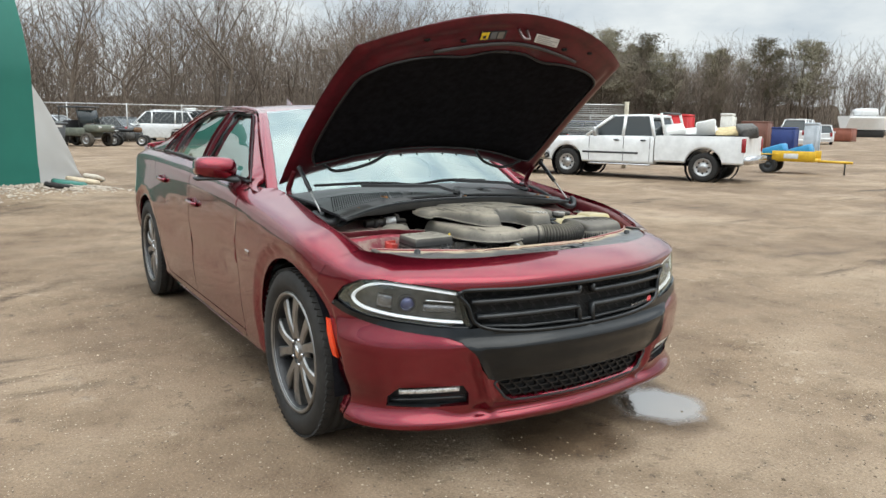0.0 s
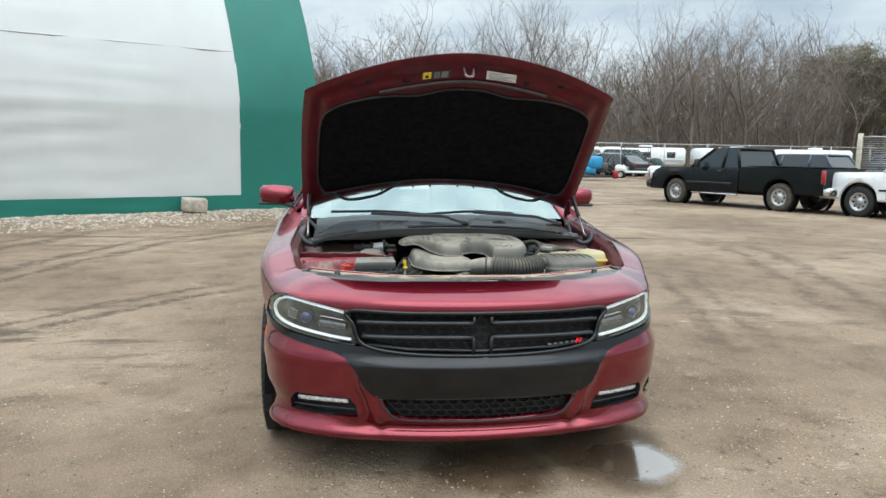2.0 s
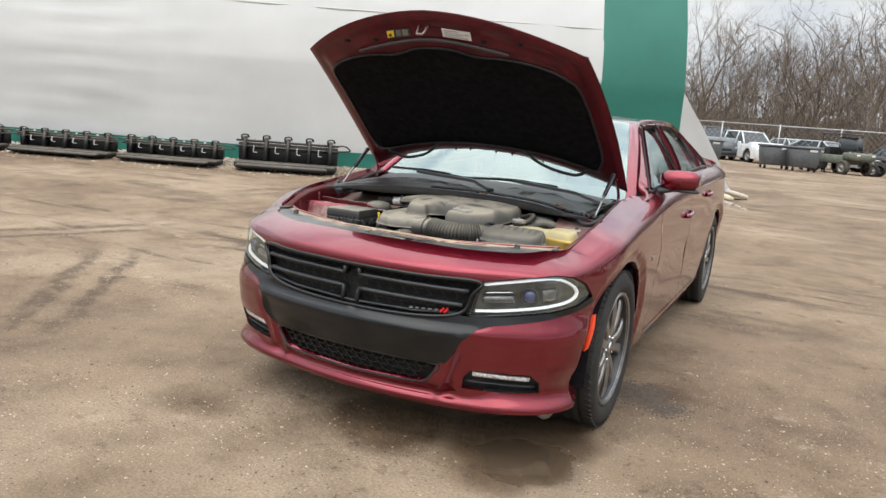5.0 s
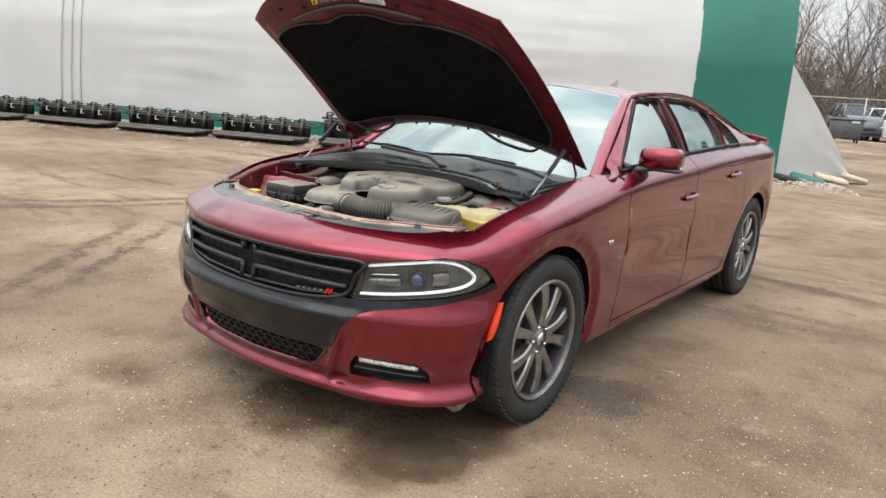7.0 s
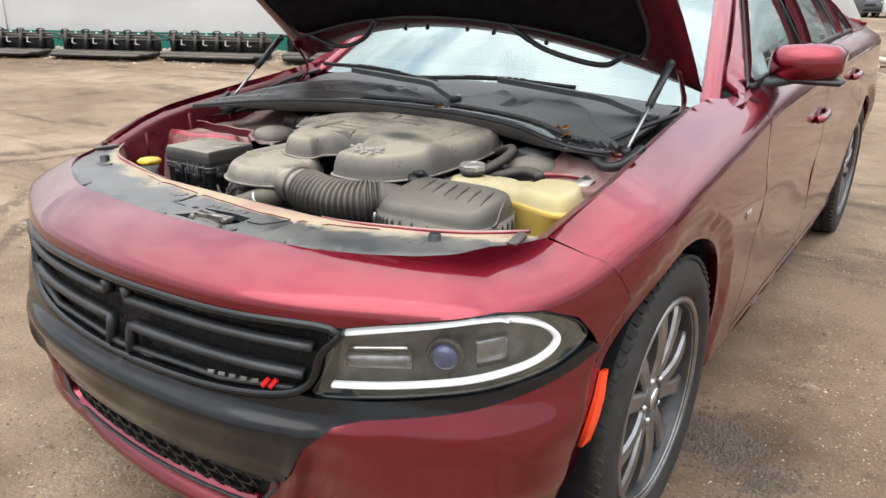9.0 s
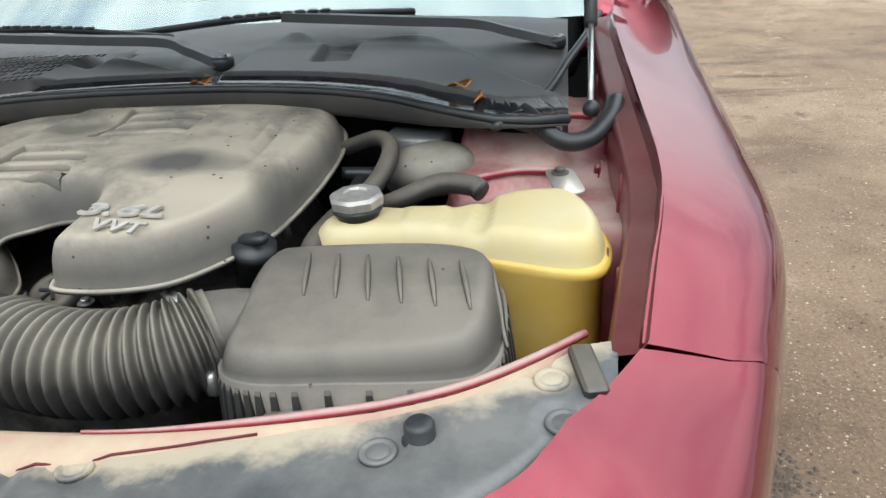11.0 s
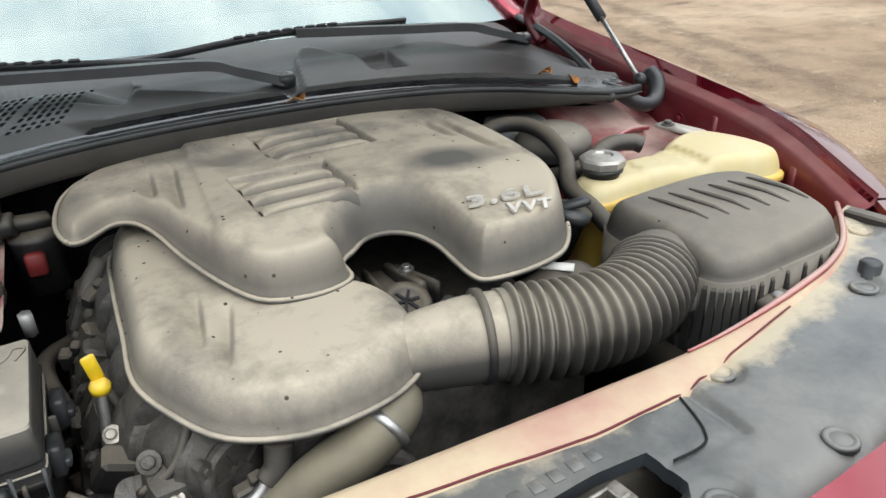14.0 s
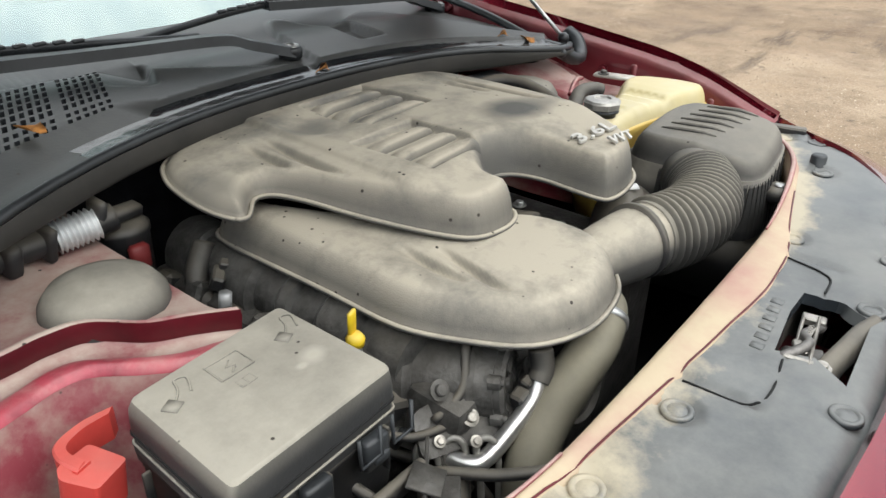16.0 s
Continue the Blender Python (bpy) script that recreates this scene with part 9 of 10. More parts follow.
def saloon(label, col, m, length=4.7, tall=1.45, suv=False, name="parked_car", pname=None, nose_lamps=True):
    t = thing(name, label, "car", m)
    mt_ = paint(pname or ("paint_%d_%d_%d" % tuple(int(c * 99) for c in col)), col)
    wb = length * 0.59
    y0, y1 = -0.19 * length, length * 0.81
    belt_z = tall * (0.60 if suv else 0.63)
    if suv:
        st = [(y0, belt_z * 0.72, 0.86), (y0 + 0.15, belt_z * 0.92, 0.96), (0.4, belt_z, 1.0), (wb, belt_z, 1.0), (y1 - 0.1, belt_z, 0.98), (y1, belt_z * 0.95, 0.92)]
        cb = [(0.45, belt_z), (1.15, tall), (y1 - 0.55, tall), (y1 - 0.08, belt_z)]
    else:
        st = [(y0, belt_z * 0.66, 0.84), (y0 + 0.2, belt_z * 0.84, 0.96), (0.5, belt_z * 0.98, 1.0), (wb, belt_z, 1.0), (y1 - 0.2, belt_z * 1.02, 0.96), (y1, belt_z * 0.90, 0.88)]
        cb = [(0.50, belt_z), (1.25, tall), (wb - 0.15, tall), (wb + 0.70, belt_z)]
    r = 0.36 if suv else 0.32
    shell(t, "body", st, 0.93 if suv else 0.90, 0.24, (0.0, wb), r + 0.06, r, mt_)
    cabin(t, cb, 0.93 if suv else 0.90, belt_z, 0.72, mt_, posts=(wb * 0.5, wb * 0.95) if suv else (wb * 0.52,))
    small(t, "front_bumper", (0, y0 - 0.01, 0.40), (1.5, 0.10, 0.20), BLACK_SATIN, bevel=0.04)
    small(t, "grille", (0, y0 + 0.00, 0.62), (0.9, 0.06, 0.14), BLACK_SATIN)
    small(t, "rear_bumper", (0, y1 + 0.01, 0.45), (1.5, 0.08, 0.20), mt_, bevel=0.03)
    for s in (-1, 1):
        small(t, "head_lamp", (s * 0.66, y0 + 0.08, 0.66 if not suv else 0.74), (0.32, 0.16, 0.12), HEADL, rot=(0, 0, -18 * s), bevel=0.03)
        small(t, "tail_lamp", (s * 0.74, y1 - 0.03, belt_z * 0.86), (0.22, 0.10, 0.22 if not suv else 0.34), TAIL, bevel=0.03)
        small(t, "door_mirror", (s * 1.0, 0.72, belt_z + 0.06), (0.18, 0.10, 0.12), mt_, bevel=0.03)
        for y in (0.0, wb):
            road_wheel(t, (s * 0.80, y, r), r, 0.21, s)
        for y in (0.62, wb * 0.52, wb * 0.92):
            small(t, "door_seam", (s * (0.932 if suv else 0.902), y, belt_z * 0.66), (0.006, 0.012, belt_z * 0.5), DARK, bevel=0.001)
    return t


# row behind the fence
saloon("white minivan seen from behind a chain-link fence", (0.70, 0.71, 0.71), place(6.0, 45.2, 243), 5.1, 1.78, True, "minivan")
saloon("silver-grey saloon parked behind the fence", (0.42, 0.44, 0.44), place(0.9, 43.0, 35), 4.7, 1.45)
saloon("dark grey saloon parked behind the fence", (0.05, 0.055, 0.06), place(4.6, 47.2, 205), 4.6, 1.42)
saloon("black off-road wagon with a spare wheel", (0.012, 0.013, 0.013), place(8.3, 46.8, 190), 4.3, 1.85, True, "off_road_car")
saloon("black full-size pickup-nosed wagon behind the fence", (0.02, 0.022, 0.026), place(12.2, 41.3, 38), 5.2, 1.85, True, "large_suv")
saloon("pale gold wagon parked behind the fence", (0.42, 0.39, 0.33), place(15.2, 48.5, 205), 4.8, 1.75, True, "suv")
saloon("dark saloon with red tail lamps behind the fence", (0.018, 0.012, 0.014), place(17.2, 45.2, 205), 4.7, 1.44)
saloon("grey hatchback parked behind the fence", (0.30, 0.32, 0.33), place(19.0, 43.6, 32), 4.4, 1.48)
saloon("dark green wagon parked behind the fence", (0.025, 0.06, 0.05), place(22.6, 49.0, 60), 4.9, 1.78, True, "suv")
saloon("white crossover parked behind the fence", (0.70, 0.72, 0.73), place(-1.5, 41.8, 38), 4.7, 1.70, True, "suv")
saloon("dark grey pickup-nosed wagon behind the fence", (0.10, 0.11, 0.12), place(-3.9, 42.6, 22), 5.2, 1.85, True, "suv")
saloon("silver saloon parked behind the fence", (0.38, 0.40, 0.42), place(2.9, 41.6, 58), 4.7, 1.46)
saloon("white pickup-nosed van far across the yard", (0.68, 0.69, 0.69), place(52.0, 30.0, 110), 5.4, 1.95, True, "service_van")
saloon("white saloon far across the yard", (0.66, 0.67, 0.68), place(61.0, 34.0, 120), 4.8, 1.6, True, "suv")
saloon("dark blue wagon behind the black pickup", (0.02, 0.03, 0.06), place(17.4, 25.6, 200), 4.7, 1.50, True, "suv")
saloon("dark blue wagon beside the steel gate", (0.02, 0.026, 0.05), place(21.2, 24.6, 195), 4.7, 1.50, True, "suv")
for x, y, l_ in ((18, 58, 7.0), (25.5, 58, 7.5), (33.5, 57, 7.0), (12.5, 59, 5.5), (41, 57, 7.0)):
    rv = thing("camper", "white camper trailer beyond the fence", "camper", place(x, y, 92))
    small(rv, "body", (0, 0, 1.27), (2.3, l_, 1.62), WHITE, bevel=0.25)
    small(rv, "roof_unit", (0, -0.4, 2.16), (0.8, 1.0, 0.24), PAPER, bevel=0.08)
    for yy in (-l_ * 0.3, 0.1, l_ * 0.3):
        small(rv, "window", (-1.155, yy, 1.45), (0.03, 0.8, 0.50), DARKGLASS, bevel=0.01)
        small(rv, "window", (1.155, yy, 1.45), (0.03, 0.8, 0.50), DARKGLASS, bevel=0.01)
    small(rv, "stripe", (-1.16, 0, 0.95), (0.012, l_ * 0.9, 0.12), mat("grey_stripe", (0.3, 0.32, 0.35), 0.5), bevel=0.003)
    for s in (-1, 1):
        road_wheel(rv, (s * 1.0, 0.5, 0.33), 0.33, 0.22, s)

# fence: posts, top rail and fabric of crossing wires
fence = thing("chain_link_fence", "grey chain-link fence with a top rail along the yard", "fence")
f0, f1 = Vector((-16, 41.6, 0)), Vector((48, 43.2, 0))
fd = (f1 - f0).normalized()
FL_ = (f1 - f0).length
bm = bmesh.new()
tube(bm, [f0 + Vector((0, 0, 2.15)), f1 + Vector((0, 0, 2.15))], 0.032, 6, raw=True)
part("top_rail", bm, STEEL, fence)
pm = None
for i in range(22):
    p = f0 + fd * (FL_ * i / 21)
    bm = bmesh.new()
    tube(bm, [p, p + Vector((0, 0, 2.22))], 0.035, 7, raw=True)
    part("post", bm, STEEL, fence)
vs, fs = [], []


def wire(p, q, w):
    k = len(vs)
    up = Vector((0, 0, w)) if abs((q - p).normalized().z) < 0.9 else fd * w
    vs.extend([p, q, q + up, p + up])
    fs.append((k, k + 1, k + 2, k + 3))


for i in range(int(FL_ / 0.30)):
    a_ = f0 + fd * (0.30 * i)
    wire(a_ + Vector((0, 0, 0.05)), a_ + fd * 2.05 + Vector((0, 0, 2.12)), 0.010)
    wire(a_ + fd * 2.05 + Vector((0, 0, 0.05)), a_ + Vector((0, 0, 2.12)), 0.010)
me = bpy.data.meshes.new("wire_mesh")
me.from_pydata(vs, [], fs)
me.materials.append(STEEL)
o = new("wire_mesh", me)
o.parent = fence
tagged(o, kind="stuff")

# clutter before the fence
bn = mat("grey_bin_plastic", (0.09, 0.095, 0.10), 0.5, vary=0.15, scale=5)
for x, y, h_ in ((-3.75, 36.8, 20), (-0.45, 35.2, 22), (0.75, 35.0, 25), (1.2, 37.6, 10)):
    t = thing("bin", "grey lidded waste bin on wheels", "bin", place(x, y, h_), group="bins by the fence")
    bm = bmesh.new()
    box(bm, (0, 0, 0.62), (1.35, 0.85, 0.86), bevel=0.05)
    for v in bm.verts:
        k = 0.86 + 0.14 * min(1, max(0, (v.co.z - 0.19) / 0.8))
        v.co.x *= k
        v.co.y *= k
    part("body", bm, bn, t)
    small(t, "lid", (0, 0, 1.10), (1.45, 0.95, 0.10), bn, bevel=0.03)
    small(t, "label", (0.3, -0.435, 0.98), (0.35, 0.01, 0.10), PAPER, bevel=0.002)
    for sx in (-0.5, 0.5):
        for sy in (-0.3, 0.3):
            bm = bmesh.new()
            lathe(bm, [(0.09, -0.03), (0.1, 0.0), (0.09, 0.03)], Matrix.Translation((sx, sy, 0.10)) @ Matrix.Rotation(math.pi / 2, 4, "Y"), 12)
            part("castor", bm, RUBBER, t)
# utility buggy
bg_ = thing("utility_buggy", "dusty grey-green utility buggy with a dark cab", "buggy", place(2.9, 36.6, 40))
olive = mat("dusty_olive", (0.13, 0.14, 0.11), 0.7, vary=0.2, scale=4)
small(bg_, "bonnet", (0, -0.3, 0.86), (1.2, 0.9, 0.36), olive, bevel=0.08)
small(bg_, "tub", (0, 1.0, 0.68), (1.4, 2.0, 0.42), olive, bevel=0.06)
small(bg_, "load_bed", (0, 2.0, 1.0), (1.4, 0.9, 0.35), olive, bevel=0.04)
small(bg_, "windscreen", (0, 0.28, 1.42), (1.25, 0.04, 0.66), DARKGLASS, rot=(-14, 0, 0))
small(bg_, "roof", (0, 0.85, 1.88), (1.35, 1.35, 0.07), BLACK_SATIN, bevel=0.03)
small(bg_, "seat", (0, 1.15, 1.0), (1.2, 0.4, 0.5), CLOTH_SEAT, bevel=0.06)
for s in (-1, 1):
    for y in (0.25, 1.5):
        bm = bmesh.new()
        tube(bm, [(s * 0.64, y, 0.9), (s * 0.62, y + (0.15 if y < 1 else -0.05), 1.86)], 0.03, 6, raw=True)
        part("roll_bar", bm, BLACK_SATIN, bg_)
    small(bg_, "lamp", (s * 0.42, -0.75, 0.92), (0.2, 0.04, 0.1), HEADL)
    for y in (-0.2, 1.75):
        road_wheel(bg_, (s * 0.68, y, 0.33), 0.33, 0.26, s, muddy=MUD)
# scrapped quad and stack of tyres
for x, y in ((4.6, 36.9), (7.6, 36.8)):
    q = thing("quad_bike", "rusty scrapped quad bike with bare frame", "quad bike", place(x, y, 70))
    small(q, "seat", (0, 0.2, 0.78), (0.35, 0.8, 0.16), BLACK_SATIN, bevel=0.06)
    small(q, "tank", (0, -0.35, 0.80), (0.4, 0.4, 0.25), mat("rusty_brown", (0.16, 0.09, 0.05), 0.8, vary=0.3), bevel=0.08)
    small(q, "rack", (0, 0.75, 0.75), (0.7, 0.5, 0.04), STEEL)
    small(q, "engine", (0, 0.0, 0.48), (0.4, 0.5, 0.35), CAST, bevel=0.05)
    bm = bmesh.new()
    tube(bm, [(-0.38, -0.3, 1.05), (0, -0.45, 1.0), (0.38, -0.3, 1.05)], 0.018, 6)
    part("handlebar", bm, BLACK_SATIN, q)
    for s in (-1, 1):
        for yy in (-0.6, 0.7):
            road_wheel(q, (s * 0.45, yy, 0.27), 0.27, 0.24, s)
tm = bmesh.new()
lathe(tm, [(0.20, -0.11), (0.26, -0.13), (0.38, -0.12), (0.41, -0.06), (0.41, 0.06), (0.38, 0.12), (0.26, 0.13), (0.20, 0.11)], Matrix(), 24, cap=False)
tme = part("stacked_tyre", tm, RUBBER)
tagged(tme, "worn black tyre in a stack on the dirt", "tyre", "stack of tyres")
tme.matrix_basis = Matrix.Translation((8.75, 37.4, 0.14))
for k in range(1, 5):
    copy_thing(tme, Matrix.Translation((8.75 + 0.03 * (k % 2), 37.4, 0.14 + 0.262 * k)))
for k in range(3):
    copy_thing(tme, Matrix.Translation((9.6, 37.6, 0.14 + 0.262 * k)))
# blue machine on a steel frame
bp_ = mat("blue_machine_paint", (0.03, 0.22, 0.42), 0.45, vary=0.15, scale=4)
bmch = thing("blue_machine", "blue pump set on a black steel skid", "machine", place(12.9, 34.6, 15))
small(bmch, "tank", (0, 0, 0.95), (0.9, 0.7, 0.7), bp_, bevel=0.10)
small(bmch, "engine", (-0.3, 0, 0.55), (0.7, 0.6, 0.4), bp_, bevel=0.06)
small(bmch, "motor", (0.65, 0, 0.7), (0.4, 0.5, 0.5), CAST, bevel=0.06)
for yy in (-0.5, 0.5):
    small(bmch, "skid", (0, yy, 0.22), (2.2, 0.08, 0.10), BLACK_SATIN)
    for xx in (-1.0, 1.0):
        small(bmch, "post", (xx, yy, 0.8), (0.06, 0.06, 1.2), BLACK_SATIN)
small(bmch, "can", (0.95, -0.75, 0.35), (0.3, 0.22, 0.45), TAIL, bevel=0.04)
# golf cart
gc = thing("golf_cart", "white golf cart with a dark canopy", "golf cart", place(17.6, 38.4, 60))
small(gc, "nose", (0, -0.5, 0.55), (1.1, 0.8, 0.45), WHITE, bevel=0.15)
small(gc, "floor", (0, 0.5, 0.38), (1.15, 1.4, 0.14), WHITE, bevel=0.04)
small(gc, "rear_body", (0, 1.45, 0.58), (1.15, 0.7, 0.45), WHITE, bevel=0.12)
small(gc, "seat", (0, 1.0, 0.80), (1.0, 0.5, 0.16), CLOTH_SEAT, bevel=0.05)
small(gc, "seat_back", (0, 1.3, 1.08), (1.0, 0.10, 0.42), CLOTH_SEAT, bevel=0.04)
small(gc, "canopy", (0, 0.65, 1.86), (1.15, 1.7, 0.07), CAST, bevel=0.03)
for s in (-1, 1):
    for y in (-0.15, 1.4):
        bm = bmesh.new()
        tube(bm, [(s * 0.52, y - 0.05, 0.7), (s * 0.52, y + 0.05, 1.84)], 0.022, 6, raw=True)
        part("post", bm, BLACK_SATIN, gc)
    for y in (-0.45, 1.45):
        road_wheel(gc, (s * 0.50, y, 0.23), 0.23, 0.18, s)

# steel gate sections standing beyond the white truck
gt = thing("steel_gate", "galvanised steel livestock gate standing upright", "gate", place(14.75, 14.6, -43))
for xx in (-1.1, 1.1):
    bm = bmesh.new()
    tube(bm, [(xx, 0, 0), (xx, 0, 2.10)], 0.07, 8, raw=True)
    part("post", bm, mat("weathered_post", (0.40, 0.36, 0.28), 0.8, vary=0.2), gt)
for i in range(26):
    bm = bmesh.new()
    tube(bm, [(-1.1, 0, 0.45 + 0.062 * i), (1.1, 0, 0.45 + 0.062 * i)], 0.012 if i not in (0, 12, 13, 25) else 0.03, 5, raw=True)
    part("bar", bm, STEEL, gt)
# yellow trailer with blue boxes, and what stands round it
tr = thing("trailer", "yellow flat trailer carrying blue bins", "trailer", place(18.84, 10.46, 202) @ Matrix.Diagonal((0.66, 0.66, 0.66, 1)))
yel = mat("yellow_trailer_paint", (0.62, 0.38, 0.02), 0.5, vary=0.15, scale=3)
small(tr, "deck", (0, 0.3, 0.62), (1.6, 2.4, 0.12), yel)
small(tr, "side_board", (-0.8, 0.6, 0.82), (0.06, 1.8, 0.42), yel)
small(tr, "side_board", (0.8, 0.6, 0.82), (0.06, 1.8, 0.42), yel)
small(tr, "plate", (0.835, 0.5, 0.80), (0.012, 0.6, 0.22), PAPER, bevel=0.002)
small(tr, "mudguard", (0.72, -0.45, 0.86), (0.26, 0.9, 0.05), yel)
bm = bmesh.new()
tube(bm, [(0, 1.5, 0.58), (0, 2.9, 0.56)], 0.06, 6, raw=True)
part("drawbar", bm, yel, tr)
bm = bmesh.new()
tube(bm, [(0, 2.6, 0.0), (0, 2.6, 0.6)], 0.035, 6, raw=True)
part("jack", bm, BLACK_SATIN, tr)
for s in (-1, 1):
    road_wheel(tr, (s * 0.72, -0.45, 0.38), 0.38, 0.22, s, rim=BLACK_SATIN)
for y, c_ in ((-0.3, bp_), (0.8, bp_)):
    t = thing("crate", "blue plastic crate tilted on the trailer", "crate", tr.matrix_basis @ Matrix.Translation((0.1, y, 0.0)))
    small(t, "body", (0, 0, 0.98), (1.2, 0.9, 0.5), c_, rot=(18, 0, 0), bevel=0.04)
for nm, lab, x, y, sz, col in (("steel_cabinet", "grey steel cabinet with a mast standing on the dirt", 27.0, 14.5, (0.50, 0.50, 1.45), (0.42, 0.46, 0.50)), ("blue_container", "dark blue steel container in the yard", 36.2, 21.6, (0.9, 1.2, 1.25), (0.02, 0.04, 0.16)), ("red_truck_box", "red box body of a service truck", 24.5, 19.4, (0.9, 1.3, 1.75), (0.50, 0.02, 0.025)), ("white_tank", "white plastic tank on a stand", 23.0, 15.6, (0.44, 0.44, 1.75), (0.66, 0.65, 0.6)), ("rusty_skip", "rusty steel skip far across the yard", 75.0, 40.0, (3.4, 2.2, 1.25), (0.24, 0.08, 0.05)), ("scrap_rack", "dark rusty steel rack in the yard", 40.0, 26.0, (1.2, 1.6, 1.6), (0.16, 0.07, 0.05))):
    t = thing(nm, lab, nm.split("_")[-1], place(x, y, 20))
    mt_ = mat(nm + "_paint", col, 0.55, vary=0.15, scale=2)
    small(t, "body", (0, 0, sz[2] / 2 + 0.05), sz, mt_, bevel=0.05)
    small(t, "lid", (0, 0, sz[2] + 0.08), (sz[0] * 1.03, sz[1] * 1.03, 0.10), mt_)
    for s in (-1, 1):
        small(t, "corner_post", (s * sz[0] * 0.49, -sz[1] * 0.49, sz[2] / 2), (0.10, 0.10, sz[2]), mt_)
bo = thing("boat", "white motor boat standing on blocks far off", "boat", place(118.0, 60.0, 60))
bm = bmesh.new()
ring_loft(bm, [[(w * 0.4, y, 1.2), (w, y, 3.0), (w * 0.96, y, 3.3), (-w * 0.96, y, 3.3), (-w, y, 3.0), (-w * 0.4, y, 1.2)] for y, w in ((-4.5, 0.15), (-2.5, 1.3), (0, 1.8), (4, 1.7))])
bmesh.ops.recalc_face_normals(bm, faces=bm.faces)
part("hull", bm, WHITE, bo, sharp=30)
small(bo, "cabin", (0, 0.5, 3.9), (2.4, 3.0, 1.2), WHITE, bevel=0.3)
small(bo, "window", (0, -0.9, 4.0), (2.0, 0.5, 0.5), DARKGLASS, bevel=0.1)
small(bo, "block", (0, 0, 0.6), (1.0, 5.0, 1.2), RUBBER)

# black fork racks standing along the shed
rack = thing("hook_rack", "black steel attachment frame with hooks lying by the shed", "steel frame", group="frames by the shed")
RK = mat("black_frame_paint", (0.014, 0.015, 0.016), 0.45, 0.2, vary=0.3, scale=8, dust=0.3)
small(rack, "base", (0, -0.10, 0.10), (1.95, 0.42, 0.18), RK, bevel=0.03)
small(rack, "skid", (-0.05, -0.36, 0.07), (1.75, 0.16, 0.12), RK, bevel=0.03)
small(rack, "back_panel", (0, 0.12, 0.42), (1.95, 0.10, 0.50), RK, bevel=0.02)
for z in (0.56, 0.72):
    bm = bmesh.new()
    tube(bm, [(-1.0, 0.02, z), (1.0, 0.02, z)], 0.03, 8, raw=True)
    part("bar", bm, RK, rack)
for i in range(5):
    x = -0.84 + 0.42 * i
    small(rack, "upright", (x, 0.03, 0.52), (0.07, 0.14, 0.62), RK, rot=(-8, 0, 0))
    bm = bmesh.new()
    tube(bm, [(x - 0.05, 0.0, 0.74), (x - 0.05, 0.0, 0.86), (x + 0.05, 0.0, 0.88), (x + 0.08, 0.0, 0.80)], 0.020, 6)
    part("hook", bm, RK, rack)
    if i < 4:
        bm = bmesh.new()
        tube(bm, [(x + 0.20, -0.08, 0.60), (x + 0.20, -0.10, 0.44), (x + 0.27, -0.10, 0.42)], 0.014, 6)
        part("pin", bm, STEEL, rack)
        small(rack, "grey_tab", (x + 0.21, 0.02, 0.76), (0.05, 0.03, 0.09), STEEL)
bm = bmesh.new()
tube(bm, [(0.95, 0.02, 0.72), (1.12, 0.02, 0.74), (1.22, 0.02, 0.62), (0.98, 0.02, 0.58)], 0.022, 6)
part("end_loop", bm, RK, rack)


def shed_base(s, out):
    p = shed_pt(s, 0.0)
    q = p - SN * out
    return q


first = True
for s_ in (7.9, 10.15, 12.25, 14.35, 16.4, 18.5):
    q = shed_base(s_, 0.75)
    m = Matrix.Translation((q.x, q.y, ground_z(q.x, q.y))) @ Matrix.Rotation(radians(SHED_A + (2 if int(s_) % 2 else -3)), 4, "Z") @ Matrix.Diagonal((1, 1, 0.72, 1))
    if first:
        rack.matrix_basis = m
        first = False
    else:
        copy_thing(rack, m)
# rubble by the shed's corner
blk = shed_base(2.75, 0.25)
t = thing("concrete_block", "broken pale concrete block against the shed skirt", "block", Matrix.Translation((blk.x, blk.y, 0.14)) @ Matrix.Rotation(radians(20), 4, "Z"))
bm = bmesh.new()
box(bm, (0, 0, 0.16), (0.46, 0.28, 0.26), rot=(6, 4, 0), bevel=0.02)
part("lump", bm, STONE, t)
for x, y, a_, mt_, nm in ((-0.25, 13.4, 30, mat("pale_board", (0.5, 0.42, 0.30), 0.8, vary=0.2), "board"), (0.05, 14.2, 70, mat("pale_block", (0.55, 0.5, 0.42), 0.8), "board"), (-0.55, 12.7, 10, GREEN, "tarp_scrap"), (-0.75, 12.2, 50, RUBBER, "tyre_scrap")):
    t = thing(nm, "loose scrap lying by the shed corner", "scrap", Matrix.Translation((x, y, 0.05)) @ Matrix.Rotation(radians(a_), 4, "Z"))
    small(t, "piece", (0, 0, 0.06), (0.62, 0.30, 0.10), mt_, rot=(8, 10, 0), bevel=0.03)

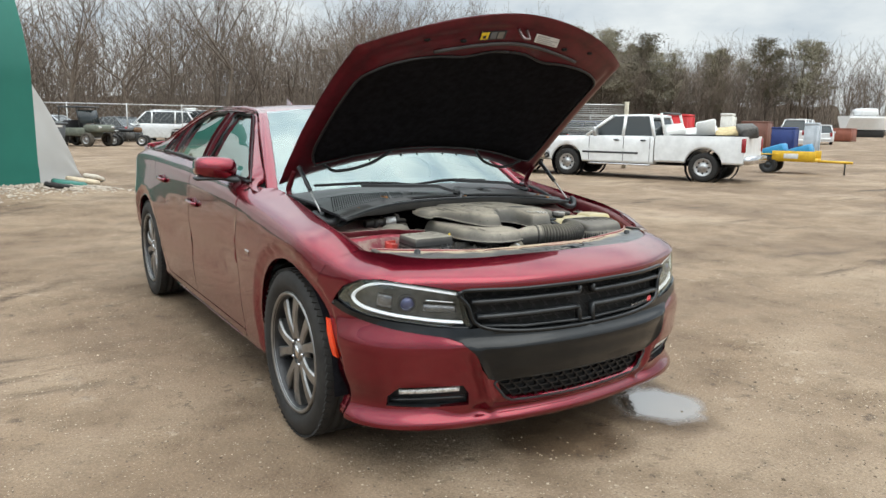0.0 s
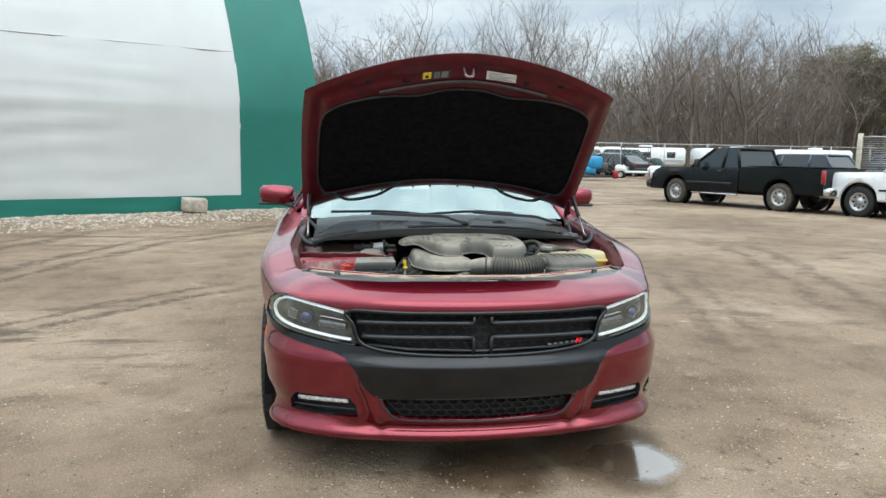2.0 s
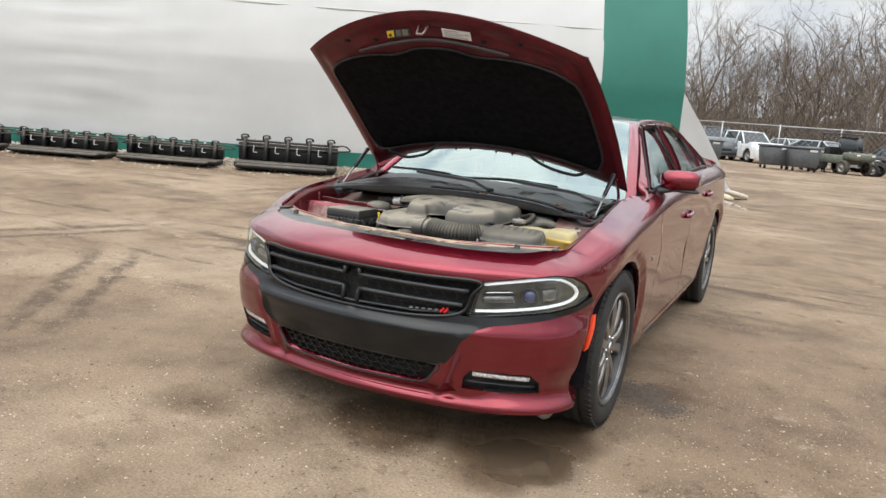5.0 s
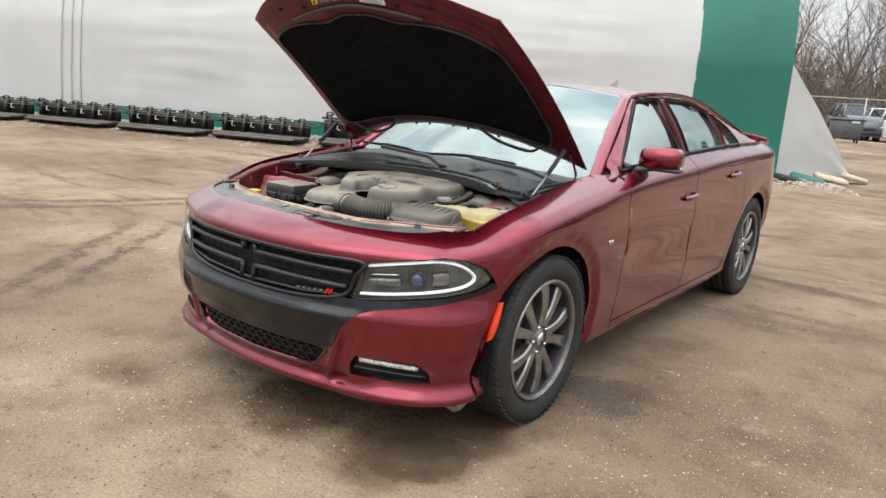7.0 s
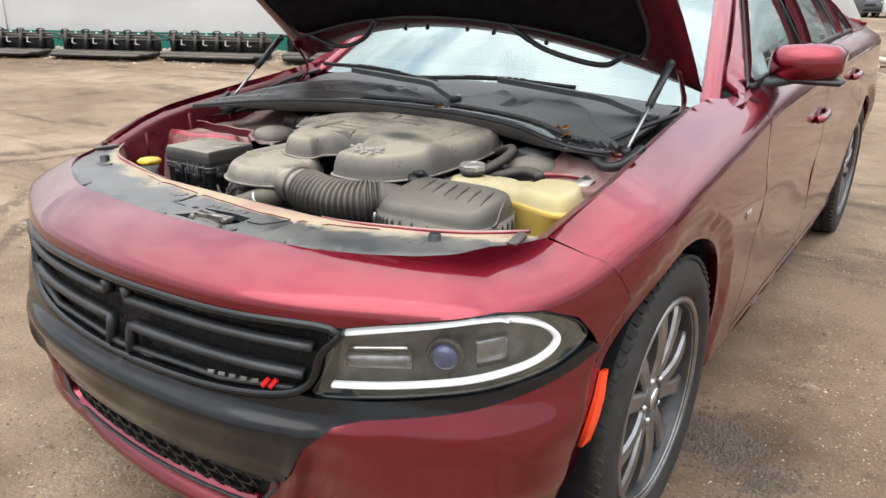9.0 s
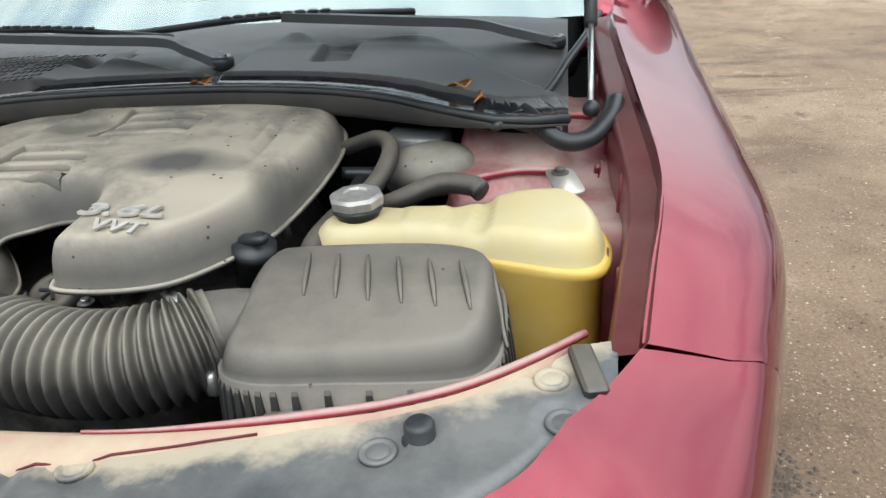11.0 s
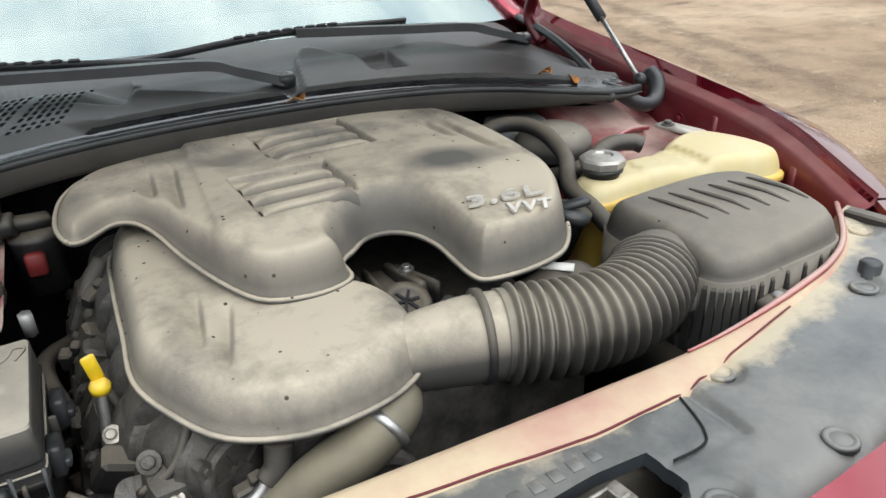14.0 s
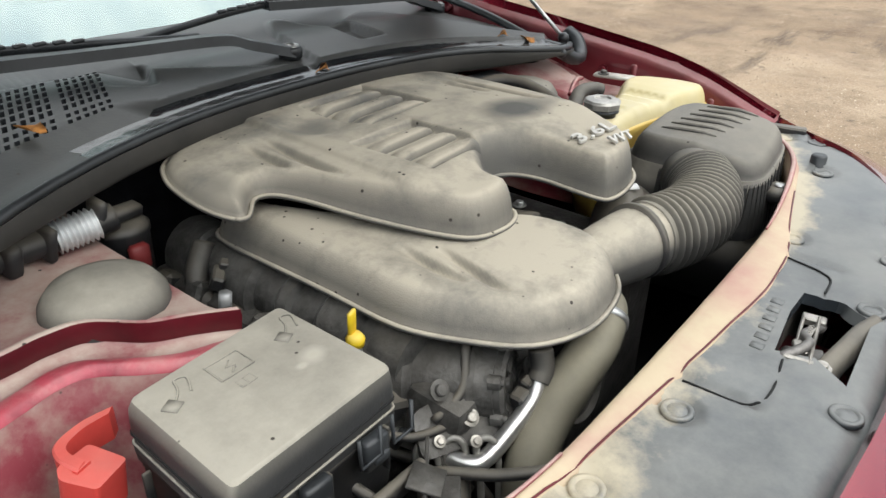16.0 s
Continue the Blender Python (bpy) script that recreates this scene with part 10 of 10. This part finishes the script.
# ---- woods round the yard ----
def limb(vs, fs, p, d, length, r0, r1, rng, segs=4, wob=0.18, sides=4):
    pts, dd = [p.copy()], d.copy()
    for i in range(segs):
        dd = (dd + Vector((rng.uniform(-wob, wob), rng.uniform(-wob, wob), rng.uniform(-wob * 0.4, wob * 0.7)))).normalized()
        pts.append(pts[-1] + dd * (length / segs))
    base = None
    for i, q in enumerate(pts):
        r = r0 + (r1 - r0) * i / segs
        a = dd.orthogonal().normalized()
        b = dd.cross(a)
        k = len(vs)
        vs.extend([tuple(q + (a * math.cos(2 * math.pi * j / sides) + b * math.sin(2 * math.pi * j / sides)) * r) for j in range(sides)])
        if base is not None:
            fs.extend([(base + j, base + (j + 1) % sides, k + (j + 1) % sides, k + j) for j in range(sides)])
        base = k
    return pts, dd


def mesh_of(name, vs, fs, material):
    me = bpy.data.meshes.new(name)
    me.from_pydata(vs, [], fs)
    me.materials.append(material)
    me.shade_smooth()
    return me


def branching(rng, out, p, d, length, r, depth, wide):
    """A bough, and the lesser ones that it forks into; out: one (verts, faces) for each depth."""
    vs_, fs_ = out[min(depth, len(out) - 1)]
    segs = 4 if depth < 2 else 3 if depth < 3 else 2
    pts, d2 = limb(vs_, fs_, p, d, length, r, r * 0.42, rng, segs, 0.20 + 0.05 * depth, 6 if depth == 0 else 4 if depth == 1 else 3)
    if depth >= 4:
        return
    n_side = (3, 3, 3, 2)[depth] if depth else 4
    for i in range(n_side + (1 if depth < 3 else 0)):
        last = i == n_side
        k = len(pts) - 1 if last else rng.randint(1, len(pts) - 1)
        a = rng.uniform(0, 2 * math.pi)
        side = Vector((math.cos(a), math.sin(a), rng.uniform(-0.1, 0.5)))
        dd = (d2 * (1.2 if last else 0.75) + side * (0.35 if last else wide)).normalized()
        dd.z = max(dd.z, -0.15) + 0.12
        branching(rng, out, pts[k], dd.normalized(), length * rng.uniform(0.50, 0.78), max(r * (0.52 if last else 0.40), 0.006), depth + 1, wide)


def bare_tree(seed, h, forks, wide):
    rng = random.Random(seed)
    t = thing("bare_tree", "leafless grey-brown tree at the edge of the woods", "tree", group="bare trees")
    tv, tf, lv, lf_, wv, wf = [], [], [], [], [], []
    lean = Vector((rng.uniform(-0.10, 0.10), rng.uniform(-0.10, 0.10), 1)).normalized()
    trunk, d = limb(tv, tf, Vector((0, 0, -0.1)), lean, h * 0.40, 0.20, 0.13, rng, 6, 0.10, 8)
    out = [(lv, lf_), (lv, lf_), (wv, wf)]
    for i in range(forks):
        a = rng.uniform(0, 2 * math.pi)
        up = rng.uniform(0.9, 1.9)
        q = trunk[-1] if i < 2 else trunk[rng.randint(2, len(trunk) - 1)]
        branching(rng, out, q, Vector((math.cos(a) * wide * 1.2, math.sin(a) * wide * 1.2, up)).normalized(), h * rng.uniform(0.26, 0.36), 0.10, 0, wide)
    for nm, v_, f_, mt_ in (("trunk", tv, tf, BARK), ("bough", lv, lf_, BARK), ("crown", wv, wf, TWIG)):
        o = new(nm, mesh_of(nm, v_, f_, mt_))
        o.parent = t
    return t


def pine(seed, h):
    rng = random.Random(seed)
    t = thing("pine_tree", "dull brownish green pine with a bare lower trunk", "tree", group="pines")
    tv, tf, lv, lf_ = [], [], [], []
    trunk, d = limb(tv, tf, Vector((0, 0, -0.1)), Vector((0, 0, 1)), h, 0.17, 0.03, rng, 8, 0.03, 7)
    nv, nf = [], []
    for i in range(54):
        k = rng.uniform(0.30, 1.0)
        z = h * k
        a = rng.uniform(0, 2 * math.pi)
        ln = (1.08 - k) ** 0.7 * h * rng.uniform(0.20, 0.36) + 0.3
        dd = Vector((math.cos(a), math.sin(a), rng.uniform(0.0, 0.6))).normalized()
        pts, d2 = limb(lv, lf_, Vector((trunk[0].x, trunk[0].y, z)), dd, ln, 0.035, 0.01, rng, 4, 0.2, 3)
        for p in pts[1:]:
            for j in range(26):
                c = p + Vector((rng.gauss(0, 0.42), rng.gauss(0, 0.42), rng.gauss(0, 0.22)))
                u = Vector((rng.uniform(-1, 1), rng.uniform(-1, 1), rng.uniform(-0.3, 0.8))).normalized() * rng.uniform(0.08, 0.24)
                v = u.orthogonal().normalized() * 0.045
                m_ = len(nv)
                nv.extend([tuple(c - u + v), tuple(c + u), tuple(c - u - v)])
                nf.append((m_, m_ + 1, m_ + 2))
    for nm, v_, f_, mt_ in (("trunk", tv, tf, BARK), ("bough", lv, lf_, BARK), ("crown", nv, nf, NEEDLE)):
        o = new(nm, mesh_of(nm, v_, f_, mt_))
        o.parent = t
    return t


edge_y = curve([(-70, 58), (-30, 58), (0, 58), (25, 62), (50, 78), (85, 92), (120, 92), (170, 60)])
rng = random.Random(11)
kinds = [bare_tree(s_, h_, f_, w_) for s_, h_, f_, w_ in ((1, 13, 4, 0.75), (2, 15, 5, 0.62), (3, 12, 4, 0.9), (4, 14, 6, 0.7), (5, 13.5, 3, 0.85), (6, 12, 5, 0.55))]
for i in range(64):
    x = -34 + 190 * i / 63 + rng.uniform(-2.2, 2.2)
    k = kinds[i % 6]
    sc = rng.uniform(0.85, 1.2) if x > -6 else rng.uniform(0.55, 0.8)
    m = Matrix.Translation((x, edge_y(x) + rng.uniform(0, 9), 0)) @ Matrix.Rotation(rng.uniform(0, 6.3), 4, "Z") @ Matrix.Diagonal((sc, sc, sc * rng.uniform(0.9, 1.1), 1))
    o = k if i < 6 else copy_thing(k, m)
    o.matrix_basis = m
pk = [pine(21, 13.5), pine(22, 12), pine(23, 14.5)]
for i in range(84):
    x = 69 + 44 * rng.random() if i < 66 else rng.uniform(110, 150)
    sc = rng.uniform(1.0, 1.32)
    m = Matrix.Translation((x, edge_y(x) + rng.uniform(2, 18), 0)) @ Matrix.Rotation(rng.uniform(0, 6.3), 4, "Z") @ Matrix.Diagonal((sc, sc, sc, 1))
    o = pk[i] if i < 3 else copy_thing(pk[i % 3], m)
    o.matrix_basis = m
# the wood behind: many slender trees, and undergrowth, one mass each
vs, fs = [], []
for i in range(2600):
    x = rng.uniform(-50, 165)
    y = edge_y(x) + 3 + 48 * rng.random() ** 1.4
    h_ = (rng.uniform(5.5, 11.0) if x > -8 else rng.uniform(3.5, 8.0)) * (1 + 0.45 * blend(x, 30, 50))
    d0 = Vector((rng.uniform(-0.16, 0.16), 0, 1)).normalized()
    pts, d = limb(vs, fs, Vector((x, y, 0)), d0, h_, rng.uniform(0.05, 0.12), 0.02, rng, 5, 0.10, 3)
    for k in range(7):
        q = pts[rng.randint(1, len(pts) - 1)]
        a = rng.uniform(0, 2 * math.pi)
        sub, d2 = limb(vs, fs, q, Vector((math.cos(a), math.sin(a) * 0.5, rng.uniform(0.5, 1.6))).normalized(), h_ * rng.uniform(0.18, 0.38), 0.040, 0.014, rng, 3, 0.28, 3)
        for j in range(3):
            a = rng.uniform(0, 2 * math.pi)
            limb(vs, fs, sub[rng.randint(1, len(sub) - 1)], Vector((math.cos(a), math.sin(a) * 0.5, rng.uniform(0.0, 1.3))).normalized(), h_ * rng.uniform(0.07, 0.18), 0.020, 0.010, rng, 2, 0.35, 3)
woods = new("far_woods", mesh_of("far_woods", vs, fs, TWIG))
tagged(woods, "dense leafless brown woods behind the yard", "woods", kind="stuff")
vs, fs = [], []
for i in range(22000):
    x = rng.uniform(-50, 165)
    y = edge_y(x) - 3 + 30 * rng.random() ** 1.5
    h_ = rng.uniform(0.8, 3.0) + 2.6 * max(0.0, noise.noise((x * 0.12, y * 0.12, 4.0)))
    d = Vector((rng.uniform(-0.7, 0.7), rng.uniform(-0.3, 0.3), 1)).normalized()
    p = Vector((x, y, 0))
    q = p + d * h_
    w = rng.uniform(0.02, 0.06)
    k = len(vs)
    vs.extend([(p.x - w, p.y, 0), (p.x + w, p.y, 0), tuple(q), tuple(p.lerp(q, 0.5) + Vector((0.5 * w, w, 0)))])
    fs.extend([(k, k + 1, k + 2), (k + 1, k + 3, k + 2)])
for i in range(60000):
    x = rng.uniform(-50, 165)
    y = edge_y(x) + 2 + 40 * rng.random() ** 1.5
    z = 8.5 * rng.random() ** 1.25 * (1.0 if x > -8 else 0.6) * (1 + 0.4 * blend(x, 30, 50))
    d = Vector((rng.gauss(0, 0.6), rng.gauss(0, 0.3), rng.uniform(0.2, 1.2))).normalized() * rng.uniform(0.5, 1.8)
    w = rng.uniform(0.012, 0.030)
    k = len(vs)
    vs.extend([(x - w, y, z), (x + w, y, z), (x + d.x, y + d.y, z + d.z)])
    fs.append((k, k + 1, k + 2))
und = new("undergrowth", mesh_of("undergrowth", vs, fs, BRUSH))
tagged(und, "brown winter brush along the edge of the woods", "brush", kind="stuff")
# far slope behind the woods
bm = bmesh.new()
n = 160
lo_ = [bm.verts.new((-110 + 360 * i / n, edge_y(-70 + 240 * i / n) + 75, -1)) for i in range(n + 1)]
hi_ = [bm.verts.new((-110 + 360 * i / n, edge_y(-70 + 240 * i / n) + 80, 5.2 + 3.4 * blend(-110 + 360 * i / n, 25, 60) + 1.4 * noise.noise((i * 0.35, 0, 0)) + 0.5 * noise.noise((i * 1.3, 3, 0)))) for i in range(n + 1)]
for i in range(n):
    bm.faces.new((lo_[i], lo_[i + 1], hi_[i + 1], hi_[i]))
tagged(part("backdrop", bm, BRUSH), "distant brown wooded rise", "backdrop", kind="structure")

# gravel along the shed and loose stones on the dirt
vs, fs = [], []


def pebble(x, y, z, r, rng):
    k = len(vs)
    a = rng.uniform(0, 6.3)
    ring = [(x + r * math.cos(a + 1.571 * j) * rng.uniform(0.7, 1.2), y + r * math.sin(a + 1.571 * j) * rng.uniform(0.7, 1.2), z) for j in range(4)]
    vs.extend(ring + [(x, y, z + r * rng.uniform(0.45, 0.8)), (x, y, z - r * 0.4)])
    for j in range(4):
        fs.extend([(k + j, k + (j + 1) % 4, k + 4), (k + (j + 1) % 4, k + j, k + 5)])


for i in range(9000):
    s_, o_ = rng.uniform(-1.2, 24), rng.gauss(0.35, 0.40)
    p = SHED_O + SD * s_ - SN * o_
    pebble(p.x, p.y, ground_z(p.x, p.y), rng.uniform(0.012, 0.040) * (1.3 if rng.random() < 0.1 else 1), rng)
gr = new("gravel_bank", mesh_of("gravel_bank", vs, fs, STONE))
gr.data.shade_flat()
tagged(gr, "pale gravel heaped along the foot of the shed", "gravel", kind="stuff")
for nm, lab, count, lo_r, hi_r, col, seed, cut in (("loose_stones", "small pale loose stones scattered on the dirt", 22000, 0.0016, 0.0062, (0.44, 0.365, 0.275), 9.0, 0.02), ("soil_crumbs", "small dark crumbs of soil scattered on the dirt", 9000, 0.002, 0.0085, (0.115, 0.086, 0.062), 21.0, 0.12)):
    vs, fs = [], []
    for i in range(count):
        r_ = 5.4 * rng.random() ** 0.6
        a = rng.uniform(0, 6.3)
        x, y = r_ * math.cos(a) + 0.3, r_ * math.sin(a) - 0.8
        if noise.noise((x * 0.9, y * 0.9, seed)) + 0.6 * noise.noise((x * 3.1, y * 3.1, seed)) + rng.uniform(-0.3, 0.3) < cut:
            continue
        pebble(x, y, ground_z(x, y), rng.uniform(lo_r, hi_r) * (1.6 if rng.random() < 0.04 else 1), rng)
    gs = new(nm, mesh_of(nm, vs, fs, mat(nm + "_colour", col, 0.9, vary=0.4, scale=30, spec=0.2)))
    gs.data.shade_flat()
    tagged(gs, lab, "stones" if nm == "loose_stones" else "soil", kind="stuff")
# churned wet soil beside the front wheel
vs, fs = [], []
for i in range(1700):
    cx_, cy_, sp_ = (0.97, 0.50, 0.085) if i < 1250 else (1.14, 0.36, 0.055)
    x, y = cx_ + rng.gauss(0, sp_), cy_ + rng.gauss(0, sp_)
    pebble(x, y, ground_z(x, y), rng.uniform(0.003, 0.010), rng)
cl = new("churned_soil", mesh_of("churned_soil", vs, fs, mat("dark_wet_soil", (0.085, 0.066, 0.050), 0.7, vary=0.3, scale=20)))
cl.data.shade_flat()
tagged(cl, "dark crumbled soil churned up beside the front wheel", "soil", kind="stuff")
